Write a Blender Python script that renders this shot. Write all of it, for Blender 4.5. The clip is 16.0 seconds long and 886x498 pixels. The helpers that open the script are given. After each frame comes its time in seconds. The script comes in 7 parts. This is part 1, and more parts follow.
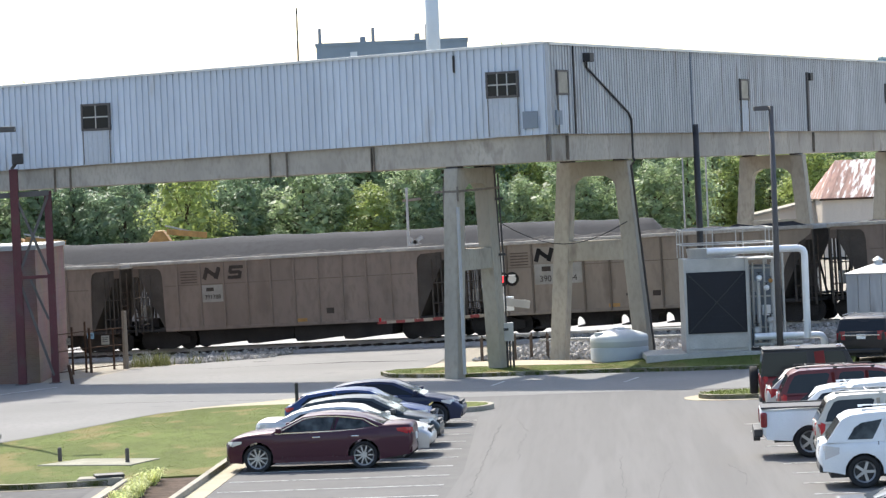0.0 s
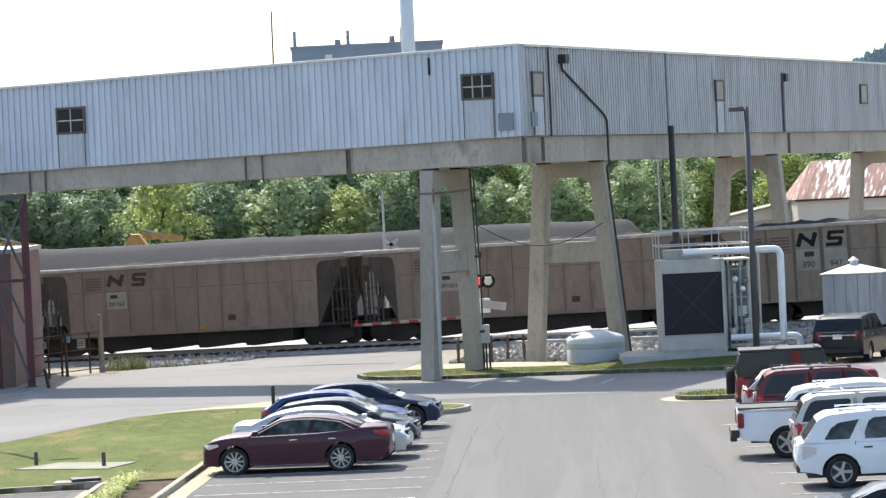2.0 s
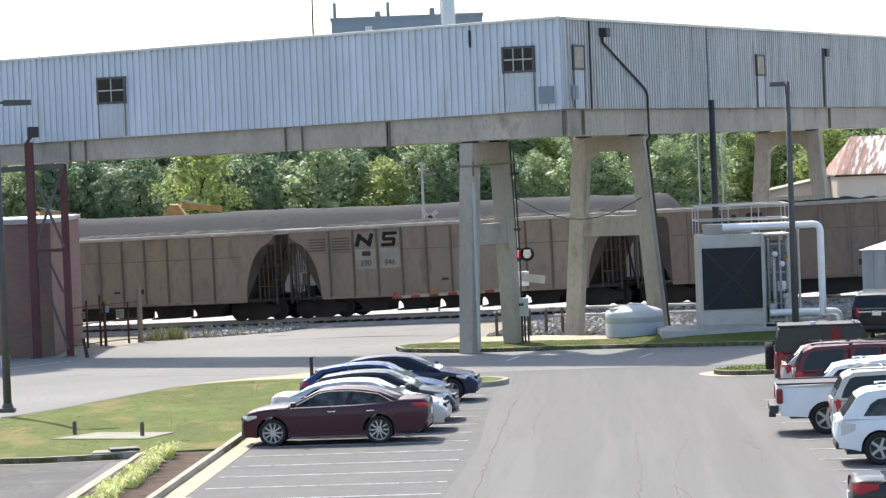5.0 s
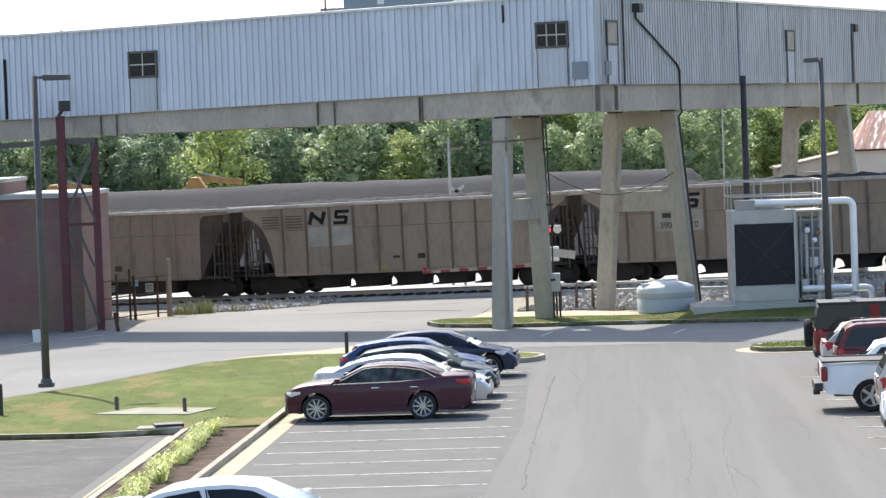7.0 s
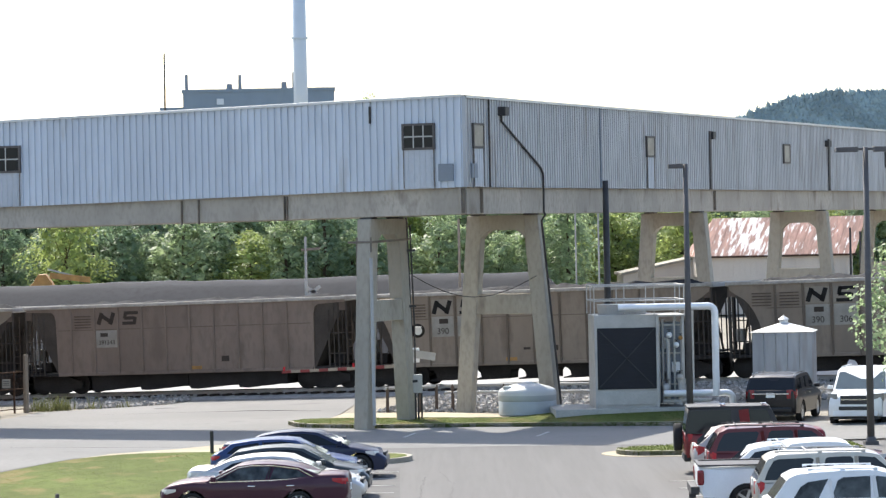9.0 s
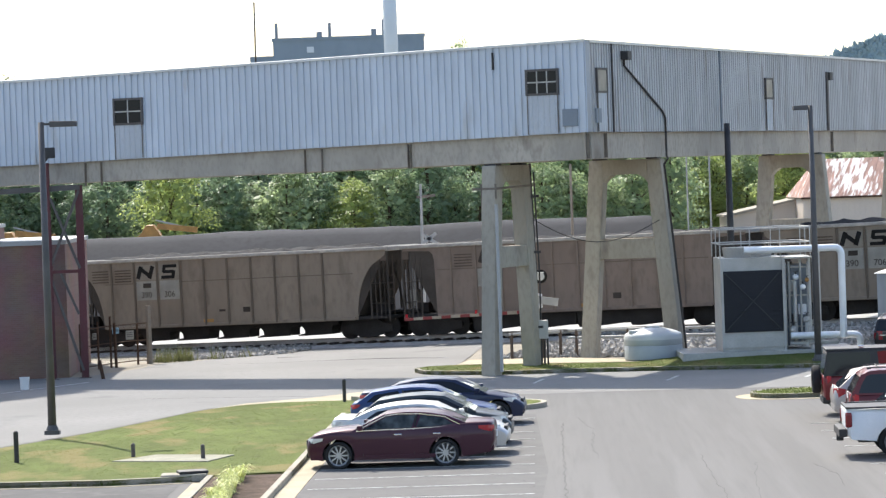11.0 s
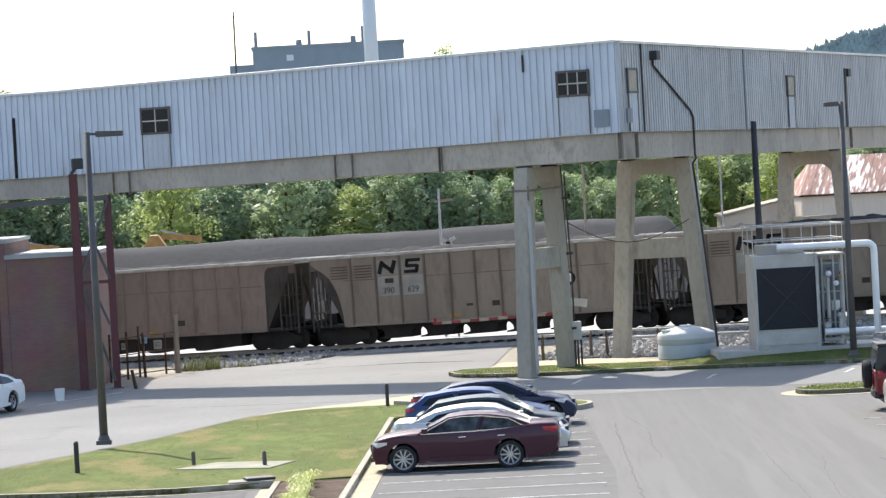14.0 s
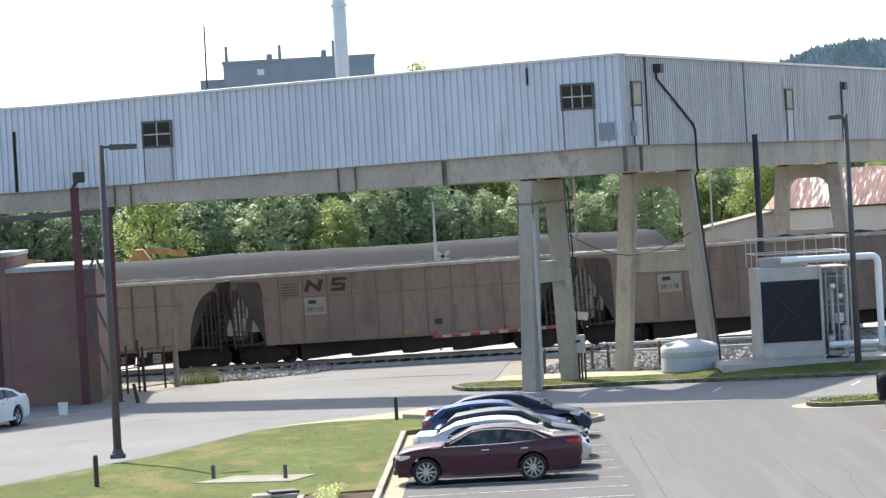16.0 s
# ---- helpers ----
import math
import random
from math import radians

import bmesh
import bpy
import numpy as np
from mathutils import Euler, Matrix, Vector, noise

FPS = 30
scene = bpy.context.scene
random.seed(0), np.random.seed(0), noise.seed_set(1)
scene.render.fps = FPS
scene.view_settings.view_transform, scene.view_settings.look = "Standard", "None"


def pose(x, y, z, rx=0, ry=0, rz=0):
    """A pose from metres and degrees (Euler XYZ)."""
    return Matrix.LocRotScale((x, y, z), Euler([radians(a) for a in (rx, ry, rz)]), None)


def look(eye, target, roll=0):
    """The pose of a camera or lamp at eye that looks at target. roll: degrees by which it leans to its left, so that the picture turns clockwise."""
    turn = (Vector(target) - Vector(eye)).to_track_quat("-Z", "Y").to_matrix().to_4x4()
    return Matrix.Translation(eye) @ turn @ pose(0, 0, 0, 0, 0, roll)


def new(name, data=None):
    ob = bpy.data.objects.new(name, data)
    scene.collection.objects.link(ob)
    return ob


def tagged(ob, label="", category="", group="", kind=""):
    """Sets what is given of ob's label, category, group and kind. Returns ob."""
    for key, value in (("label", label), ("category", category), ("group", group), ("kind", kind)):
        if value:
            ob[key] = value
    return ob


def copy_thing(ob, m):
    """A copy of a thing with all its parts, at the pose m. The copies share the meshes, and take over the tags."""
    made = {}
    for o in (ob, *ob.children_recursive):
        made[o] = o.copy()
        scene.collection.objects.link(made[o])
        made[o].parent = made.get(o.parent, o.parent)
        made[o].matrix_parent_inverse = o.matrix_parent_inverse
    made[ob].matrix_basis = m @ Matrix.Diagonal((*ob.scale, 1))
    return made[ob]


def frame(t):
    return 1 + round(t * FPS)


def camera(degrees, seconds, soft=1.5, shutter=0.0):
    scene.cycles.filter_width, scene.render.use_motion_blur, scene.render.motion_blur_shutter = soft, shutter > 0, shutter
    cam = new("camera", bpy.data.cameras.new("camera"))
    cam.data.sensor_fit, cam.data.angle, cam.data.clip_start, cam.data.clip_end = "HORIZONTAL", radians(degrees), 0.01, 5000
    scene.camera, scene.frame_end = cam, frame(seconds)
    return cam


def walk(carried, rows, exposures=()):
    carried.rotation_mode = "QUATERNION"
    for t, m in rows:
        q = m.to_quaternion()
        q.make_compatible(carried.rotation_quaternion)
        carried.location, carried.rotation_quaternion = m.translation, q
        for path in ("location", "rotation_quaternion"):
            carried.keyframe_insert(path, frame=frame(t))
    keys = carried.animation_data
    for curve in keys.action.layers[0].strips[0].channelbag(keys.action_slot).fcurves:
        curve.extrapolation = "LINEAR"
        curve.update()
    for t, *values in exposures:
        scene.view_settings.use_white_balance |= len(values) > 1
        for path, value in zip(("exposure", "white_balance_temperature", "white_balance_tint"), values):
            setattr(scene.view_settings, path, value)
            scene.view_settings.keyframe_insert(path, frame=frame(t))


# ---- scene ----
cam = camera(15.0, 16.0, soft=1.35)
PATH = [
    (0, (-0.764, -0.122, 6.967), (-0.394, 99.857, 4.922), -2.43),
    (0.5, (-0.765, -0.075, 6.957), (-0.263, 99.904, 4.953), -2.42),
    (1, (-0.768, -0.096, 6.955), (-0.120, 99.882, 4.952), -2.53),
    (1.5, (-0.764, -0.089, 6.953), (0.061, 99.888, 4.966), -2.56),
    (2, (-0.770, -0.062, 6.951), (0.321, 99.912, 4.951), -2.66),
    (2.5, (-0.761, -0.069, 6.956), (0.357, 99.905, 4.970), -2.70),
    (3, (-0.777, -0.097, 6.958), (0.268, 99.878, 5.012), -2.74),
    (3.5, (-0.764, -0.134, 6.960), (0.114, 99.843, 4.993), -2.53),
    (4, (-0.805, -0.110, 6.946), (-0.376, 99.868, 4.931), -2.48),
    (4.5, (-0.843, -0.098, 6.950), (-0.712, 99.878, 4.746), -2.89),
    (5, (-0.811, -0.011, 6.961), (-0.884, 99.950, 4.189), -2.22),
    (5.2, (-0.813, 0.002, 6.983), (-0.953, 99.959, 4.062), -1.77),
    (7.3, (-1.808, -0.023, 7.114), (-2.095, 99.911, 3.498), -2.09),
    (7.5, (-1.829, 0.056, 7.073), (-1.706, 100.024, 4.546), -1.72),
    (8, (-2.244, -0.234, 7.050), (0.211, 99.730, 5.933), -1.60),
    (8.5, (-2.513, -0.026, 7.014), (1.151, 99.903, 6.159), -1.58),
    (9, (-2.945, -0.079, 7.074), (1.914, 99.801, 6.384), -1.17),
    (9.5, (-3.408, -0.326, 7.073), (1.467, 99.552, 6.316), -0.51),
    (10, (-3.799, -0.328, 7.085), (-1.291, 99.620, 5.034), -1.50),
    (10.2, (-3.893, -0.225, 7.127), (-2.075, 99.733, 4.876), -1.76),
    (12.3, (-5.332, 0.059, 7.165), (-1.985, 99.978, 4.967), -2.60),
    (12.5, (-5.458, -0.017, 7.140), (-2.184, 99.906, 4.971), -2.57),
    (13, (-5.807, 0.058, 7.143), (-2.491, 99.979, 4.981), -3.20),
    (13.5, (-6.151, 0.076, 7.178), (-3.099, 100.009, 5.148), -3.56),
    (14, (-6.577, 0.004, 7.173), (-3.389, 99.931, 5.054), -3.13),
    (14.5, (-6.957, 0.068, 7.182), (-4.755, 100.000, 4.236), -3.79),
    (15, (-7.359, 0.189, 7.206), (-5.861, 100.148, 4.763), -3.19),
    (15.5, (-7.729, 0.083, 7.212), (-6.048, 100.056, 5.558), -2.79),
    (16, (-8.050, 0.166, 7.203), (-3.719, 100.057, 5.458), -3.18),
]
walk(cam, [(t, look(eye, target, roll)) for t, eye, target, roll in PATH])

# ---- light ----
SUN_DIR = Vector((-0.25, 0.66, 0.78)).normalized()
world = bpy.data.worlds.new("sky")
scene.world = world
world.use_nodes = True
wn = world.node_tree.nodes
sky = wn.new("ShaderNodeTexSky")
sky.sky_type, sky.sun_disc = "NISHITA", False
sky.sun_elevation = math.asin(SUN_DIR.z)
sky.sun_rotation = math.atan2(SUN_DIR.x, SUN_DIR.y)
sky.air_density, sky.dust_density, sky.ozone_density = 1.0, 2.0, 1.0
wn["Background"].inputs["Strength"].default_value = 0.145
world.node_tree.links.new(sky.outputs[0], wn["Background"].inputs["Color"])
sun = new("sun", bpy.data.lights.new("sun", "SUN"))
sun.data.energy, sun.data.angle, sun.data.color = 3.6, radians(0.6), (1.0, 0.95, 0.86)
sun.matrix_world = look(SUN_DIR * 200, (0, 0, 0))
scene.view_settings.exposure = 1.1


# ---- materials ----
def mat(name, color, rough=0.7, metal=0.0, var=0.15, scale=1.0, bump=0.1, fine=30.0, coat=0.0, streak=0.0,
        dirt=None, dirt_at=0.6, island=0.0, spec=None, trans=0.0, along=1.0):
    m = bpy.data.materials.new(name)
    m.use_nodes = True
    nt = m.node_tree
    b = nt.nodes["Principled BSDF"]
    b.inputs["Roughness"].default_value, b.inputs["Metallic"].default_value = rough, metal
    b.inputs["Coat Weight"].default_value = coat
    b.inputs["Specular IOR Level"].default_value = spec if spec is not None else (0.12 if rough > 0.75 else 0.5)
    tc = nt.nodes.new("ShaderNodeTexCoord")
    mp = nt.nodes.new("ShaderNodeMapping")
    mp.inputs["Scale"].default_value = (1, along, 1 - 0.93 * streak)
    nt.links.new(tc.outputs["Object"], mp.inputs["Vector"])

    def noise_node(s, detail):
        n = nt.nodes.new("ShaderNodeTexNoise")
        n.inputs["Scale"].default_value, n.inputs["Detail"].default_value = s, detail
        nt.links.new(mp.outputs[0], n.inputs["Vector"])
        return n.outputs["Fac"]

    def mixed(a, c, fac):
        x = nt.nodes.new("ShaderNodeMix")
        x.data_type = "RGBA"
        for sock, v in ((x.inputs["A"], a), (x.inputs["B"], c), (x.inputs["Factor"], fac)):
            if isinstance(v, (tuple, list, float)):
                sock.default_value = (*v, 1) if not isinstance(v, float) else v
            else:
                nt.links.new(v, sock)
        return x.outputs["Result"]

    def ramp(fac, lo, hi):
        r = nt.nodes.new("ShaderNodeMapRange")
        r.inputs["From Min"].default_value, r.inputs["From Max"].default_value = lo, hi
        nt.links.new(fac, r.inputs["Value"])
        return r.outputs["Result"]

    big, small = noise_node(scale, 4.0), noise_node(fine, 3.0)
    dark, lite = [tuple(min(1.0, max(0.0, c * k)) for c in color) for k in (1 - var, 1 + var)]
    c1 = mixed(dark, lite, ramp(big, 0.3, 0.7))
    c2 = mixed(c1, tuple(c * (1 - 1.2 * var) for c in color), ramp(small, 0.45, 0.8))
    if island:
        g = nt.nodes.new("ShaderNodeNewGeometry")
        c2 = mixed(c2, tuple(c * (1 - island) for c in color), g.outputs["Random Per Island"])
    if dirt:
        c2 = mixed(c2, dirt, ramp(noise_node(scale * 2.3, 6.0), dirt_at, dirt_at + 0.12))
    nt.links.new(c2, b.inputs["Base Color"])
    if trans:
        tr, mx = nt.nodes.new("ShaderNodeBsdfTranslucent"), nt.nodes.new("ShaderNodeMixShader")
        nt.links.new(c2, tr.inputs["Color"])
        mx.inputs["Fac"].default_value = trans
        nt.links.new(b.outputs[0], mx.inputs[1])
        nt.links.new(tr.outputs[0], mx.inputs[2])
        nt.links.new(mx.outputs[0], nt.nodes["Material Output"].inputs["Surface"])
    if bump:
        bn = nt.nodes.new("ShaderNodeBump")
        bn.inputs["Strength"].default_value, bn.inputs["Distance"].default_value = bump, 0.02
        nt.links.new(small, bn.inputs["Height"])
        nt.links.new(bn.outputs[0], b.inputs["Normal"])
    return m


def glow(name, color, strength):
    m = bpy.data.materials.new(name)
    m.use_nodes = True
    b = m.node_tree.nodes["Principled BSDF"]
    b.inputs["Base Color"].default_value = (*color, 1)
    b.inputs["Emission Color"].default_value = (*color, 1)
    b.inputs["Emission Strength"].default_value = strength
    return m


M = {}
M["lot"] = mat("lot_asphalt", (0.148, 0.144, 0.137), 0.95, spec=0.2, var=0.08, scale=0.6, fine=6, bump=0.15, along=0.035, dirt=(0.160, 0.156, 0.149), dirt_at=0.5)
M["old_lot"] = mat("old_cracked_asphalt", (0.105, 0.102, 0.098), 0.95, spec=0.2, var=0.16, scale=0.5, fine=6, bump=0.15, dirt=(0.135, 0.13, 0.124), dirt_at=0.55)
M["bay_lot"] = mat("bay_asphalt", (0.133, 0.13, 0.124), 0.95, spec=0.2, var=0.1, scale=0.5, fine=6, bump=0.15, dirt=(0.142, 0.139, 0.132), dirt_at=0.52)
M["slab"] = mat("mossy_slab_concrete", (0.285, 0.275, 0.215), 0.9, var=0.18, scale=1.2, fine=12)
M["road"] = mat("road_asphalt", (0.215, 0.21, 0.20), 0.95, spec=0.2, var=0.1, scale=0.15, fine=5, bump=0.15, dirt=(0.175, 0.172, 0.166), dirt_at=0.6)
M["crack"] = mat("crack_tar", (0.118, 0.115, 0.11), 0.9, var=0.25)
M["paint"] = mat("line_paint", (0.52, 0.52, 0.50), 0.7, var=0.2, scale=3, fine=20, dirt=(0.2, 0.2, 0.19), dirt_at=0.52)
M["kerb"] = mat("kerb_concrete", (0.36, 0.33, 0.27), 0.85, var=0.2, scale=0.8, fine=15, dirt=(0.22, 0.2, 0.17))
M["gutter"] = mat("gutter_concrete", (0.40, 0.35, 0.255), 0.85, var=0.15, scale=0.8, fine=15)
M["concrete"] = mat("weathered_concrete", (0.375, 0.34, 0.28), 0.88, var=0.16, scale=0.5, fine=9, streak=0.6, dirt=(0.22, 0.19, 0.16), dirt_at=0.6)
M["girder"] = mat("stained_girder_concrete", (0.425, 0.38, 0.32), 0.88, var=0.18, scale=0.5, fine=9, streak=0.6, dirt=(0.26, 0.22, 0.18), dirt_at=0.58)
M["pad"] = mat("pale_concrete", (0.44, 0.43, 0.40), 0.85, var=0.14, scale=1, fine=12)
M["grass"] = mat("lawn_soil", (0.108, 0.132, 0.038), 0.95, var=0.24, scale=0.3, fine=3, bump=0.1, dirt=(0.175, 0.152, 0.062), dirt_at=0.52, along=0.4)
M["blade"] = mat("grass_blades", (0.12, 0.147, 0.044), 0.9, trans=0.4, var=0.22, scale=0.3, fine=3, bump=0, island=0.06, dirt=(0.18, 0.158, 0.064), dirt_at=0.53, along=0.4)
M["weed"] = mat("dry_weeds", (0.19, 0.20, 0.085), 0.9, trans=0.4, var=0.3, bump=0, island=0.5)
M["lily"] = mat("pale_green_leaves", (0.74, 0.78, 0.34), 0.7, trans=0.4, var=0.2, bump=0, island=0.4)
M["mulch"] = mat("brown_mulch", (0.085, 0.06, 0.045), 0.95, var=0.4, scale=2, fine=12, bump=0.6)
M["ballast"] = mat("grey_ballast", (0.47, 0.45, 0.42), 0.9, var=0.3, scale=2, fine=14, bump=0.8, island=0.5)
M["ground"] = mat("pale_gravel_ground", (0.27, 0.245, 0.20), 0.9, var=0.15, scale=0.1, fine=3, bump=0.3)
M["siding"] = mat("galvanised_siding", (0.535, 0.58, 0.645), 0.5, 0.25, var=0.1, scale=0.45, fine=3, bump=0.03, streak=0.85, dirt=(0.42, 0.41, 0.40), dirt_at=0.62)
M["siding2"] = mat("weathered_siding", (0.405, 0.415, 0.43), 0.55, 0.25, var=0.2, scale=0.7, fine=5, bump=0.03, streak=0.9, dirt=(0.29, 0.28, 0.275), dirt_at=0.56)
M["patch"] = mat("pale_siding_panel", (0.46, 0.485, 0.52), 0.55, 0.2, var=0.1, scale=0.8, streak=0.85, dirt=(0.40, 0.39, 0.38), dirt_at=0.6)
M["roof"] = mat("pale_roof_metal", (0.62, 0.62, 0.60), 0.5, 0.3, var=0.1)
M["glass"] = mat("dark_glass", (0.015, 0.018, 0.022), 0.06, 0.0, var=0.1, bump=0, spec=0.28)
M["frame"] = mat("dark_window_frame", (0.09, 0.08, 0.075), 0.6, var=0.2)
M["dark"] = mat("dark_painted_steel", (0.045, 0.042, 0.042), 0.55, 0.3, var=0.25, scale=2)
# pale dust plus the bright highlight along the chord, both in the colour
M["chord"] = mat("dusty_highlit_chord", (0.40, 0.37, 0.33), 0.7, var=0.25, scale=2, fine=12)
# reflected sky is put into the pane's grey; also serves one car's headlights
M["pane"] = mat("sky_toned_pane", (0.21, 0.20, 0.18), 0.3, var=0.4, scale=1.5, bump=0)
M["pole"] = mat("bronze_lamp_pole", (0.085, 0.08, 0.08), 0.6, 0.0, var=0.2, scale=2)
M["maroon"] = mat("maroon_painted_steel", (0.105, 0.026, 0.03), 0.6, 0.1, var=0.25, scale=1, streak=0.6, dirt=(0.09, 0.045, 0.04), dirt_at=0.58)
M["rust"] = mat("rust", (0.085, 0.052, 0.036), 0.9, var=0.4, scale=3)
M["brick"] = mat("brown_brick", (0.155, 0.085, 0.068), 0.9, var=0.2, scale=1.5, fine=20, island=0.35)
M["mortar"] = mat("brick_mortar", (0.17, 0.12, 0.10), 0.95, var=0.15)
M["white"] = mat("white_paint", (0.78, 0.78, 0.76), 0.5, var=0.06)
M["tank"] = mat("white_polythene", (0.60, 0.61, 0.60), 0.45, var=0.08, scale=1, bump=0)
M["tank_wet"] = mat("tank_wall_bluish", (0.42, 0.45, 0.465), 0.45, var=0.1, scale=1, bump=0)
M["steel"] = mat("galvanised_steel", (0.44, 0.43, 0.405), 0.5, 0.25, var=0.16, scale=1.5)
M["louvre"] = mat("black_fill_louvre", (0.012, 0.013, 0.019), 0.7, var=0.2, bump=0)
M["lag"] = mat("aluminium_lagging", (0.80, 0.81, 0.82), 0.42, 0.25, var=0.06, scale=2, bump=0.02)
M["hopperA"] = mat("tan_hopper_paint", (0.265, 0.217, 0.17), 0.85, var=0.12, scale=0.5, fine=5, streak=0.6, dirt=(0.20, 0.16, 0.126), dirt_at=0.6)
M["hopperB"] = mat("brown_hopper_paint", (0.235, 0.184, 0.15), 0.85, var=0.13, scale=0.45, fine=5, streak=0.6, dirt=(0.185, 0.145, 0.117), dirt_at=0.58)
M["hop_rib"] = mat("dark_hopper_rib", (0.13, 0.10, 0.08), 0.85, var=0.2, streak=0.5)
M["under"] = mat("grimy_underframe", (0.042, 0.038, 0.036), 0.85, var=0.3)
M["coal"] = mat("coal", (0.035, 0.035, 0.037), 0.85, var=0.4, scale=3, fine=12, bump=1.0)
M["pile"] = mat("dark_grey_stockpile", (0.039, 0.040, 0.044), 0.9, var=0.14, scale=0.25, fine=3, bump=0.5)
M["stencil"] = mat("dirty_white_stencil", (0.285, 0.25, 0.205), 0.8, var=0.15, scale=1.5)
M["stencil_b"] = mat("dirty_pale_panel", (0.345, 0.325, 0.285), 0.8, var=0.2, scale=1.5)
M["black"] = mat("black_lettering", (0.025, 0.023, 0.022), 0.8, var=0.2)
M["black_old"] = mat("faded_lettering", (0.07, 0.057, 0.048), 0.85, var=0.2)
M["yellow"] = mat("yellow_paint", (0.40, 0.21, 0.06), 0.6, var=0.25, scale=2)
M["red"] = mat("red_band", (0.20, 0.025, 0.025), 0.5, var=0.15)
M["rail"] = mat("rail_steel", (0.46, 0.44, 0.42), 0.45, 0.4, var=0.2)
M["tie"] = mat("creosoted_timber", (0.06, 0.048, 0.04), 0.9, var=0.3)
M["wood"] = mat("grey_timber_pole", (0.25, 0.21, 0.17), 0.9, var=0.25, streak=0.7)
M["barn_roof"] = mat("rusting_tin_roof", (0.3, 0.155, 0.115), 0.7, 0.0, var=0.35, scale=2.0, fine=7, streak=0.88, along=0.12, dirt=(0.72, 0.68, 0.64), dirt_at=0.56)


def bare_tin_patch(m, x0, x1, lift):
    """Run the streaks down the slanting sheets, and leave more of the old paint between x0 and x1."""
    nt = m.node_tree
    mp = [n for n in nt.nodes if n.type == "MAPPING"][0]
    mp.vector_type = "TEXTURE"
    mp.inputs["Rotation"].default_value = (0, 0, -math.atan2(1.8, 5.0))
    mp.inputs["Scale"].default_value = (1, 8.0, 5.5)
    limit = [n for n in nt.nodes if n.type == "MAP_RANGE" and abs(n.inputs["From Min"].default_value - 0.56) < 1e-4][0]
    g, sep = nt.nodes.new("ShaderNodeNewGeometry"), nt.nodes.new("ShaderNodeSeparateXYZ")
    nt.links.new(g.outputs["Position"], sep.inputs[0])
    mul, add = nt.nodes.new("ShaderNodeMath"), nt.nodes.new("ShaderNodeMath")
    mul.operation, add.operation = "MULTIPLY", "ADD"
    for k, (lo, hi, top) in enumerate(((x0 - 0.7, x0 + 0.7, lift), (x1 + 0.8, x1 - 0.8, 1.0))):
        r = nt.nodes.new("ShaderNodeMapRange")
        r.inputs["From Min"].default_value, r.inputs["From Max"].default_value, r.inputs["To Max"].default_value = lo, hi, top
        nt.links.new(sep.outputs["X"], r.inputs["Value"])
        nt.links.new(r.outputs["Result"], mul.inputs[k])
    nt.links.new(limit.inputs["Value"].links[0].from_socket, add.inputs[0])
    nt.links.new(mul.outputs[0], add.inputs[1])
    nt.links.new(add.outputs[0], limit.inputs["Value"])


bare_tin_patch(M["barn_roof"], 32.0, 35.0, 0.14)
M["barn_wall"] = mat("cream_tin_wall", (0.62, 0.54, 0.46), 0.7, 0.0, var=0.08, scale=0.5, streak=0.7)
M["blue_block"] = mat("blue_grey_cladding", (0.20, 0.26, 0.315), 0.6, 0.1, var=0.1, scale=0.05, fine=0.5, streak=0.4)
M["stack"] = mat("pale_blue_stack", (0.56, 0.62, 0.66), 0.5, 0.1, var=0.05, scale=0.2)
M["bark"] = mat("bark", (0.10, 0.075, 0.055), 0.95, var=0.3, streak=0.6)
# haze over the wood is painted in: leafA and leafB lifted and cooled
M["leafA"] = mat("leaf_hazed_mid_green", (0.40, 0.505, 0.27), 0.5, trans=0.55, var=0.25, scale=0.5, fine=4, bump=0, island=0.35)
M["leafB"] = mat("leaf_hazed_dark_green", (0.30, 0.41, 0.245), 0.5, trans=0.55, var=0.25, scale=0.5, fine=4, bump=0, island=0.35)
M["leafC"] = mat("leaf_yellow_green", (0.47, 0.56, 0.19), 0.5, trans=0.55, var=0.2, scale=0.5, fine=4, bump=0, island=0.4)
M["vent"] = mat("grey_vent_sheet", (0.22, 0.25, 0.285), 0.6, 0.2, var=0.12)
M["stain"] = mat("stained_joint", (0.20, 0.17, 0.14), 0.9, var=0.25, scale=3)
M["pole_pale"] = mat("weathered_pale_pole", (0.40, 0.40, 0.39), 0.6, 0.1, var=0.12, streak=0.5)
M["yard"] = mat("pale_yard_surface", (0.36, 0.35, 0.33), 0.9, var=0.12, scale=0.3, fine=3, bump=0.2)
# foliage colour lifted and cooled, with the distance haze painted into it
M["hill"] = mat("far_hill_with_haze", (0.29, 0.375, 0.385), 0.95, var=0.25, scale=0.08, fine=0.5, bump=0, spec=0.0)
M["rubber"] = mat("tyre_rubber", (0.032, 0.032, 0.033), 0.8, var=0.2)
M["alloy"] = mat("alloy_wheel", (0.45, 0.46, 0.47), 0.35, 0.8, var=0.08, bump=0)
M["chrome"] = mat("chrome", (0.75, 0.76, 0.78), 0.12, 1.0, var=0.03, bump=0)
M["trim"] = mat("black_plastic_trim", (0.03, 0.03, 0.032), 0.6, var=0.15)
M["lampglass"] = mat("clear_lamp_glass", (0.6, 0.62, 0.64), 0.1, 0.3, var=0.1, bump=0)
M["tail"] = mat("red_lamp_lens", (0.38, 0.02, 0.03), 0.15, 0.0, var=0.1, bump=0)
M["signal_red"] = glow("lit_red_signal", (0.9, 0.03, 0.04), 1.2)
M["blue_sign"] = mat("pale_blue_sign", (0.25, 0.42, 0.55), 0.5, var=0.05)


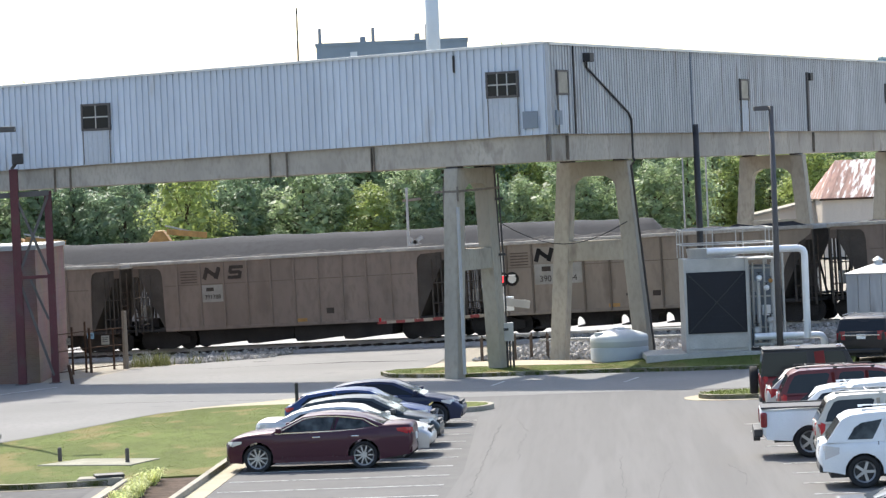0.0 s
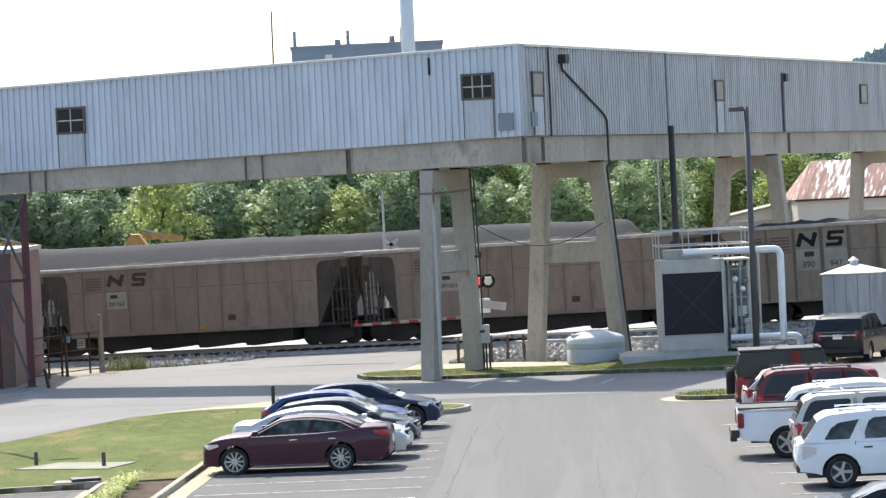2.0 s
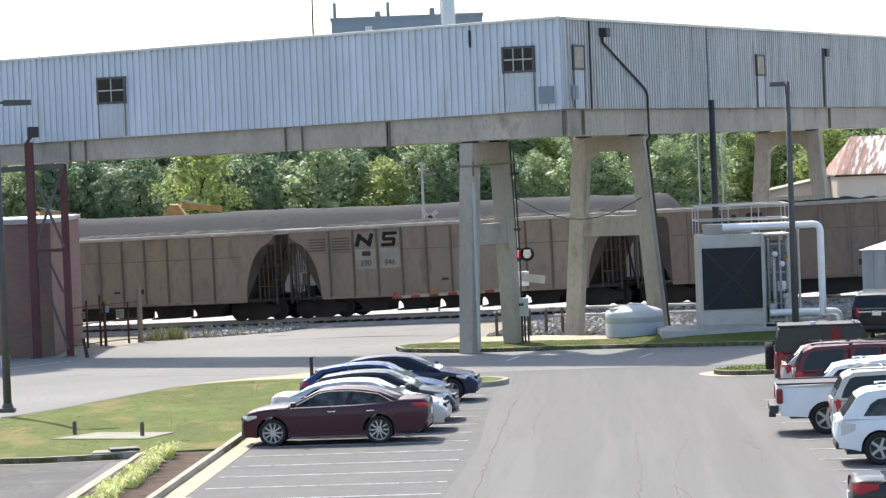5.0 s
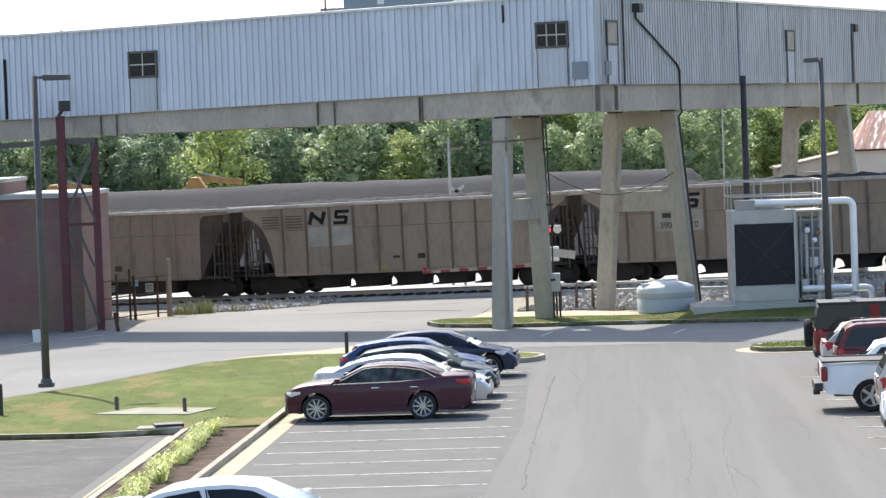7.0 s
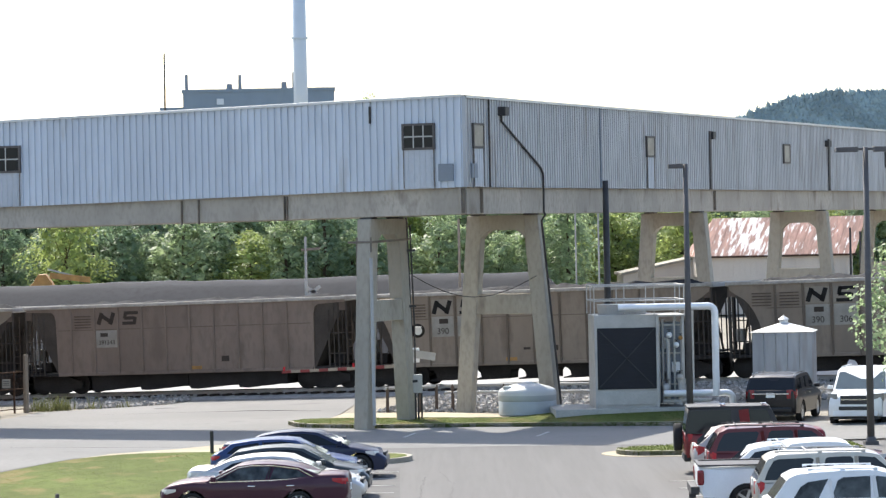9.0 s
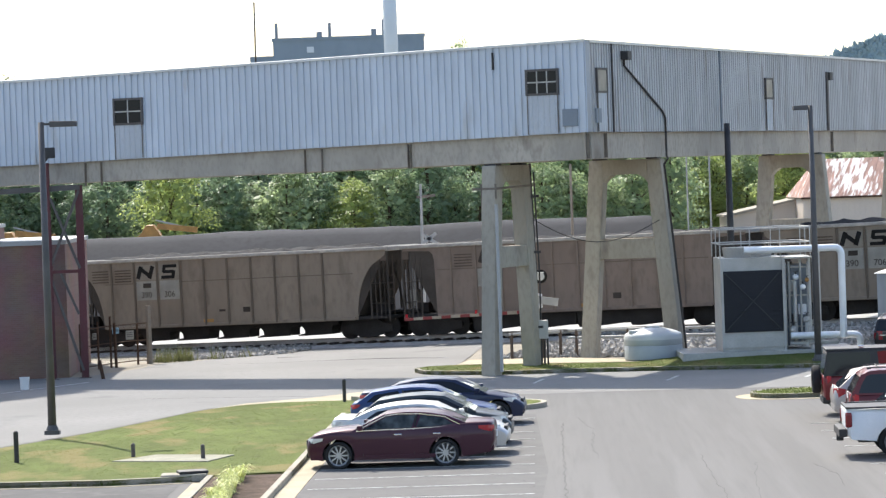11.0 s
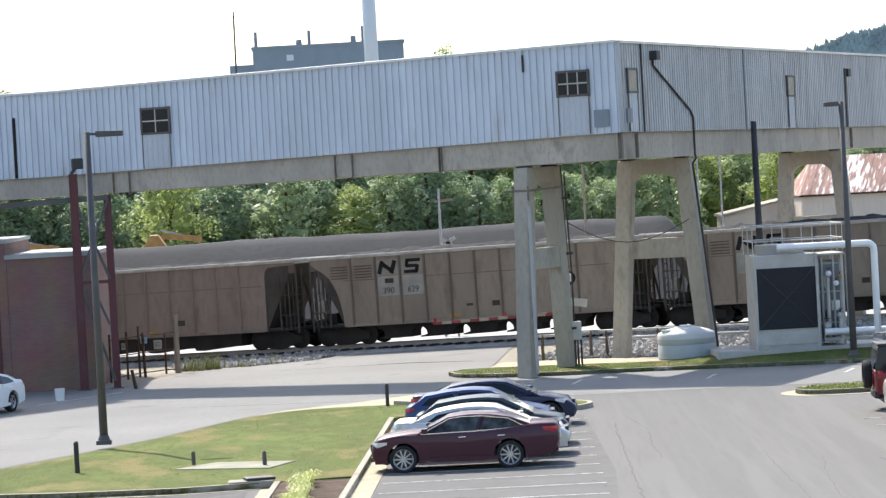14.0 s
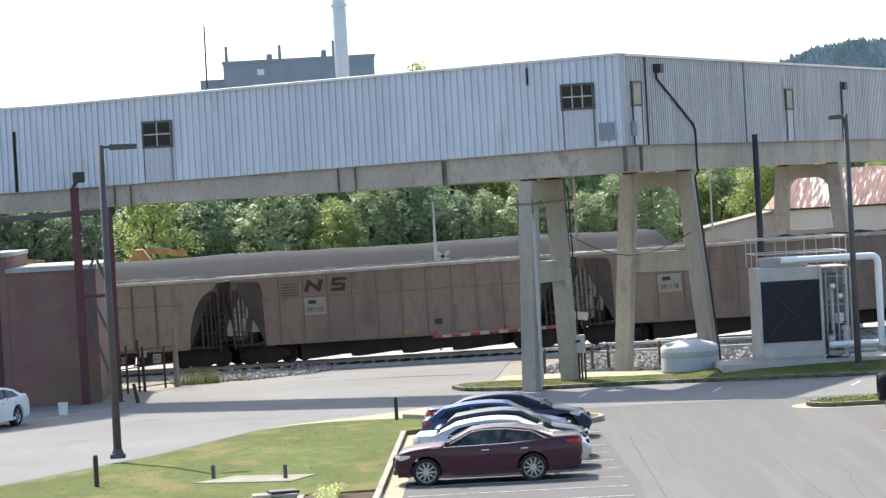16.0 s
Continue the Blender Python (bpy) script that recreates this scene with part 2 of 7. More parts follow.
def paint(name, color, metal=0.2):
    return mat(name, color, 0.42, metal, var=0.05, scale=2, bump=0, coat=0.4, spec=0.25)


# ---- mesh helpers ----
def bmn():
    return bmesh.new()


def box(bm, c, s, rz=0.0, m=None):
    x = Matrix.Translation(c) @ Matrix.Rotation(rz, 4, "Z") @ Matrix.Diagonal((*s, 1))
    if m is not None:
        x = m @ x
    return bmesh.ops.create_cube(bm, size=1.0, matrix=x)["verts"]


def tube(bm, p0, p1, r0, r1=None, n=10):
    p0, p1 = Vector(p0), Vector(p1)
    d = p1 - p0
    q = d.to_track_quat("Z", "Y").to_matrix().to_4x4()
    bmesh.ops.create_cone(bm, cap_ends=True, segments=n, radius1=r0, radius2=r0 if r1 is None else r1, depth=d.length,
                          matrix=Matrix.Translation((p0 + p1) / 2) @ q)


def beam(bm, p0, p1, w, h):
    """A rectangular bar from p0 to p1."""
    p0, p1 = Vector(p0), Vector(p1)
    d = p1 - p0
    q = d.to_track_quat("X", "Z").to_matrix().to_4x4()
    bmesh.ops.create_cube(bm, size=1.0, matrix=Matrix.Translation((p0 + p1) / 2) @ q @ Matrix.Diagonal((d.length, w, h, 1)))


def prism(bm, pts, depth, m=None):
    """Polygon pts (u, w) in the local x-z plane, extruded along y from 0 to depth."""
    a = [bm.verts.new((u, 0, w)) for u, w in pts]
    b = [bm.verts.new((u, depth, w)) for u, w in pts]
    n = len(pts)
    fs = [bm.faces.new(a), bm.faces.new(b[::-1])]
    for i in range(n):
        fs.append(bm.faces.new((a[i], b[i], b[(i + 1) % n], a[(i + 1) % n])))
    bmesh.ops.recalc_face_normals(bm, faces=fs)
    if m is not None:
        bmesh.ops.transform(bm, matrix=m, verts=a + b)
    return a + b, fs


def mesh_of(bm, material, name="mesh", smooth=False, bevel=0.0, seg=2):
    if bevel:
        es = [e for e in bm.edges if len(e.link_faces) == 2 and e.calc_face_angle(0) > 0.5]
        bmesh.ops.bevel(bm, geom=es, offset=bevel, segments=seg, profile=0.6, affect="EDGES", clamp_overlap=True)
    me = bpy.data.meshes.new(name)
    bm.normal_update()
    bm.to_mesh(me)
    bm.free()
    for f in me.polygons:
        f.use_smooth = smooth
    me.materials.append(material)
    return me


def part(name, bm, material, parent, label="", smooth=False, bevel=0.0, seg=2):
    """A bmesh as one mesh object under a thing or a part, in the world as it was drawn."""
    ob = new(name, mesh_of(bm, material, name, smooth, bevel, seg))
    ob.parent = parent
    up = Matrix.Identity(4)
    o = parent
    chain = []
    while o is not None:
        chain.append(o.matrix_basis.copy() if o.parent is None else o.matrix_parent_inverse @ o.matrix_basis)
        o = o.parent
    for c in reversed(chain):
        up = up @ c
    ob.matrix_parent_inverse = up.inverted()
    return tagged(ob, label)


def thing(name, label, category, at=(0, 0, 0), group="", kind=""):
    ob = new(name)
    ob.empty_display_size = 0.3
    ob.matrix_basis = Matrix.Translation(at)
    return tagged(ob, label, category, group, kind)


def single(name, bm, material, label, category, kind="", group="", smooth=False, bevel=0.0):
    ob = new(name, mesh_of(bm, material, name, smooth, bevel))
    return tagged(ob, label, category, group, kind)


# ---- plan ----
TH = radians(26.0)
TD, TN = Vector((math.cos(TH), -math.sin(TH), 0)), Vector((math.sin(TH), math.cos(TH), 0))
T0 = Vector((0, 143.0, 0))
CAR, SPEED, PHASE = 16.18, 18.0, 1.13


def rail_z(s):
    return 0.30 + 0.022 * min(32.0, max(-20.0, s))


def on_track(s, n=0.0, z=0.0):
    p = T0 + TD * s + TN * n
    return Vector((p.x, p.y, rail_z(s) + z))


def smooth01(a, b, x):
    k = min(1.0, max(0.0, (x - a) / (b - a)))
    return k * k * (3 - 2 * k)


def ground_z(x, y):
    p = Vector((x, y, 0)) - T0
    s, n = p.dot(TD), p.dot(TN)
    return (rail_z(s) - 0.32) * smooth01(-13, -5, n)


C0 = Vector((3.5, 116.1, 0))
DL, NL = Vector((-0.881, 0.473, 0)), Vector((0.473, 0.881, 0))
DR, NR = Vector((0.402, 0.916, 0)), Vector((-0.916, 0.402, 0))
WID = 3.0


def LP(s, n, z):
    return C0 + DL * s + NL * n + Vector((0, 0, z))


def RP(s, n, z):
    return C0 + DR * s + NR * n + Vector((0, 0, z))


# ---- ground, road, lawns ----
def sheet(name, xs, ys, dz, material, label, category):
    bm = bmn()
    vs = [[bm.verts.new((x, y, ground_z(x, y) + dz)) for x in xs] for y in ys]
    for j in range(len(ys) - 1):
        for i in range(len(xs) - 1):
            bm.faces.new((vs[j][i], vs[j][i + 1], vs[j + 1][i + 1], vs[j + 1][i]))
    return single(name, bm, material, label, category, "structure", smooth=True)


XS = [-3000, -900, -300, -120, *range(-70, 71, 2), 120, 300, 900, 3000]
YS = [-900, -200, -20, *range(0, 110, 10), *range(110, 190, 2), 200, 230, 300, 500, 900, 2000, 3500]
sheet("ground", XS, YS, -0.012, M["ground"], "pale dusty gravel ground reaching the horizon", "ground")


def flat(bm, pts, z, thick=0.0, m=None):
    """A level polygon, with sides of that thickness."""
    top = [bm.verts.new((x, y, ground_z(x, y) + z)) for x, y in pts]
    bm.faces.new(top)
    if thick:
        low = [bm.verts.new((v.co.x, v.co.y, v.co.z - thick)) for v in top]
        for i in range(len(pts)):
            j = (i + 1) % len(pts)
            bm.faces.new((top[i], low[i], low[j], top[j]))
    bmesh.ops.recalc_face_normals(bm, faces=bm.faces[:])
    if bm.faces[0].normal.z < 0:
        bmesh.ops.reverse_faces(bm, faces=bm.faces[:])


def curve(pts, n=6):
    """A Catmull-Rom line through the points."""
    out = []
    p = [Vector((*q, 0)) for q in pts]
    p = [2 * p[0] - p[1], *p, 2 * p[-1] - p[-2]]
    for i in range(1, len(p) - 2):
        for k in range(n):
            t = k / n
            a, b, c, d = p[i - 1:i + 3]
            v = 0.5 * (2 * b + (c - a) * t + (2 * a - 5 * b + 4 * c - d) * t * t + (3 * b - a - 3 * c + d) * t ** 3)
            out.append((v.x, v.y))
    return out + [tuple(p[-2].xy)]


def strip_mesh(bm, line, off0, off1, z0, z1):
    """A bar along a line on the ground, between two offsets to its left and two heights."""
    rings = []
    for i, (x, y) in enumerate(line):
        a, b = line[max(0, i - 1)], line[min(len(line) - 1, i + 1)]
        d = Vector((b[0] - a[0], b[1] - a[1])).normalized()
        nx, ny = -d.y, d.x
        g = ground_z(x, y)
        rings.append([bm.verts.new((x + nx * o, y + ny * o, g + z)) for o, z in ((off0, z0), (off0, z1), (off1, z1), (off1, z0))])
    for r, q in zip(rings, rings[1:]):
        for k in range(4):
            bm.faces.new((r[k], r[(k + 1) % 4], q[(k + 1) % 4], q[k]))
    bm.faces.new(rings[0])
    bm.faces.new(rings[-1][::-1])
    bmesh.ops.recalc_face_normals(bm, faces=bm.faces[:])


def kerb(line, label="weathered concrete kerb", gut=0.0, side=1):
    bm = bmn()
    strip_mesh(bm, line, 0, 0.16 * side, -0.05, 0.155)
    single("kerb", bm, M["kerb"], label, "kerb", "structure", bevel=0.02)
    if gut:
        bm = bmn()
        strip_mesh(bm, line, -gut * side, -0.002 * side, -0.05, 0.016)
        single("gutter", bm, M["gutter"], "sunlit pale concrete gutter beside the kerb", "gutter", "structure")


def grass_field(name, pts, z, count, seed, label, hgt=(0.05, 0.12), material="blade"):
    """Blades over a polygon."""
    rnd = random.Random(seed)
    xs, ys = [p[0] for p in pts], [p[1] for p in pts]
    verts, faces = [], []

    def inside(x, y):
        c, n = False, len(pts)
        for i in range(n):
            (x1, y1), (x2, y2) = pts[i], pts[i - 1]
            if (y1 > y) != (y2 > y) and x < (x2 - x1) * (y - y1) / (y2 - y1) + x1:
                c = not c
        return c

    made = 0
    while made < count:
        x, y = rnd.uniform(min(xs), max(xs)), rnd.uniform(min(ys), max(ys))
        if not inside(x, y):
            continue
        made += 1
        a, h, w = rnd.uniform(0, 6.28), rnd.uniform(*hgt), rnd.uniform(0.012, 0.03)
        g = ground_z(x, y) + z
        dx, dy, lx, ly = math.cos(a) * w, math.sin(a) * w, rnd.uniform(-0.6, 0.6) * h, rnd.uniform(-0.6, 0.6) * h
        n = len(verts)
        verts += [(x - dx, y - dy, g), (x + dx, y + dy, g), (x + lx, y + ly, g + h)]
        faces.append((n, n + 1, n + 2))
    me = bpy.data.meshes.new(name)
    me.from_pydata(verts, [], faces)
    me.materials.append(M[material])
    return tagged(new(name, me), label, "grass", kind="stuff")


# asphalt: one sheet for the car park and the road, which runs over the level crossing
LOT = [-60, -40, -30, -20, *range(-16, 17, 2), 20, 30, 40, 60]
park = sheet("car_park", LOT, [-40, -10, 10, 30, 50, 70, 90, 104, 108, 110], 0.004, M["lot"], "worn grey asphalt car park", "asphalt")
park.data.transform(Matrix.Rotation(radians(2.9), 4, "Z"))
park.matrix_basis = Matrix.Rotation(radians(-2.9), 4, "Z")
bm = bmn()
road_line = [(-60, 100), (-60, 127), (-30, 126.5), (-15.2, 126), (-13.4, 130), (-12.6, 133.5), (-10.0, 136.5), (-7.6, 140.4), (-6.2, 144.2),
             (-5.0, 150), (-2, 156), (3, 156), (1.2, 144), (0.2, 136), (-0.6, 129), (-1.2, 124), (-2.0, 121), (0.8, 118.6), (4, 118.2), (10.5, 116), (60, 108),
             (60, 104), (10, 106), (3, 107), (-4.8, 107.5), (-9.5, 106), (-12.6, 97.5), (-18, 86.5), (-40, 80)]
flat(bm, road_line, 0.012)
bmesh.ops.triangulate(bm, faces=bm.faces[:])
single("road", bm, M["road"], "sun-bleached grey asphalt road over the crossing", "road", "structure")

# lawn beside the parked cars, with its end island
row_x = lambda y: -5.92 + 0.063 * (y - 87)
edge = curve([(-18.2, 85.6), (-15.4, 91.2), (-12.6, 97.0), (-11.1, 101.0), (-9.5, 105.4), (-7.6, 107.4), (-5.0, 107.4)], 4)
island = curve([(-5.0, 107.2), (-3.2, 104.6), (-0.2, 103.2), (0.75, 102.2), (0.55, 100.9), (-0.4, 100.4), (-4.6, 100.2)], 4)
right = [(row_x(y), y) for y in (99.6, 96, 92, 88, 84, 80.6)]
near = [(-8.3, 80.2), (-10.7, 79.9), (-13.4, 80.4), (-16.2, 81.4), (-22, 82.6)]
LAWN = edge + island[1:] + right + near
bm = bmn()
flat(bm, LAWN, 0.15, 0.3)
bmesh.ops.triangulate(bm, faces=bm.faces[:])
for _ in range(4):
    bmesh.ops.subdivide_edges(bm, edges=bm.edges[:], cuts=1, use_grid_fill=True)


def lawn_dip(x, y):
    """The lawn runs out level with the road along its far edge."""
    d = min((x + 18.2) * 0.916 - (y - 85.6) * 0.402, 107.4 - y)
    return -0.13 * (1 - smooth01(0.0, 4.5, d))


for v in bm.verts:
    v.co.z += lawn_dip(v.co.x, v.co.y)
single("lawn", bm, M["grass"], "sun-dried lawn with yellowing patches", "lawn", "structure")
lawn_grass = grass_field("grass", LAWN, 0.148, 40000, 3, "short mown grass, dry in patches", (0.004, 0.010))
for v in lawn_grass.data.vertices:
    v.co.z += lawn_dip(v.co.x, v.co.y)
kerb(island[::-1], "pale curved concrete kerb of the end island", 0.5, -1)
kerb([(row_x(y), y) for y in (50, 60, 70, 80, 90, 99.8)], "pale concrete kerb along the parking bays", 0.5, 1)
kerb(near, "shaded concrete kerb below the lawn", 0.25, -1)
bm = bmn()
flat(bm, [(-9.4, 105.6), (-7.6, 107.3), (-5.0, 107.3), (-3.3, 105.6), (-3.4, 112.8), (-4.6, 111.4), (-6.4, 109.2), (-8.4, 107.6)], 0.018)
single("gutter", bm, M["gutter"], "pale concrete gutter at the lawn's edge", "gutter", "structure")

# the older bay below the lawn
bm = bmn()
flat(bm, [(-40, 50), (-10.35, 50), (-8.95, 79.6), (-10.7, 79.6), (-13.4, 80.1), (-16.2, 81.1), (-22, 82.3), (-40, 86)], 0.009)
bmesh.ops.triangulate(bm, faces=bm.faces[:])
single("asphalt_bay", bm, M["old_lot"], "older dark cracked asphalt below the lawn", "asphalt", "structure")

# planting bed
BED = [(-8.35, 80.3), (row_x(80.3) - 0.16, 80.3), (row_x(50) - 0.16, 50), (-9.9, 50)]
bm = bmn()
flat(bm, BED, 0.12, 0.15)
single("planting_bed", bm, M["mulch"], "brown mulch bed between kerbs", "planting bed", "structure")
kerb([(-9.75, 50), (-8.35, 80.3)], "concrete kerb of the planting bed", 0.3, -1)

# grass strip under the conveyor
front = curve([(-2.75, 121.3), (-2.2, 119.45), (0.4, 117.9), (3.8, 117.4), (10.3, 115.6), (13.5, 114.6)], 4)
STRIP = front + [(14.2, 118.4), (9.6, 119.3), (5.0, 120.3), (-0.4, 122.8), (-2.2, 122.4)]
bm = bmn()
flat(bm, STRIP, 0.15, 0.2)
bmesh.ops.triangulate(bm, faces=bm.faces[:])
for _ in range(3):
    bmesh.ops.subdivide_edges(bm, edges=bm.edges[:], cuts=1, use_grid_fill=True)
for v in bm.verts:
    v.co.z += 0.24 * smooth01(4.5, 8.0, v.co.x) * smooth01(0.0, 2.6, v.co.y - (118.2 - 0.25 * v.co.x)) * (v.co.z > 0.1)
single("grass_strip", bm, M["grass"], "narrow mown grass strip behind a kerb", "lawn", "structure")
strip_grass = grass_field("grass", STRIP, 0.14, 22000, 4, "mown grass of the narrow strip", (0.01, 0.035))


def bank(x, y):
    """The strip rises towards the equipment plinth."""
    return 0.24 * smooth01(4.5, 8.0, x) * smooth01(0.0, 2.6, y - (118.2 - 0.25 * x))


for v in strip_grass.data.vertices:
    v.co.z += bank(v.co.x, v.co.y)
kerb(front, "low concrete kerb before the grass strip", 0.0, 1)
bm = bmn()
flat(bm, [(-1.2, 122.4), (2.2, 121.4), (5.0, 120.5), (5.6, 122.0), (2.8, 124.6), (-0.6, 125.4)], 0.165)
single("pavement", bm, M["gutter"], "sunlit pale concrete apron by the tank", "apron", "structure")

# end island of the bays across the lane
isl = curve([(14.6, 103.6), (9.0, 103.6), (7.6, 103.1), (7.2, 102.2), (7.6, 101.2), (9.2, 100.9), (14.6, 100.7)], 4)
bm = bmn()
flat(bm, isl, 0.15, 0.2)
bmesh.ops.triangulate(bm, faces=bm.faces[:])
single("lawn_island", bm, M["grass"], "small grassed end island inside a kerb", "lawn", "structure")
grass_field("grass", isl, 0.14, 4000, 5, "mown grass of the end island", (0.02, 0.07))
kerb(isl, "curved concrete kerb of the end island", 0.45, 1)

# the older asphalt of the bays beside the lane
bm = bmn()
flat(bm, [(row_x(50) + 0.55, 50), (-2.4, 50), (-0.2, 80), (0.45, 98.6), (row_x(98.6) + 0.55, 98.6)], 0.0075)
single("asphalt_bay", bm, M["bay_lot"], "worn darker asphalt of the parking bays", "asphalt", "structure")

# bay markings
for i in range(-4, 13):
    y = 81.69 + 2.52 * (4 - i)
    x1 = 0.084 - (91.7 - y) * 0.052
    if y > 99:
        continue
    bm = bmn()
    d = Vector((-5.2, 0.46, 0))
    beam(bm, (x1, y, 0.012), (x1 + d.x, y + d.y, 0.012), 0.075, 0.006)
    single("bay_line", bm, M["paint"], "faded white parking bay line", "marking", "structure", "bay lines")
for i in range(0, 14):
    y = 58.2 + 2.52 * i
    bm = bmn()
    x0 = 7.1 + (y - 70) * 0.02
    beam(bm, (x0, y, 0.012), (x0 + 5.2, y - 0.4, 0.012), 0.075, 0.006)
    single("bay_line", bm, M["paint"], "faded white parking bay line", "marking", "structure", "bay lines")
for a, b in (((1.1, 112.5), (1.55, 114.6)), ((5.5, 111.5), (6.05, 113.6)), ((10.0, 110.6), (10.6, 112.6)), ((-17.2, 117.6), (-14.6, 122.4))):
    bm = bmn()
    beam(bm, (*a, 0.020), (*b, 0.020), 0.1, 0.006)
    single("road_line", bm, M["paint"], "short white painted line on the road", "marking", "structure")


# ---- conveyor gallery ----
def ribbed(fn, s0, s1, z0, z1, pitch=0.27, depth=0.046):
    """A ribbed sheet along fn(s, n, z); z0 and z1 are functions of s."""
    bm = bmn()
    n = max(1, int(round((s1 - s0) / pitch)))
    p = (s1 - s0) / n
    prof = []
    for i in range(n):
        a = s0 + i * p
        prof += [(a, 0.0), (a + 0.3 * p, 0.0), (a + 0.36 * p, -depth), (a + 0.94 * p, -depth)]
    prof.append((s1, 0.0))
    low = [bm.verts.new(fn(s, d, z0(s))) for s, d in prof]
    top = [bm.verts.new(fn(s, d, z1(s))) for s, d in prof]
    for i in range(len(prof) - 1):
        bm.faces.new((low[i], low[i + 1], top[i + 1], top[i]))
    return bm


lz0 = lambda s: 8.40 - 0.0165 * min(s, 24)
lz1 = lambda s: 11.58 - 0.0165 * min(s, 24)
rz0 = lambda s: 8.40
rz1 = lambda s: 11.55
MITRE = 3.25  # where the two rear walls meet


def gallery(name, fn, length, z0, z1, sgn, label, siding, mitre):
    g = thing(name, label, "conveyor", fn(length / 2, WID / 2, 0))
    part("wall", ribbed(fn, 0.0, length, z0, z1), M[siding], g, "ribbed galvanised metal wall sheeting")
    rear = lambda s, n, z: fn(s, WID - n, z)
    part("wall", ribbed(rear, mitre, length, z0, z1), M[siding], g, "ribbed galvanised metal wall sheeting")
    bm = bmn()
    n = 8
    rows = []
    for i in range(n + 1):
        k = i / n
        row = []
        for o, dz in ((-0.12, -0.06), (-0.12, 0.03), (WID / 2, 0.12), (WID + 0.12, 0.03), (WID + 0.12, -0.06)):
            lo = mitre * min(1.0, max(0.0, o / WID))
            s = lo + (length - lo) * k
            row.append(bm.verts.new(fn(s, o, z1(s) + dz)))
        rows.append(row)
    for a, b in zip(rows, rows[1:]):
        for j in range(4):
            bm.faces.new((a[j], a[j + 1], b[j + 1], b[j]))
    part("roof", bm, M["roof"], g, "pale metal roof with a thin fascia")
    bm = bmn()
    lo = mitre
    va = [fn(0.0, 0.15, 0), fn(length, 0.15, 0), fn(length, WID - 0.15, 0), fn(lo * 0.95, WID - 0.15, 0)]
    ss = [0.0, length, length, lo]
    bot = [bm.verts.new(Vector((v.x, v.y, z0(s) - 0.93))) for v, s in zip(va, ss)]
    top = [bm.verts.new(Vector((v.x, v.y, z0(s) - 0.003))) for v, s in zip(va, ss)]
    fs = [bm.faces.new(bot), bm.faces.new(top)] + [bm.faces.new((bot[i], bot[(i + 1) % 4], top[(i + 1) % 4], top[i])) for i in range(4)]
    bmesh.ops.recalc_face_normals(bm, faces=fs)
    part("girder", bm, M["girder"], g, "stained concrete box girder")
    return g


GL = gallery("conveyor_gallery", LP, 46.0, lz0, lz1, 1, "enclosed conveyor gallery of pale blue-grey ribbed metal on concrete", "siding", MITRE)
GR = gallery("conveyor_gallery", RP, 78.0, rz0, rz1, 1, "enclosed conveyor gallery of streaked grey ribbed metal on concrete", "siding2", MITRE)
GL["group"] = GR["group"] = "conveyor galleries"


def win(parent, fn, s0, s1, z0, z1, bars, skirt=True):
    """A window with frame, panes and the pale sheet below it."""
    bm = bmn()
    for a, b, c, d in ((s0, s1, z0 - 0.05, z0 + 0.03), (s0, s1, z1 - 0.03, z1 + 0.05), (s0 - 0.06, s0 + 0.02, z0 - 0.05, z1 + 0.05), (s1 - 0.02, s1 + 0.06, z0 - 0.05, z1 + 0.05)):
        vs = [fn(s, n, z) for n in (-0.13, 0.02) for s, z in ((a, c), (b, c), (b, d), (a, d))]
        v = [bm.verts.new(p) for p in vs]
        for q in ((0, 1, 2, 3), (7, 6, 5, 4), (0, 4, 5, 1), (1, 5, 6, 2), (2, 6, 7, 3), (3, 7, 4, 0)):
            bm.faces.new([v[i] for i in q])
    w = part("window", bm, M["frame"], parent, "small window with a dark rusted frame")
    nx, nz = bars
    for i in range(nx):
        for j in range(nz):
            a, b = s0 + (s1 - s0) * i / nx + 0.025, s0 + (s1 - s0) * (i + 1) / nx - 0.025
            c, d = z0 + (z1 - z0) * j / nz + 0.025, z0 + (z1 - z0) * (j + 1) / nz - 0.025
            bm = bmn()
            bm.faces.new([bm.verts.new(fn(s, -0.112, z)) for s, z in ((a, c), (b, c), (b, d), (a, d))])
            part("pane", bm, M["glass"] if fn is LP else M["pane"], w)
    bm = bmn()
    bm.faces.new([bm.verts.new(fn(s, -0.106, z)) for s, z in ((s0, z0), (s1, z0), (s1, z1), (s0, z1))])
    part("sash", bm, M["steel"], w, "weathered grey sash bars")
    if skirt:
        zb = z0 - 0.05
        part("infill_panel", ribbed(lambda s, n, z: fn(s, n - 0.085, z), s0 + 0.03, s1 - 0.03, lambda s: (lz0 if fn is LP else rz0)(s) + 0.02, lambda s: zb, 0.2, 0.015),
             M["patch"], parent, "paler sheet panel with rust streaks under the window")
        for s in (s0 - 0.01, s1 + 0.01):
            bm = bmn()
            b0 = (lz0 if fn is LP else rz0)(s)
            beam(bm, fn(s, -0.1, b0 + 0.03), fn(s, -0.1, zb), 0.03, 0.03)
            part("seam", bm, M["stain"], parent, "dark rusty panel seam")


win(GL, LP, 18.06, 19.22, 9.40, 10.30, (2, 2))
win(GL, LP, 1.12, 2.27, 9.78, 10.60, (3, 2))
win(GR, RP, 0.74, 1.70, 9.80, 10.58, (1, 1))
win(GR, RP, 20.84, 21.76, 9.72, 10.48, (1, 1))
win(GR, RP, 41.9, 42.9, 9.68, 10.48, (1, 1), False)
win(GR, RP, 62.0, 63.2, 9.68, 10.48, (1, 1), False)


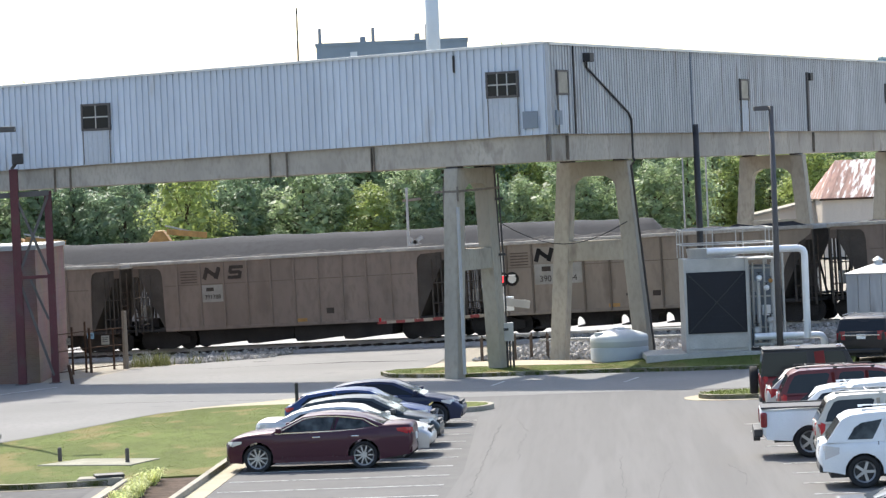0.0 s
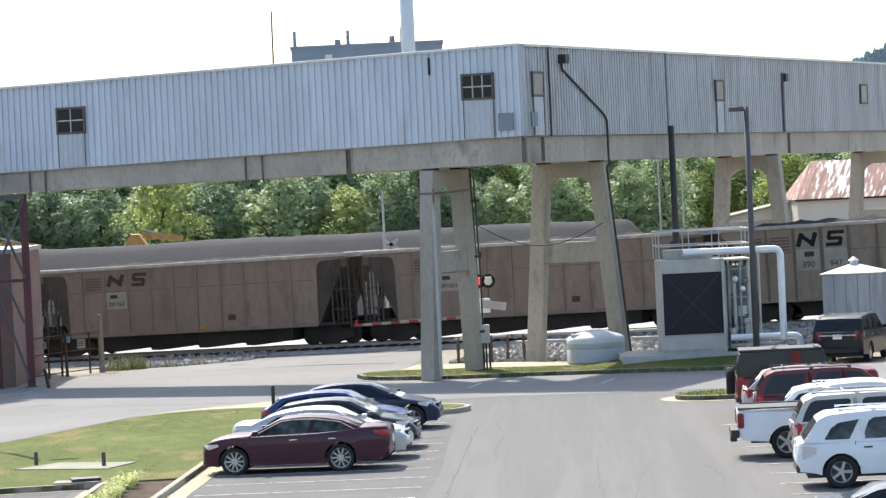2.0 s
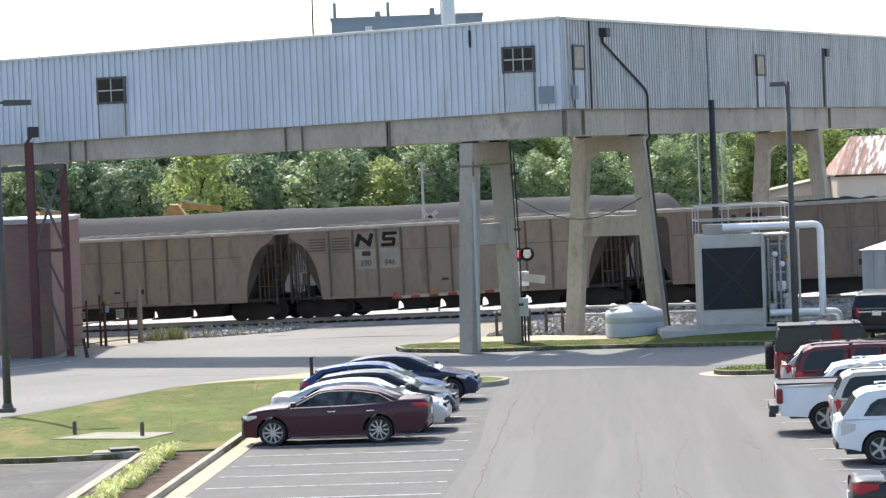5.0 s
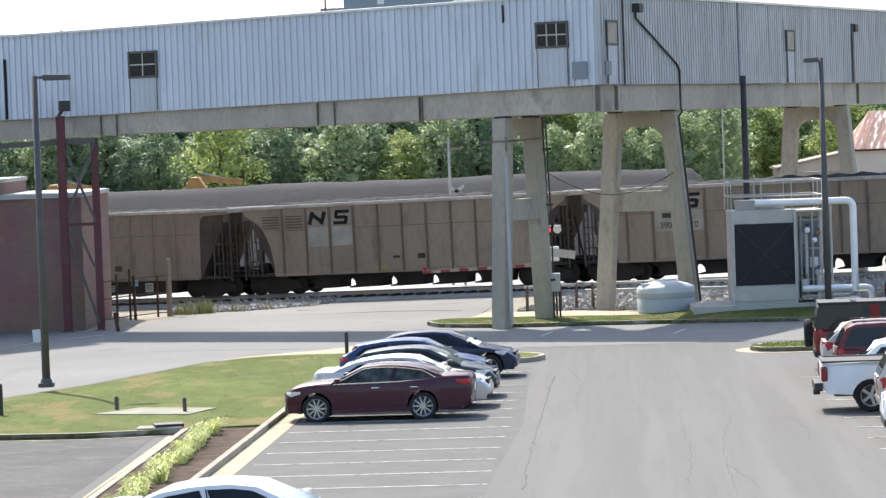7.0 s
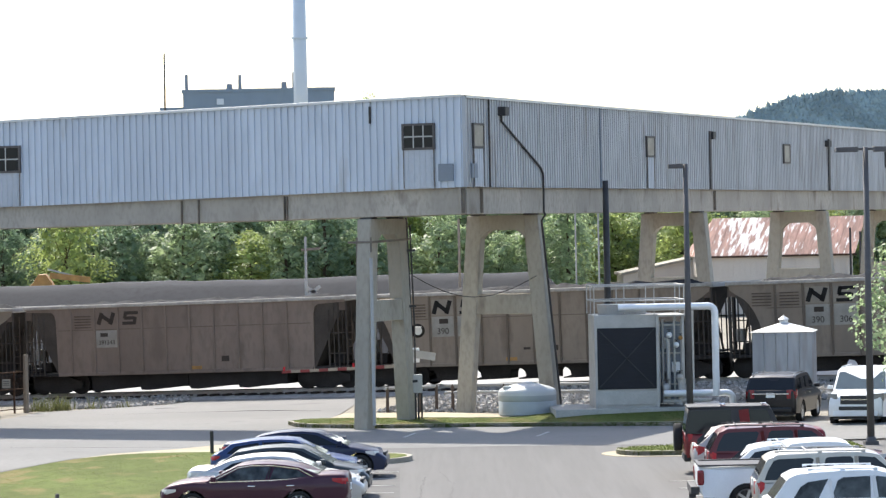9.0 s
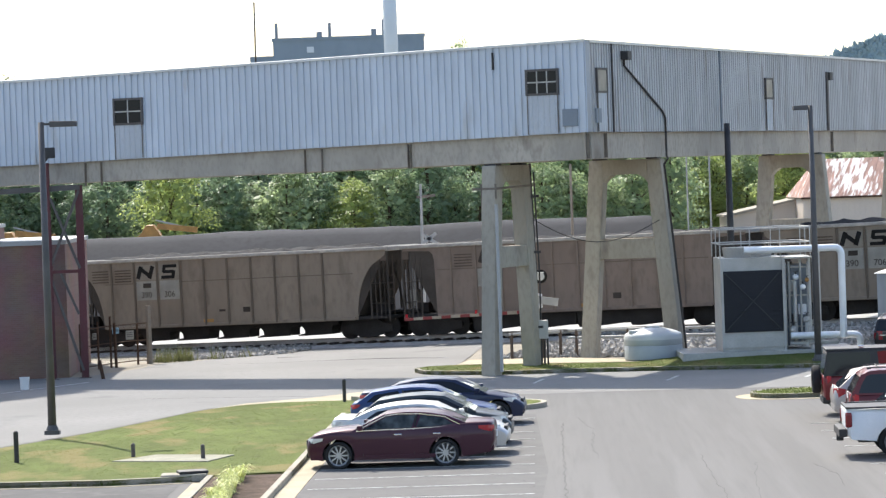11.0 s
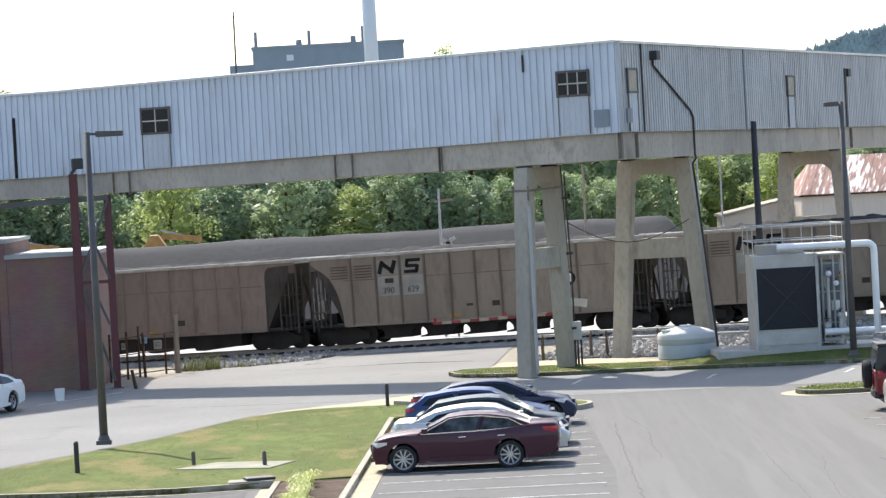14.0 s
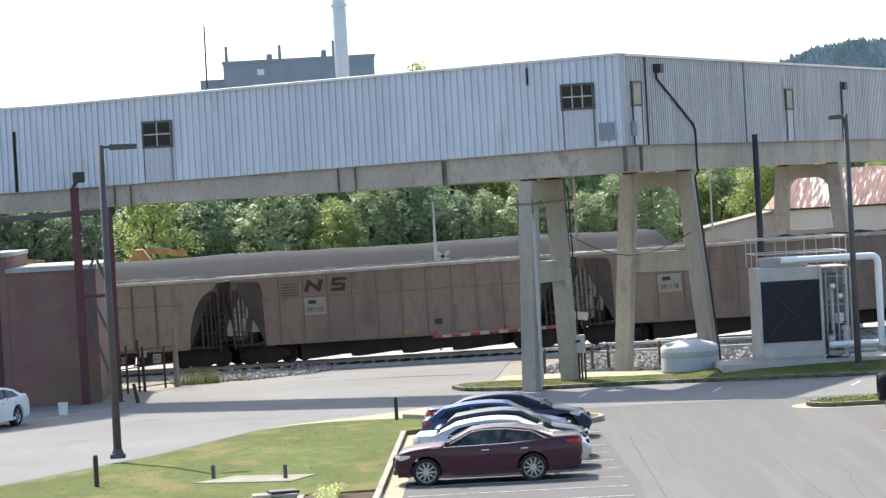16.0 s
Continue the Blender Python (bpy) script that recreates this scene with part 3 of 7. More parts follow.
def face_box(parent, name, fn, s0, s1, z0, z1, out, material, label):
    bm = bmn()
    v = [bm.verts.new(fn(s, n, z)) for n in (-out, 0.03) for s, z in ((s0, z0), (s1, z0), (s1, z1), (s0, z1))]
    for q in ((0, 1, 2, 3), (7, 6, 5, 4), (0, 4, 5, 1), (1, 5, 6, 2), (2, 6, 7, 3), (3, 7, 4, 0)):
        bm.faces.new([v[i] for i in q])
    bmesh.ops.recalc_face_normals(bm, faces=bm.faces[:])
    return part(name, bm, material, parent, label)


face_box(GL, "vent_panel", LP, 0.38, 0.95, 8.62, 9.22, 0.11, M["vent"], "grey sheet patch near the corner")
face_box(GR, "vent_panel", RP, 0.5, 1.05, 8.72, 9.22, 0.11, M["vent"], "grey sheet patch near the corner")
face_box(GR, "corner_trim", RP, -0.02, 0.08, 8.4, 11.56, 0.09, M["siding2"], "folded corner flashing")
face_box(GR, "seam", RP, 2.36, 2.46, 8.4, 11.5, 0.09, M["dark"], "dark vertical expansion seam")
face_box(GR, "seam", RP, 14.9, 14.97, 8.4, 11.5, 0.085, M["vent"], "thin grey vertical seam")
face_box(GR, "downspout", RP, 29.8, 30.0, 8.4, 10.9, 0.12, M["frame"], "dark brown downspout")
face_box(GR, "spout_box", RP, 29.95, 30.35, 10.55, 10.88, 0.22, M["dark"], "dark box lamp over the downspout")
face_box(GR, "seam", RP, 50.2, 50.5, 8.4, 10.9, 0.1, M["dark"], "dark vertical conduit")
face_box(GR, "spout_box", RP, 49.7, 50.2, 10.52, 10.82, 0.24, M["dark"], "dark flood lamp on the wall")
face_box(GL, "seam", LP, 26.9, 26.98, 8.02, 11.1, 0.09, M["black"], "black vertical expansion seam")
face_box(GL, "seam", LP, 24.84, 24.94, 8.02, 10.3, 0.09, M["black"], "black split in the sheeting")
face_box(GL, "bracket", LP, 3.57, 3.61, 10.7, 11.3, 0.1, M["dark"], "short dark bracket under the eave")
for s in (10.6, 11.3, 7.0, 7.1, 20.0, 20.7):
    face_box(GL, "girder_joint", LP, s, s + 0.025, lz0(s) - 0.92, lz0(s) - 0.05, -0.142, M["stain"], "dark stained girder joint")
for s in (0.06, 1.9, 31.0):
    face_box(GR, "girder_joint", RP, s, s + 0.03, 7.5, 8.35, -0.142, M["stain"], "dark stained girder joint")

# conduit that runs down the wall and the trestle leg
cd = bpy.data.curves.new("conduit", "CURVE")
cd.dimensions, cd.bevel_depth, cd.bevel_resolution = "3D", 0.042, 2
sp = cd.splines.new("POLY")
pts = [RP(3.6, -0.1, 11.25), RP(3.6, -0.1, 10.75), RP(7.7, -0.1, 9.15), RP(8.0, -0.1, 8.9), RP(8.0, -0.1, 7.5), RP(8.0, -0.15, 7.4), RP(8.35, -0.08, 7.2) - Vector((0.19, 0, 0)), RP(8.62, -0.58, 0.3) - Vector((0.16, 0, 0))]
sp.points.add(len(pts) - 1)
for p, v in zip(sp.points, pts):
    p.co = (*v, 1)
cd.materials.append(M["dark"])
tagged(new("conduit", cd), "black conduit running down wall and trestle leg", "conduit")
bm = bmn()
box(bm, (0, 0, 0), (0.42, 0.3, 0.32), math.atan2(DR.y, DR.x), Matrix.Translation(RP(3.6, -0.18, 11.1)))
single("wall_lamp", bm, M["dark"], "dark box lamp under the eave", "lamp", bevel=0.03)


def bent(s, fn, d, n, base_z, label, dx=0.0, beam_z=(3.75, 4.5)):
    """A splayed concrete trestle: two legs, a cap and a cross beam."""
    o = fn(s, WID / 2, 0) + Vector((dx, 0, 0))
    t = thing("trestle", label, "trestle", (o.x, o.y, base_z), "trestles")
    m = Matrix(((n.x, d.x, 0, o.x), (n.y, d.y, 0, o.y), (0, 0, 1, 0), (0, 0, 0, 1))) @ Matrix.Translation((0, -0.27, 0))
    H = 7.42 if fn is RP else 7.36
    for k in (-1, 1):
        bm = bmn()
        prism(bm, [(k * 2.02, base_z - 0.4), (k * 1.42, base_z - 0.4), (k * 0.84, H - 0.55), (k * 0.84, H), (k * 1.40, H)], 0.54, m)
        part("leg", bm, M["concrete"], t, bevel=0.05)
    bm = bmn()
    pts = [(-0.95, H), (-0.95, H - 0.95), (-0.72, H - 0.68), (-0.5, H - 0.55), (0.5, H - 0.55), (0.72, H - 0.68), (0.95, H - 0.95), (0.95, H)]
    prism(bm, pts, 0.5, m @ Matrix.Translation((0, 0.02, 0)))
    part("cap", bm, M["concrete"], t)
    bm = bmn()
    pts = [(-1.3, beam_z[0]), (1.3, beam_z[0]), (1.25, beam_z[1]), (-1.25, beam_z[1])]
    prism(bm, pts, 0.44, m @ Matrix.Translation((0, 0.05, 0)))
    part("cross_beam", bm, M["concrete"], t, bevel=0.03)
    for k in (-1, 1):
        bm = bmn()
        box(bm, (k * 1.05, 0.27, H + 0.03), (0.45, 0.45, 0.06), 0, m)
        part("bearing_pad", bm, M["dark"], t, "dark bearing pad")
    return t


bent(3.75, LP, DL, NL, 0.14, "weathered concrete trestle with conduits at the grass strip", -0.2)
bent(8.7, RP, DR, NR, 0.16, "splayed concrete trestle beside the white tank", -0.19)
bent(29.2, RP, DR, NR, 0.3, "splayed concrete trestle behind the railway", 0.12, (3.9, 4.68))
bent(50.0, RP, DR, NR, 0.4, "splayed concrete trestle before the tin barn", 0.12, (3.9, 4.66))
bent(69.0, RP, DR, NR, 0.4, "splayed concrete trestle before the tin barn", 0.12, (3.9, 4.66))


# ---- railway ----
def swept(bm, n0, n1, z0, z1, s0=-330, s1=330):
    prev = None
    for s in (s0, -100, -50, -20, -10, 0, 10, 20, 32, 50, 100, s1):
        r = [bm.verts.new(on_track(s, n, z)) for n, z in ((n0, z0), (n0, z1), (n1, z1), (n1, z0))]
        if prev:
            for k in range(4):
                bm.faces.new((prev[k], prev[(k + 1) % 4], r[(k + 1) % 4], r[k]))
        prev = r
    bmesh.ops.recalc_face_normals(bm, faces=bm.faces[:])


TRACKS = (0.0,)
for n in TRACKS:
    bm = bmn()
    prev = None
    for s in (-330, -100, -50, -20, -10, 0, 10, 20, 32, 50, 100, 330):
        r = [bm.verts.new(on_track(s, n + a, z)) for a, z in ((-2.9, -0.5), (-1.7, -0.2), (1.7, -0.2), (2.9, -0.5))]
        if prev:
            for k in range(3):
                bm.faces.new((prev[k], prev[k + 1], r[k + 1], r[k]))
        prev = r
    single("ballast_bed", bm, M["ballast"], "grey crushed-stone ballast bed", "ballast", "structure")
    for k in (-0.75, 0.75):
        bm = bmn()
        swept(bm, n + k - 0.035, n + k + 0.035, -0.16, 0.0)
        single("rail", bm, M["rail"], "worn steel railway rail", "rail", "structure", "rails")
bm = bmn()
for i in range(-90, 90):
    s = i * 0.6
    p = on_track(s, 0.0, -0.19)
    beam(bm, p - TN * 1.3, p + TN * 1.3, 0.22, 0.16)
single("sleepers", bm, M["tie"], "dark timber railway sleepers", "sleeper", "stuff")


# the pale yard beyond the track
bm = bmn()
prev = None
for s in range(-70, 71, 5):
    r = [bm.verts.new(on_track(s, a, -0.24)) for a in (2.95, 24.0)]
    if prev:
        bm.faces.new((prev[0], r[0], r[1], prev[1]))
    prev = r
bmesh.ops.recalc_face_normals(bm, faces=bm.faces[:])
single("yard", bm, M["yard"], "pale sunlit yard surface beyond the track", "yard", "structure")


def stones(name, pts, count, seed, label, size=(0.05, 0.14)):
    rnd = random.Random(seed)
    xs, ys = [p[0] for p in pts], [p[1] for p in pts]
    verts, faces = [], []
    base = [Vector(v) for v in ((1, 0, 0), (-1, 0, 0), (0, 1, 0), (0, -1, 0), (0, 0, 1), (0, 0, -0.5))]
    tri = ((0, 2, 4), (2, 1, 4), (1, 3, 4), (3, 0, 4))
    made = 0
    while made < count:
        x, y = rnd.uniform(min(xs), max(xs)), rnd.uniform(min(ys), max(ys))
        c, m = False, len(pts)
        for i in range(m):
            (x1, y1), (x2, y2) = pts[i], pts[i - 1]
            if (y1 > y) != (y2 > y) and x < (x2 - x1) * (y - y1) / (y2 - y1) + x1:
                c = not c
        if not c:
            continue
        made += 1
        p = Vector((x, y, 0)) - T0
        s, nn = p.dot(TD), p.dot(TN)
        z = max(ground_z(x, y), rail_z(s) - 0.2 - 0.25 * max(0.0, abs(nn) - 1.7) if abs(nn) < 2.9 else -9)
        r = rnd.uniform(*size)
        e = Euler((rnd.uniform(0, 6), rnd.uniform(0, 6), rnd.uniform(0, 6))).to_matrix()
        k = len(verts)
        for b in base:
            v = e @ Vector((b.x * r * rnd.uniform(0.7, 1.2), b.y * r, b.z * r * 0.8))
            verts.append((x + v.x, y + v.y, z + v.z + r * 0.3))
        faces += [tuple(k + q for q in f) for f in tri] + [(k + 2, k, k + 5), (k + 1, k + 2, k + 5), (k + 3, k + 1, k + 5), (k, k + 3, k + 5)]
    me = bpy.data.meshes.new(name)
    me.from_pydata(verts, [], faces)
    me.materials.append(M["ballast"])
    return tagged(new(name, me), label, "gravel", kind="stuff")


stones("gravel", [(-13.2, 134.6), (-10.2, 137.0), (-7.4, 141.2), (-6.6, 144.6), (-14, 148)], 2600, 11, "loose grey stones beside the track")
stones("gravel", [(0.6, 128.0), (4, 126.6), (14, 124.5), (24, 126.0), (24, 131), (12, 136), (4.5, 140)], 7000, 12, "loose grey stones beside the track", (0.06, 0.17))


def arc_pts(cx, cz, rx, rz, a0, a1, n):
    return [(cx + rx * math.cos(a0 + (a1 - a0) * i / n), cz + rz * math.sin(a0 + (a1 - a0) * i / n)) for i in range(n + 1)]


# darkened hopperA paint: the ribs' shaded sides are put into the colour
M["rib_shade"] = mat("shadowed_rib_paint", (0.165, 0.132, 0.104), 0.85, var=0.15, streak=0.5)
# soot and the shade of the end recesses together in one near-black colour
M["tub"] = mat("sooty_shaded_steel", (0.08, 0.068, 0.058), 0.9, var=0.3)
MESHES = {}


def hopper_meshes(kind):
    """Meshes of one hopper wagon; x runs along it, z from the rail, centred on its length."""
    out = {}
    H, B, HL, W = 3.9, 0.86, 7.85, 1.52
    paintm = M["hopper" + kind]
    # side sheet: the ends are cut away in a curve
    right = [(HL - 0.15, H - 0.14), (HL - 0.2, H - 0.35)] + arc_pts(HL - 0.25, B - 0.02, 1.36, H - 0.5 - B, math.pi / 2, math.pi, 8)[1:]
    if kind == "B":
        right = [(HL - 0.15, H - 0.14), (HL - 0.16, H - 0.24), (HL - 1.42, H - 0.30), (HL - 1.56, H - 0.42), (HL - 1.62, H - 0.7), (HL - 1.66, B)]
    left = [(-x, z) for x, z in right[::-1]]
    side = right + left
    for nm, y in (("n", -W), ("f", W - 0.05)):
        bm = bmn()
        prism(bm, side, 0.05, Matrix.Translation((0, y, 0)))
        out["side_" + nm] = mesh_of(bm, paintm, "side")
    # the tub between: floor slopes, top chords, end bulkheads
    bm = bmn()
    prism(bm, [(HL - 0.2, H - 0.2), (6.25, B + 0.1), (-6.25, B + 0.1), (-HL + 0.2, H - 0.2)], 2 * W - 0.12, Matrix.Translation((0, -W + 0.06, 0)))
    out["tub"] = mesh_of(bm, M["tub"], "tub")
    bm = bmn()
    for y in (-W, W):
        box(bm, (0, y, H - 0.07), (2 * HL - 0.1, 0.16, 0.15))
    for x in (-HL + 0.1, HL - 0.1):
        box(bm, (x, 0, H - 0.09), (0.16, 2 * W, 0.18))
    out["chord"] = mesh_of(bm, M["chord"], "chord", bevel=0.02, seg=1)
    # ribs
    bm = bmn()
    xs = [-5.76 + 1.16 * i for i in range(10)] if kind == "A" else [-5.46 + 1.16 * i for i in range(10)]
    box(bm, (0, 0, (H - 0.15 + B) / 2), (0.085, 0.085, H - 0.15 - B))
    out["rib"] = mesh_of(bm, M["rib_shade"] if kind == "A" else paintm, "rib", bevel=0.018, seg=1)
    bm = bmn()
    box(bm, (0, -W - 0.004, B + 1.95), (12.2, 0.012, 0.035))
    out["weld_seam"] = mesh_of(bm, M["rib_shade"], "weld_seam")
    out["rib_at"] = [(x, y) for x in xs for y in (-W - 0.035, W + 0.035)]
    bm = bmn()
    box(bm, (0, 0, B + 0.03), (12.3, 0.08, 0.14))
    out["sill_bar"] = mesh_of(bm, paintm, "sill_bar", bevel=0.018, seg=1)
    # louvre bars near the leading end
    bm = bmn()
    for x0 in ((-6.78, -5.63) if kind == "A" else (-5.33,)):
        for j in range(5):
            box(bm, (x0 + 0.45, -W - 0.015, H - 0.5 - 0.12 * j), (0.8, 0.03, 0.05))
    out["louvre"] = mesh_of(bm, M["hop_rib"], "louvre")
    # posts, ladders and brake gear at the ends
    out["posts"] = []

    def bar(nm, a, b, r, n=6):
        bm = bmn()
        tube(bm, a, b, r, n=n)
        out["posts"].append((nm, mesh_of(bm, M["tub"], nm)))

    for e in (-1, 1):
        for y in (-W + 0.05, W - 0.05):
            bar("end_post", (e * (HL - 0.12), y, B - 0.15), (e * (HL - 0.12), y, H - 0.2), 0.05)
            bar("end_post", (e * (HL - 0.95), y, B), (e * (HL - 0.95), y, H - 0.55), 0.045)
            bar("end_post", (e * (HL - 0.5), y, B), (e * (HL - 0.5), y, H - 0.3), 0.035)
            bar("end_post", (e * (HL - 0.3), y, B), (e * (HL - 0.3), y, H - 0.25), 0.022)
            bar("end_post", (e * (HL - 0.72), y, B), (e * (HL - 0.72), y, H - 0.4), 0.025)
        bm = bmn()
        for k in range(7):
            tube(bm, (e * (HL - 0.1), -W + 0.04, B + 0.3 * k), (e * (HL - 0.1), -W + 0.58, B + 0.3 * k), 0.02, n=5)
        for y in (-W + 0.06, -W + 0.55):
            tube(bm, (e * (HL - 0.1), y, B - 0.1), (e * (HL - 0.1), y, H - 0.4), 0.03, n=5)
        out["posts"].append(("ladder", mesh_of(bm, M["hop_rib"], "ladder")))
        for y in (-0.5, 0.5):
            bar("strut", (e * (HL - 0.3), y, B), (e * (HL - 0.8), y, H - 0.4), 0.05)
    # end frames: web plates, grab irons, hoses and shelves
    def plate(nm, c, sz, m="under"):
        bm = bmn()
        box(bm, c, sz)
        out["posts"].append((nm, mesh_of(bm, M[m], nm, bevel=0.012, seg=1)))

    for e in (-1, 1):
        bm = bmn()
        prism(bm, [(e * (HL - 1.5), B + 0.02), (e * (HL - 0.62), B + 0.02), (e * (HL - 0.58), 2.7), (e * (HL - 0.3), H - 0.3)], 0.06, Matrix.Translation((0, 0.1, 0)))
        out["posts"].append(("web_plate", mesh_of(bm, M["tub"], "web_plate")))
        plate("corner_gusset", (e * (HL - 0.28), -W + 0.03, H - 0.42), (0.3, 0.04, 0.36), "hop_rib")
        plate("end_shelf", (e * (HL - 0.35), -0.1, 1.12), (0.5, 2 * W - 0.5, 0.07))
        plate("valve_box", (e * (HL - 0.75), -W + 0.75, 1.22), (0.5, 0.4, 0.42))
        for z in (1.5, 2.35):
            bar("grab_iron", (e * (HL - 0.12), -W + 0.03, z), (e * (HL - 0.95), -W + 0.03, z), 0.022)
        bar("air_hose", (e * (HL + 0.2), -0.35, 0.85), (e * (HL + 0.3), -0.3, 0.28), 0.04)
    bm = bmn()
    box(bm, (-HL + 0.45, -W + 0.5, 1.75), (0.28, 0.5, 0.5))
    tube(bm, (-HL + 0.3, -W + 0.7, 1.3), (-HL + 0.3, -W + 0.7, 2.9), 0.03, n=6)
    out["brake"] = mesh_of(bm, M["stencil_b"], "brake_gear")
    # underframe: sill, platforms, hopper chutes
    bm = bmn()
    box(bm, (0, 0, 0.95), (2 * HL + 0.1, 0.42, 0.2))
    for e in (-1, 1):
        box(bm, (e * 6.95, 0, 0.9), (1.7, 2 * W - 0.1, 0.14))
        box(bm, (e * (HL + 0.2), 0, 0.9), (0.5, 0.22, 0.26))
    out["sill"] = mesh_of(bm, M["under"], "sill", bevel=0.02, seg=1)
    out["chutes"] = []
    if kind == "A":
        for i in range(5):
            c = -4.0 + 2.0 * i
            bm = bmn()
            prism(bm, [(c - 1.0, B + 0.02), (c + 1.0, B + 0.02), (c + 0.99, 0.66), (c + 0.74, 0.62), (c + 0.66, 0.5), (c + 0.64, 0.24), (c - 0.95, 0.2), (c - 0.95, 0.25), (c - 0.62, 0.32), (c - 0.66, 0.5), (c - 0.78, 0.62), (c - 0.99, 0.66)], 0.95, Matrix.Translation((0, -0.95, 0)))
            out["chutes"].append(mesh_of(bm, M["under"], "chute"))
    else:
        for c in (-3.55, -1.2, 1.2, 3.55):
            bm = bmn()
            prism(bm, [(c - 1.2, B + 0.06), (c + 1.2, B + 0.06), (c + 1.16, 0.26), (c + 0.9, 0.26), (c - 0.7, 0.13), (c - 1.1, 0.15), (c - 1.16, 0.28)], 2 * W - 0.7, Matrix.Translation((0, -W + 0.35, 0)))
            out["chutes"].append(mesh_of(bm, M["under"], "chute"))
    # load
    bm = bmn()
    nx, ny = 60, 9
    vs = []
    for i in range(nx + 1):
        row = []
        for j in range(ny + 1):
            u, v = i / nx * 2 - 1, j / ny * 2 - 1
            z = H - 0.25 + (0.36 if kind == "A" else 0.3) * (1 - v * v) * min(1, 6 * (1 - abs(u))) + 0.13 * noise.noise(Vector((u * 12, v * 3, 4))) + 0.07 * noise.noise(Vector((u * 47, v * 9, 1)))
            row.append(bm.verts.new((u * (HL - 0.25), v * (W - 0.05), z)))
        vs.append(row)
    for i in range(nx):
        for j in range(ny):
            bm.faces.new((vs[i][j], vs[i + 1][j], vs[i + 1][j + 1], vs[i][j + 1]))
    out["load"] = mesh_of(bm, M["coal"], "load")
    # bogie parts
    bm = bmn()
    for y in (-1.02, 0.94):
        prism(bm, [(-1.15, 0.58), (-0.75, 0.66), (-0.4, 0.82), (0.4, 0.82), (0.75, 0.66), (1.15, 0.58), (1.15, 0.3), (0.75, 0.22), (0.4, 0.06), (-0.4, 0.06), (-0.75, 0.22), (-1.15, 0.3)], 0.09, Matrix.Translation((0, y, 0)))
    box(bm, (0, 0, 0.6), (0.4, 1.9, 0.35))
    out["bogie"] = mesh_of(bm, M["under"], "bogie")
    bm = bmn()
    for y in (-0.82, 0.70):
        tube(bm, (0, y, 0), (0, y + 0.12, 0), 0.46, 0.46, 20)
    tube(bm, (0, -0.8, 0), (0, 0.8, 0), 0.08, n=8)
    out["wheels"] = mesh_of(bm, M["under"], "wheels")
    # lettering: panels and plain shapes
    out["panels"] = []
    for c, s in ([((x0, -W - 0.006, H - z), (0.98, 0.02, h)) for x0 in (-4.02, -2.86) for z, h in ((0.62, 0.66), (1.42, 0.84))] if kind == "A" else [((-3.72, -W - 0.006, H - 1.5), (1.04, 0.02, 0.74))]):
        pan = bmn()
        box(pan, c, s)
        out["panels"].append(mesh_of(pan, M["stencil"] if kind == "A" and s[2] < 0.7 else M["stencil_b"], "panel"))
    y = -W - 0.022
    sz, x0, zc = (0.60, -4.46, H - 0.62) if kind == "A" else (0.56, -4.14, H - 0.62)
    let = bmn()

    def stroke(a, b, w):
        beam(let, (a[0], y, a[1]), (b[0], y, b[1]), 0.012, w)

    gap = 1.16
    g = sz / 2
    ink = M["black"] if kind == "A" else M["black_old"]
    stroke((x0 + 0.04, zc - g + 0.03), (x0 + 0.22, zc + g - 0.03), 0.19)
    stroke((x0 + 0.62, zc - g + 0.03), (x0 + 0.80, zc + g - 0.03), 0.19)
    stroke((x0 + 0.2, zc + g - 0.14), (x0 + 0.64, zc - g + 0.14), 0.17)
    out["emblems"] = [mesh_of(let, ink, "emblem")]
    let = bmn()
    q = x0 + gap
    for a, b in (((0.06, -g + 0.06), (0.70, -g + 0.06)), ((0.16, 0.0), (0.68, 0.0)), ((0.18, g - 0.06), (0.84, g - 0.06))):
        stroke((q + a[0], zc + a[1]), (q + b[0], zc + b[1]), 0.14)
    stroke((q + 0.18, zc - 0.02), (q + 0.24, zc + g - 0.02), 0.16)
    stroke((q + 0.64, zc - g + 0.04), (q + 0.7, zc + 0.04), 0.16)
    out["emblems"].append(mesh_of(let, ink, "emblem"))
    out["marks"] = []
    for c, s in ([((0.9, -W - 0.006, B + 0.62), (0.34, 0.02, 0.22)), ((-0.3, -W - 0.006, B + 0.62), (0.3, 0.02, 0.1))] if kind == "A" else [((2.0, -W - 0.006, B + 0.55), (0.36, 0.02, 0.24))]):
        bm = bmn()
        box(bm, c, s)
        out["marks"].append(mesh_of(bm, M["black_old"], "marks"))
    bm = bmn()
    box(bm, (-1.0 if kind == "A" else 0.6, -W - 0.006, B + 0.2), (0.5, 0.02, 0.14))
    out["stripe"] = mesh_of(bm, M["yellow"], "stripe")
    bm = bmn()
    box(bm, (-3.84, -W - 0.02, H - 1.32), (0.36, 0.02, 0.16))
    out["bar"] = mesh_of(bm, M["black_old"], "stencil_bar")
    bm = bmn()
    box(bm, (0.05, -W - 0.02, H - 1.2), (0.4, 0.02, 0.2))
    out["bar_a"] = mesh_of(bm, M["black_old"], "stencil_bar")
    return out


def digits(text, size, material, name="number"):
    c = bpy.data.curves.new(name, "FONT")
    c.body, c.size, c.align_x, c.align_y, c.extrude = text, size, "CENTER", "CENTER", 0.004
    ob = bpy.data.objects.new(name, c)
    scene.collection.objects.link(ob)
    me = bpy.data.meshes.new_from_object(ob.evaluated_get(bpy.context.evaluated_depsgraph_get()))
    bpy.data.objects.remove(ob)
    me.materials.clear()
    me.materials.append(material)
    return me


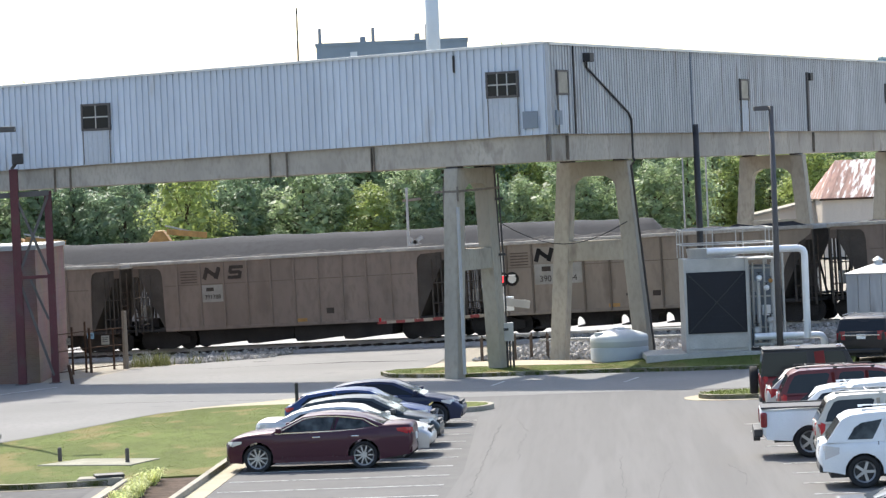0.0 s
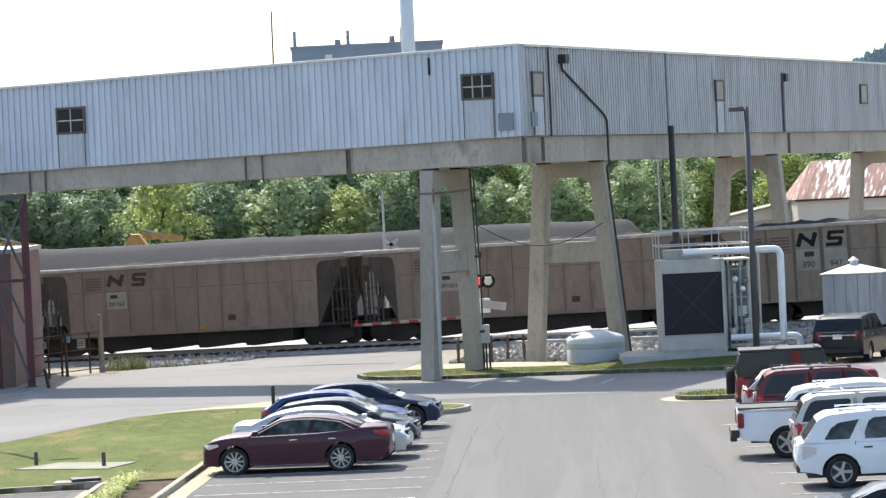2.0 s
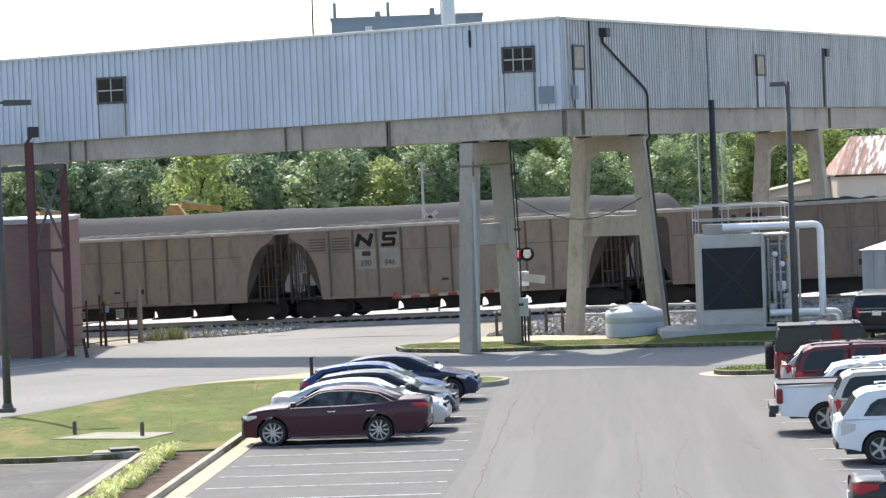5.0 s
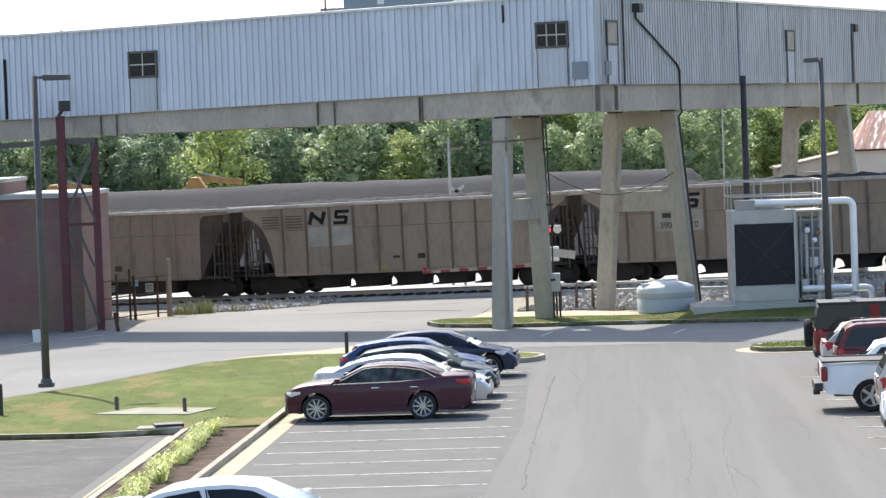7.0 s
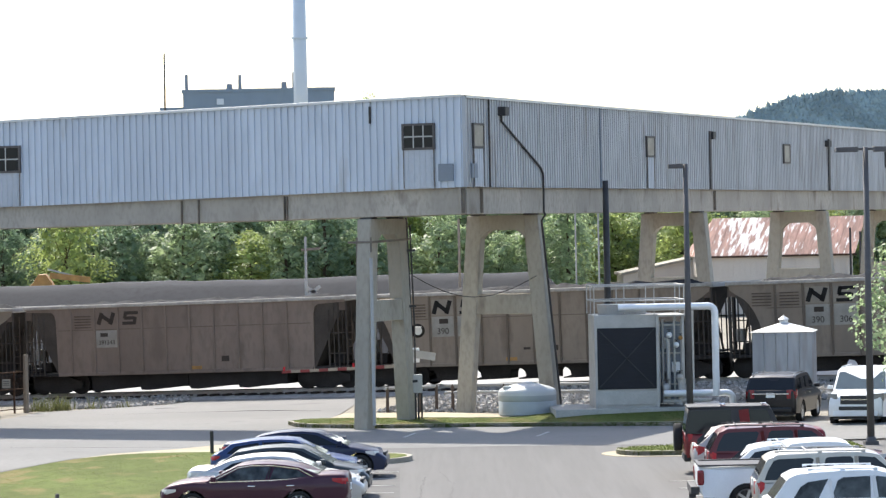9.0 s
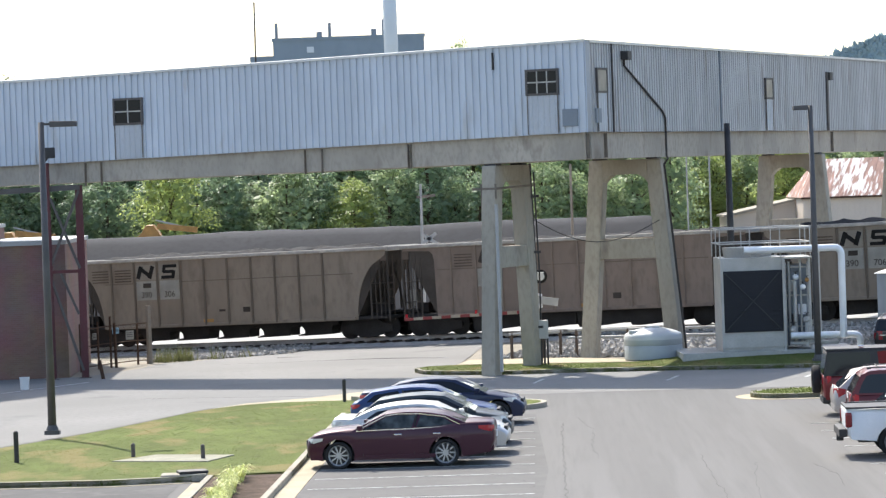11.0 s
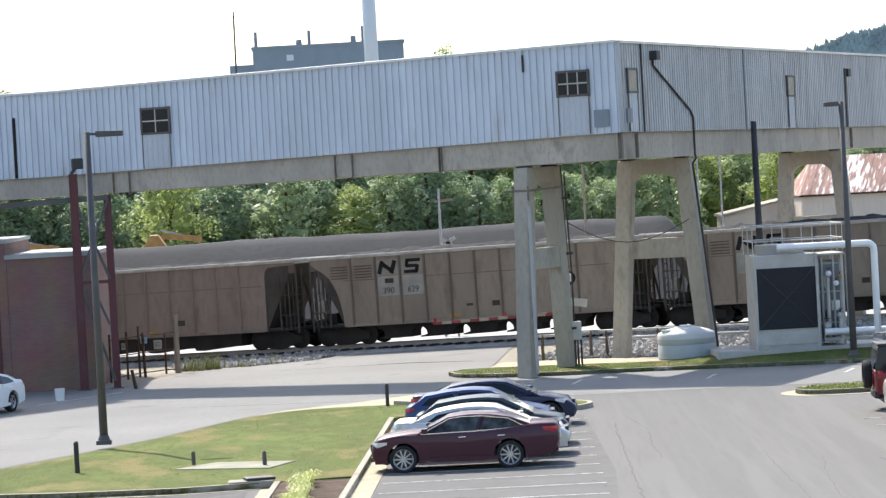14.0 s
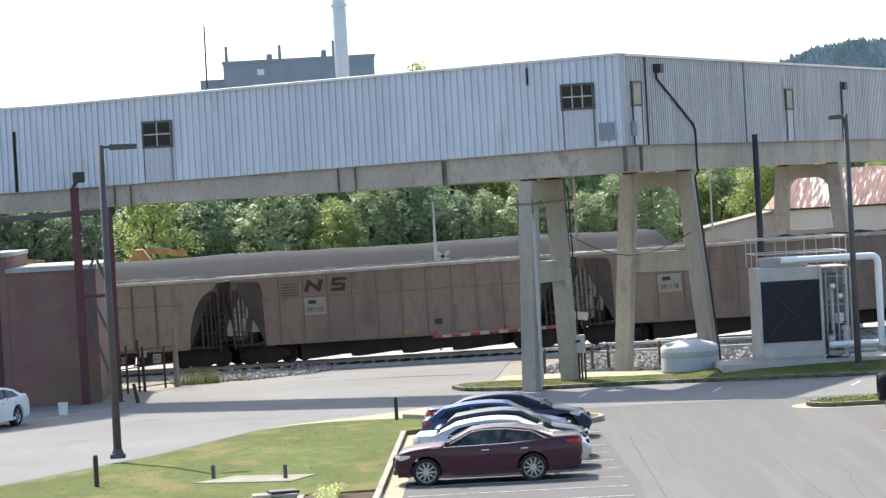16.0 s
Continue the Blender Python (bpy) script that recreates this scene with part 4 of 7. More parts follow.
def hopper(kind, number):
    if kind not in MESHES:
        MESHES[kind] = hopper_meshes(kind)
    ms = MESHES[kind]
    label = "tan ribbed coal hopper wagon with pale stencilled panels" if kind == "A" else "brown ribbed coal hopper wagon with faded lettering"
    t = thing("hopper_wagon", label, "railway wagon", group="train of coal hoppers")

    def put(name, me, parent, m=None, lab=""):
        ob = new(name, me)
        ob.parent = parent
        if m is not None:
            ob.matrix_basis = m
        return tagged(ob, lab)

    for k, nm, lab in (("side_n", "side_sheet", ""), ("side_f", "side_sheet", ""), ("tub", "tub", "dark sloping hopper tub"), ("chord", "top_chord", ""),
                       ("louvre", "louvre", ""), ("weld_seam", "weld_seam", ""), ("brake", "brake_gear", "pale brake cylinder and rod"),
                       ("sill", "centre_sill", "black centre sill with couplers"), ("load", "coal_load", "heaped black coal"),
                       ("stripe", "reflector", "yellow reflector strip")):
        put(nm, ms[k], t, None, lab)
    for nm, me in ms["posts"]:
        put(nm, me, t, None, "dark " + nm.replace("_", " "))
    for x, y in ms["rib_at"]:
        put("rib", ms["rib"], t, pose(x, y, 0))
    for y in (-1.54, 1.54):
        put("sill_bar", ms["sill_bar"], t, pose(0, y, 0))
    for k, nm, lab in (("panels", "stencil_panel", "pale stencil panel"), ("emblems", "emblem", "black slanted emblem"), ("marks", "stencil_mark", "small dark stencil")):
        for me in ms[k]:
            put(nm, me, t, None, lab)
    for me in ms["chutes"]:
        put("discharge_chute", me, t, None, "grimy black discharge chute")
    for e in (-1, 1):
        b = put("bogie", ms["bogie"], t, pose(e * 6.45, 0, 0), "grimy black bogie")
        for x in (-0.95, 0.95):
            put("wheelset", ms["wheels"], b, pose(x, 0, 0.46), "dark steel wheelset")
    if kind == "A" and number:
        for s, x in zip(number.split(), (-4.02, -2.86)):
            put("stencil_bar", ms["bar_a"], t, pose(x, 0, 0), "short dark stencil bar") if x < -3.5 else None
            put("number", digits(s, 0.36, M["black_old"]), t, pose(x, -1.545, 3.9 - 1.62, 90), "stencilled black number")
    elif number:
        put("stencil_bar", ms["bar"], t, None, "short dark stencil bar")
        put("number", digits(number, 0.27, M["black_old"]), t, pose(-3.72, -1.545, 3.9 - 1.66, 90), "stencilled black number")
    return t


KINDS = {-3: ("B", ""), -2: ("B", ""), -1: ("B", "391788"), 0: ("A", "390 944"), 1: ("B", "391363"), 2: ("B", "391601"), 3: ("A", "390 947"), 4: ("A", "390 937"), 5: ("A", "390 946"),
         6: ("B", ""), 7: ("A", ""), 8: ("A", "390 910"), 9: ("B", "391343"), 10: ("A", "390 640"), 11: ("A", "390 306"), 12: ("B", ""), 13: ("A", "390 706"), 14: ("B", "391411"),
         15: ("A", "390 629"), 16: ("A", ""), 17: ("B", "391273"), 18: ("B", "391178"), 19: ("A", ""), 20: ("B", ""), 21: ("A", "")}
TRAIN = {k: hopper(*v) for k, v in KINDS.items()}


def wagon_pose(k, t):
    s = PHASE - SPEED * t + (k + 0.5) * CAR
    a, b = on_track(s - 6), on_track(s + 6)
    d = b - a
    p = (a + b) / 2
    return Matrix.Translation(p) @ Euler((0, -math.atan2(d.z, d.xy.length), math.atan2(d.y, d.x))).to_matrix().to_4x4()


# ---- behind the railway ----
def heap(name, x0, x1, yc, half, h, material, label):
    """A long ridge of loose material with sloping ends."""
    bm = bmn()
    nx, ny = 110, 10
    vs = []
    for i in range(nx + 1):
        x = x0 + (x1 - x0) * i / nx
        row = []
        for j in range(ny + 1):
            v = j / ny * 2 - 1
            e = min(1.0, (x - x0) / 5.0, (x1 - x) / 3.2)
            z = h(x) * max(0.0, min(1.0, 1.55 * (1 - abs(v)))) * max(0.0, e)
            z += 0.06 * noise.noise(Vector((x * 0.6, v * 4, 1)))
            row.append(bm.verts.new((x, yc(x) + v * half, z)))
        vs.append(row)
    for i in range(nx):
        for j in range(ny):
            bm.faces.new((vs[i][j], vs[i + 1][j], vs[i + 1][j + 1], vs[i][j + 1]))
    return single(name, bm, material, label, "stockpile", smooth=True)


heap("stockpile", -60, 14.6, lambda x: 186 - 0.35 * x, 9.0, lambda x: 4.35 + 0.012 * x + 0.05 * math.sin(x * 0.45) + 0.02 * math.sin(x * 1.9), M["pile"], "long smooth dark grey stockpile behind the train")


# ---- trees ----
def tree_meshes(seed, h, rad, leaf, clumps, per, size, base=0.12):
    rnd = random.Random(seed)
    bm = bmn()
    tube(bm, (0, 0, -0.3), (0.1, 0.05, h * 0.5), 0.022 * h, 0.013 * h, 8)
    tube(bm, (0.1, 0.05, h * 0.5), (0.0, 0.1, h * 0.85), 0.013 * h, 0.004 * h, 7)
    cs = []
    for i in range(clumps):
        k = (i + 0.5) / clumps
        z = h * (base + (1 - base) * k)
        prof = math.sin(math.pi * min(1.0, 0.16 + 0.84 * k)) ** 0.6
        a, q = rnd.uniform(0, 6.283), rnd.uniform(0.45, 1.05) * rad * prof
        c = Vector((q * math.cos(a), q * math.sin(a), z + rnd.uniform(-0.4, 0.4)))
        cs.append((c, rnd.uniform(0.16, 0.31) * rad))
        if i % 4 == 0:
            tube(bm, (0.05, 0.05, max(0.4, z * 0.75)), c, 0.004 * h, 0.001 * h, 5)
    trunk = mesh_of(bm, M["bark"], "trunk")
    verts, faces, normals = [], [], []
    up = Vector((0, 0, 0.55))
    core = []
    for i in range(9 if base < 0.2 else 0):
        k = (i + 0.5) / 9
        prof = math.sin(math.pi * min(1.0, 0.16 + 0.84 * k)) ** 0.6
        core.append((Vector((rnd.uniform(-0.2, 0.2) * rad, rnd.uniform(-0.2, 0.2) * rad, h * (base + (0.95 - base) * k))), 0.62 * rad * prof))
    for c, r in [(c, r) for c, r in cs for _ in range(per)] + [(c, r) for c, r in core for _ in range(62)]:
        d = Vector((rnd.gauss(0, 1), rnd.gauss(0, 1), rnd.gauss(0.15, 0.85))).normalized()
        p = c + Vector((d.x * r, d.y * r, d.z * r * 0.8)) * (rnd.uniform(0.82, 1.1) if rnd.random() < 0.8 else rnd.uniform(0.4, 1.3))
        nv = (d + up + Vector((rnd.gauss(0, 0.3), rnd.gauss(0, 0.3), rnd.gauss(0, 0.3)))).normalized()
        e = nv.to_track_quat("Z", "Y").to_matrix() @ Matrix.Rotation(rnd.uniform(0, 6.28), 3, "Z")
        s = size * rnd.uniform(0.6, 1.35) * (2.6 if r > 0.32 * rad else 1.0)
        n = len(verts)
        for v in ((-1, 0, -0.1), (0, -0.6, 0.08), (1, 0, -0.1), (0, 0.6, 0.08)):
            verts.append(p + e @ Vector(v) * s)
            normals.append(nv)
        faces.append((n, n + 1, n + 2, n + 3))
    me = bpy.data.meshes.new("crown")
    me.from_pydata([tuple(v) for v in verts], [], faces)
    me.normals_split_custom_set_from_vertices([tuple(v) for v in normals])
    me.materials.append(M[leaf])
    return trunk, me


def tree(meshes, m, label, group="woodland trees"):
    t = thing("tree", label, "tree", group=group)
    for nm, me in zip(("trunk", "crown"), meshes):
        ob = new(nm, me)
        ob.parent = t
    t.matrix_basis = m
    return t


WOODS = [(tree_meshes(21, 11.5, 3.0, "leafA", 100, 46, 0.135), "mid-green broadleaf tree of the wood edge"),
         (tree_meshes(22, 12.5, 3.3, "leafB", 110, 46, 0.135), "dark green broadleaf tree of the wood edge"),
         (tree_meshes(23, 10.5, 2.7, "leafA", 90, 46, 0.13), "mid-green broadleaf tree of the wood edge"),
         (tree_meshes(24, 11.5, 2.6, "leafB", 90, 46, 0.13), "slender dark green tree of the wood edge"),
         (tree_meshes(25, 10.8, 3.1, "leafC", 100, 50, 0.13), "yellow-green broadleaf tree of the wood edge")]
rnd = random.Random(5)
for row, y0 in ((0, 252), (1, 259), (2, 268)):
    x = -82.0
    while x < 108:
        x += rnd.uniform(3.0, 5.2) * (0.55, 0.6, 0.75)[row]
        k = rnd.choice((0, 0, 1, 1, 2, 3, 3) if x < 6 or x > 45 else (0, 0, 2, 2, 2, 4)) if rnd.random() > 0.03 else 4
        sc = rnd.uniform(0.8, 1.08) * (0.74, 0.95, 1.14)[row]
        y = y0 + rnd.uniform(-3.0, 3.0) + (30 if x > 19 else 0)
        wide = (1.25, 1.15, 1.2)[row]
        tree(WOODS[k][0], pose(x, y, 0, 0, 0, rnd.uniform(0, 360)) @ Matrix.Diagonal((sc * wide, sc * wide, sc * rnd.uniform(0.9, 1.08), 1)), WOODS[k][1])
tree(WOODS[2][0], pose(9.2, 446.0, 0, 0, 0, 15) @ Matrix.Diagonal((1.3, 1.3, 2.25, 1)), "tall tree far beyond the conveyor gallery")
tree(WOODS[4][0], pose(-18.5, 247.0, 0, 0, 0, 80) @ Matrix.Diagonal((1.0, 1.0, 0.92, 1)), WOODS[4][1])
near_tree = tree_meshes(31, 6.2, 2.1, "leafA", 70, 50, 0.09, 0.3)
tree(near_tree, pose(17.9, 109.5, 0, 0, 0, 40), "young mid-green tree beside the car park", "car park trees")

# wooded hill far off
bm = bmn()
nx, ny = 260, 10
vs = []
for i in range(nx + 1):
    x = -700 + 1700 * i / nx
    prof = 20 + 38 * smooth01(106, 226, x)
    row = []
    for j in range(ny + 1):
        k = j / ny
        bump = (0.9 * abs(noise.noise(Vector((x * 0.09, j * 1.3, 2)))) + 1.0 * abs(noise.noise(Vector((x * 0.31, j * 2.1, 7))))) * (0.4 + k)
        row.append(bm.verts.new((x, 1346 + 22 * k, prof * k + bump)))
    vs.append(row)
for i in range(nx):
    for j in range(ny):
        bm.faces.new((vs[i][j], vs[i + 1][j], vs[i + 1][j + 1], vs[i][j + 1]))
single("backdrop_hill", bm, M["hill"], "wooded hill on the horizon, haze painted into its blue-green colour", "hill", "structure")
verts, faces = [], []
rnd = random.Random(8)
for i in range(9000):
    x = rnd.uniform(60, 420)
    prof = 20 + 38 * smooth01(106, 226, x)
    k = 1 - rnd.random() ** 1.7 * 0.75
    y, z, r, h = 1346 + 22 * k, prof * k + rnd.uniform(-0.4, 0.6), rnd.uniform(0.5, 1.2), 1.1 + 2.0 * rnd.random() ** 4 * k ** 6
    n = len(verts)
    for k in range(5):
        a = 6.283 * k / 5 + rnd.uniform(-0.3, 0.3)
        verts.append((x + r * math.cos(a), y + r * math.sin(a), z + rnd.uniform(0, 1)))
    verts += [(x + rnd.uniform(-0.5, 0.5), y, z + h), (x, y, z - 2)]
    faces += [(n + k, n + (k + 1) % 5, n + 5) for k in range(5)] + [(n + (k + 1) % 5, n + k, n + 6) for k in range(5)]
me = bpy.data.meshes.new("hill_trees")
me.from_pydata(verts, [], faces)
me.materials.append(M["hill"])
me.shade_smooth()
tagged(new("hill_trees", me), "distant dark treetops along the hill's crest", "trees", kind="stuff")

# ---- far plant ----
blk = thing("plant_building", "blue-grey clad boiler house with roof vents", "building", (-5, 590, 0))
bm = bmn()
box(bm, (-5.2, 592, 15.5), (26.0, 24, 31.0))
part("wall", bm, M["blue_block"], blk)
bm = bmn()
box(bm, (-5.2, 592, 31.1), (26.4, 24.4, 0.5))
part("parapet", bm, M["blue_block"], blk)
bm = bmn()
box(bm, (-20.1, 590, 14.2), (4.4, 16, 28.4))
part("annexe", bm, M["blue_block"], blk)
for x, h, r in ((-17.6, 2.8, 0.3), (-10.2, 1.1, 0.55), (-8.4, 2.6, 0.3), (-0.8, 1.3, 0.5), (0.9, 2.9, 0.3)):
    bm = bmn()
    tube(bm, (x, 582, 31.2), (x, 582, 31.2 + h), r, r * 0.9, 8)
    part("roof_vent", bm, M["vent"], blk, "dark roof vent pipe")
bm = bmn()
box(bm, (-11.8, 579.9, 29.2), (1.2, 0.2, 1.0))
part("window", bm, M["stack"], blk, "small pale window")
st = thing("chimney_stack", "tall pale blue steel chimney stack", "chimney", (1.9, 560, 0))
bm = bmn()
tube(bm, (1.9, 560, 0), (1.9, 560, 62), 1.2, 1.12, 24)
part("shaft", bm, M["stack"], st, smooth=True)
for z in (38.6, 50):
    bm = bmn()
    tube(bm, (1.9, 560, z), (1.9, 560, z + 0.35), 1.42, 1.42, 24)
    part("ring", bm, M["stack"], st)
bm = bmn()
tube(bm, (-20.8, 560, 0), (-20.6, 560, 36.6), 0.2, 0.13, 6)
mast = single("mast", bm, M["dark"], "thin dark lightning mast beside the boiler house", "mast")

for ob in (blk, st, mast):
    ob.location.x -= 0.75

# tall clad tower that the conveyor runs to, whose shadow falls across the road
tw = thing("plant_tower", "tall blue-grey clad plant tower beside the conveyor", "building", (-31, 145, 0))
bm = bmn()
foot = [(-30.1, 138.7), (-24.9, 145.6), (-32.9, 151.6), (-38.1, 144.7)]
lo = [bm.verts.new((x, y, -0.3)) for x, y in foot]
hi = [bm.verts.new((x, y, 34.0)) for x, y in foot]
bm.faces.new(hi)
for i in range(4):
    bm.faces.new((lo[i], lo[(i + 1) % 4], hi[(i + 1) % 4], hi[i]))
bmesh.ops.recalc_face_normals(bm, faces=bm.faces[:])
part("wall", bm, M["blue_block"], tw)

# tin barn and the low store beside it
barn = thing("barn", "cream tin barn with a rust-streaked roof", "barn", (35, 262, 0.0))
BX0, BX1, BY0, BY1, EAVE, RIDGE = 29.2, 41.3, 257.0, 267.0, 4.28, 7.16
SLANT = 1.8
bm = bmn()
box(bm, ((BX0 + BX1) / 2, (BY0 + BY1) / 2 + 0.1, (EAVE - 0.2) / 2), (BX1 - BX0 - 0.3, BY1 - BY0 - 0.3, EAVE + 0.2))
part("wall", bm, M["barn_wall"], barn)
for i in range(28):
    xx = BX0 + 0.1 + i * (BX1 - BX0 - 0.3) / 27
    bm = bmn()
    box(bm, (xx, BY0 + 0.24, EAVE / 2 - 0.1), (0.05, 0.05, EAVE))
    part("wall_rib", bm, M["barn_wall"], barn)
w = (BX1 - BX0) / 17
for i in range(17):
    xx = BX0 + i * w
    bm = bmn()
    v = [bm.verts.new(p) for p in ((xx, BY0, EAVE), (xx + w - 0.02, BY0, EAVE), (xx + w - 0.02 + SLANT, BY0 + 5.0, RIDGE), (xx + SLANT, BY0 + 5.0, RIDGE))]
    q = [bm.verts.new(p.co + Vector((0, 0, 0.05))) for p in v]
    bm.faces.new(v[::-1])
    bm.faces.new(q)
    for k in range(4):
        bm.faces.new((v[k], v[(k + 1) % 4], q[(k + 1) % 4], q[k]))
    part("roof_sheet", bm, M["barn_roof"], barn)
bm = bmn()
v = [bm.verts.new(p) for p in ((BX0 + SLANT, BY0 + 5.0, RIDGE), (BX1 + SLANT, BY0 + 5.0, RIDGE), (BX1, BY1, EAVE), (BX0, BY1, EAVE), (BX0, BY0 + 0.02, EAVE))]
bm.faces.new(v[:4])
bm.faces.new((v[0], v[3], v[4]))
part("rear_roof", bm, M["barn_roof"], barn)
bm = bmn()
box(bm, ((BX0 + BX1) / 2, BY0 - 0.04, EAVE - 0.05), (BX1 - BX0 + 0.2, 0.1, 0.12))
part("gutter_rail", bm, M["rust"], barn, "rusty eaves gutter")
for x, y, z in ((40.6, 255.0, 6.3), (41.4, 255.2, 6.0)):
    bm = bmn()
    tube(bm, (x, y, 0.0), (x, y, z), 0.09, 0.08, 10)
    single("vent_pipe", bm, M["dark"], "dark upright pipe beside the tin barn", "pipe")
store = thing("store_building", "low cream store with a shallow tin roof", "building", (26, 265, 0.0))
bm = bmn()
prism(bm, [(23.9, -0.3), (29.4, -0.3), (29.4, 4.04), (23.9, 2.92)], 5.0, Matrix.Translation((0, 262.3, 0)))
part("wall", bm, M["barn_wall"], store)
bm = bmn()
prism(bm, [(23.7, 2.93), (29.6, 4.07), (29.6, 4.24), (23.7, 3.10)], 5.6, Matrix.Translation((0, 262, 0)))
part("roof", bm, M["concrete"], store, "dull tin roof sheet")

# excavator on the far side of the stockpile
ex = thing("excavator", "orange-yellow excavator working behind the stockpile", "excavator", (-17, 199, 0))
bm = bmn()
prism(bm, [(-18.9, 2.6), (-16.9, 2.6), (-16.9, 4.0), (-17.5, 4.7), (-18.1, 4.7), (-18.5, 4.2), (-18.9, 3.9)], 2.4, Matrix.Translation((0, 197.8, 0)))
part("body", bm, M["yellow"], ex, bevel=0.08)
bm = bmn()
beam(bm, (-17.3, 198, 5.0), (-14.4, 198.4, 4.38), 0.2, 0.1)
part("boom", bm, M["pole_pale"], ex, "pale grey boom")
bm = bmn()
beam(bm, (-17.2, 198.1, 4.62), (-14.0, 198.4, 4.3), 0.5, 0.36)
part("arm", bm, M["yellow"], ex)
bm = bmn()
box(bm, (-17.8, 198.8, 1.6), (3.6, 2.6, 2.0))
part("undercarriage", bm, M["dark"], ex)
bm = bmn()
box(bm, (-17.8, 198.8, 0.3), (4.2, 3.0, 0.6))
part("track", bm, M["under"], ex)
ex.matrix_basis = Matrix.Translation((-17.5, 217, -0.35)) @ Matrix.Diagonal((0.8, 0.8, 1.03, 1))
ex2 = copy_thing(ex, Matrix.Translation((-26.6, 217, -0.5)))

# poles beyond the railway
for x, y, z, r, m, lab in ((-1.75, 153.4, 6.7, 0.075, "pole_pale", "tall pale pole with a cross arm"), (12.6, 176, 8.6, 0.05, "pole_pale", "thin pale flagpole before the woods"), (13.9, 177, 9.2, 0.055, "pole_pale", "thin pale flagpole before the woods"),
                           (6.2, 171, 7.4, 0.08, "wood", "slim grey pole before the trees")):
    t = thing("pole", lab, "pole", (x, y, ground_z(x, y)))
    bm = bmn()
    tube(bm, (x, y, ground_z(x, y) - 0.2), (x, y, z), r, r * 0.8, 10)
    part("shaft", bm, M[m], t)
    if x < 0:
        bm = bmn()
        beam(bm, (x - 0.2, y, 6.1), (x + 0.65, y, 6.16), 0.1, 0.12)
        part("cross_arm", bm, M["wood"], t)
        for a in (-1, 1):
            bm = bmn()
            beam(bm, (x + 0.3 - 0.34, y - 0.2, 4.2 - 0.34 * a * 0.7), (x + 0.3 + 0.34, y - 0.2, 4.2 + 0.34 * a * 0.7), 0.02, 0.16)
            part("crossbuck_blade", bm, M["pole_pale"], t, "white crossbuck blade")


# ---- vehicles ----
def arch(xc, r, z0, n=9):
    """Wheel-arch points along the sill, rear to front."""
    a0 = math.asin(min(1.0, max(-1.0, (z0 - 0.34) / r)))
    return [(xc - r * math.cos(a0 + (math.pi - 2 * a0) * i / n), 0.34 + r * math.sin(a0 + (math.pi - 2 * a0) * i / n)) for i in range(n + 1)]


def softline(pts, n=4):
    """A smooth line through the points that never overshoots short legs."""
    p = [Vector(q) for q in pts]
    tan = []
    for i in range(len(p)):
        a, b = p[max(0, i - 1)], p[min(len(p) - 1, i + 1)]
        d = (b - a).normalized()
        near = min((p[i] - q).length for q in (a, b) if q is not p[i])
        tan.append(d * near)
    out = []
    for i in range(len(p) - 1):
        for k in range(n):
            t = k / n
            v = p[i] * (2 * t ** 3 - 3 * t * t + 1) + tan[i] * (t ** 3 - 2 * t * t + t) + p[i + 1] * (3 * t * t - 2 * t ** 3) + tan[i + 1] * (t ** 3 - t * t)
            out.append((v.x, v.y))
    return out + [tuple(p[-1])]


def car_body(spec, bm):
    """The lower body: its outline swept across the width with rounded shoulders and drawn-in ends."""
    L, W, z0 = spec["L"], spec["W"], spec["sill"]
    r = spec["r"] + 0.06
    top = softline(spec["top"], 3)
    low = [(-L / 2 + 0.12, spec.get("rear_low", z0 + 0.04))] + arch(-spec["wb"] / 2 + spec["sh"], r, z0) + arch(spec["wb"] / 2 + spec["sh"], r, z0) + [(L / 2 - 0.14, z0 + 0.04)]
    outline = low + top[::-1]
    zt = max(z for _, z in top)
    rings = []
    for f, ins in ((-1.0, 1.0), (-0.955, 0.35), (-0.86, 0.0), (0.0, -0.15), (0.86, 0.0), (0.955, 0.35), (1.0, 1.0)):
        ring = []
        for i, (x, z) in enumerate(outline):
            taper = 1 - spec.get("taper", 0.13) * max(0.0, (abs(x) / (L / 2) - 0.55) / 0.45) ** 2
            if i >= len(low):
                k = max(0.0, (z - 0.45) / (zt - 0.45))
                x, z = x * (1 - 0.03 * ins), z - 0.075 * ins * min(1, k * 2)
            side = 1 - 0.05 * max(0.0, (z - 0.62) / 0.5) if abs(f) > 0.9 else 1.0
            ring.append(bm.verts.new((x, f * W / 2 * taper * side, z)))
        rings.append(ring)
    n = len(outline)
    for a, b in zip(rings, rings[1:]):
        for i in range(n):
            bm.faces.new((a[i], a[(i + 1) % n], b[(i + 1) % n], b[i]))
    bm.faces.new(rings[0][::-1])
    bm.faces.new(rings[-1])
    bmesh.ops.recalc_face_normals(bm, faces=bm.faces[:])


def level(pts, x):
    """Height of a line of points at x."""
    for (xa, za), (xb, zb) in zip(pts, pts[1:]):
        if min(xa, xb) <= x <= max(xa, xb) and abs(xb - xa) > 1e-6:
            return za + (zb - za) * (x - xa) / (xb - xa)
    return pts[0][1] if abs(x - pts[0][0]) < abs(x - pts[-1][0]) else pts[-1][1]


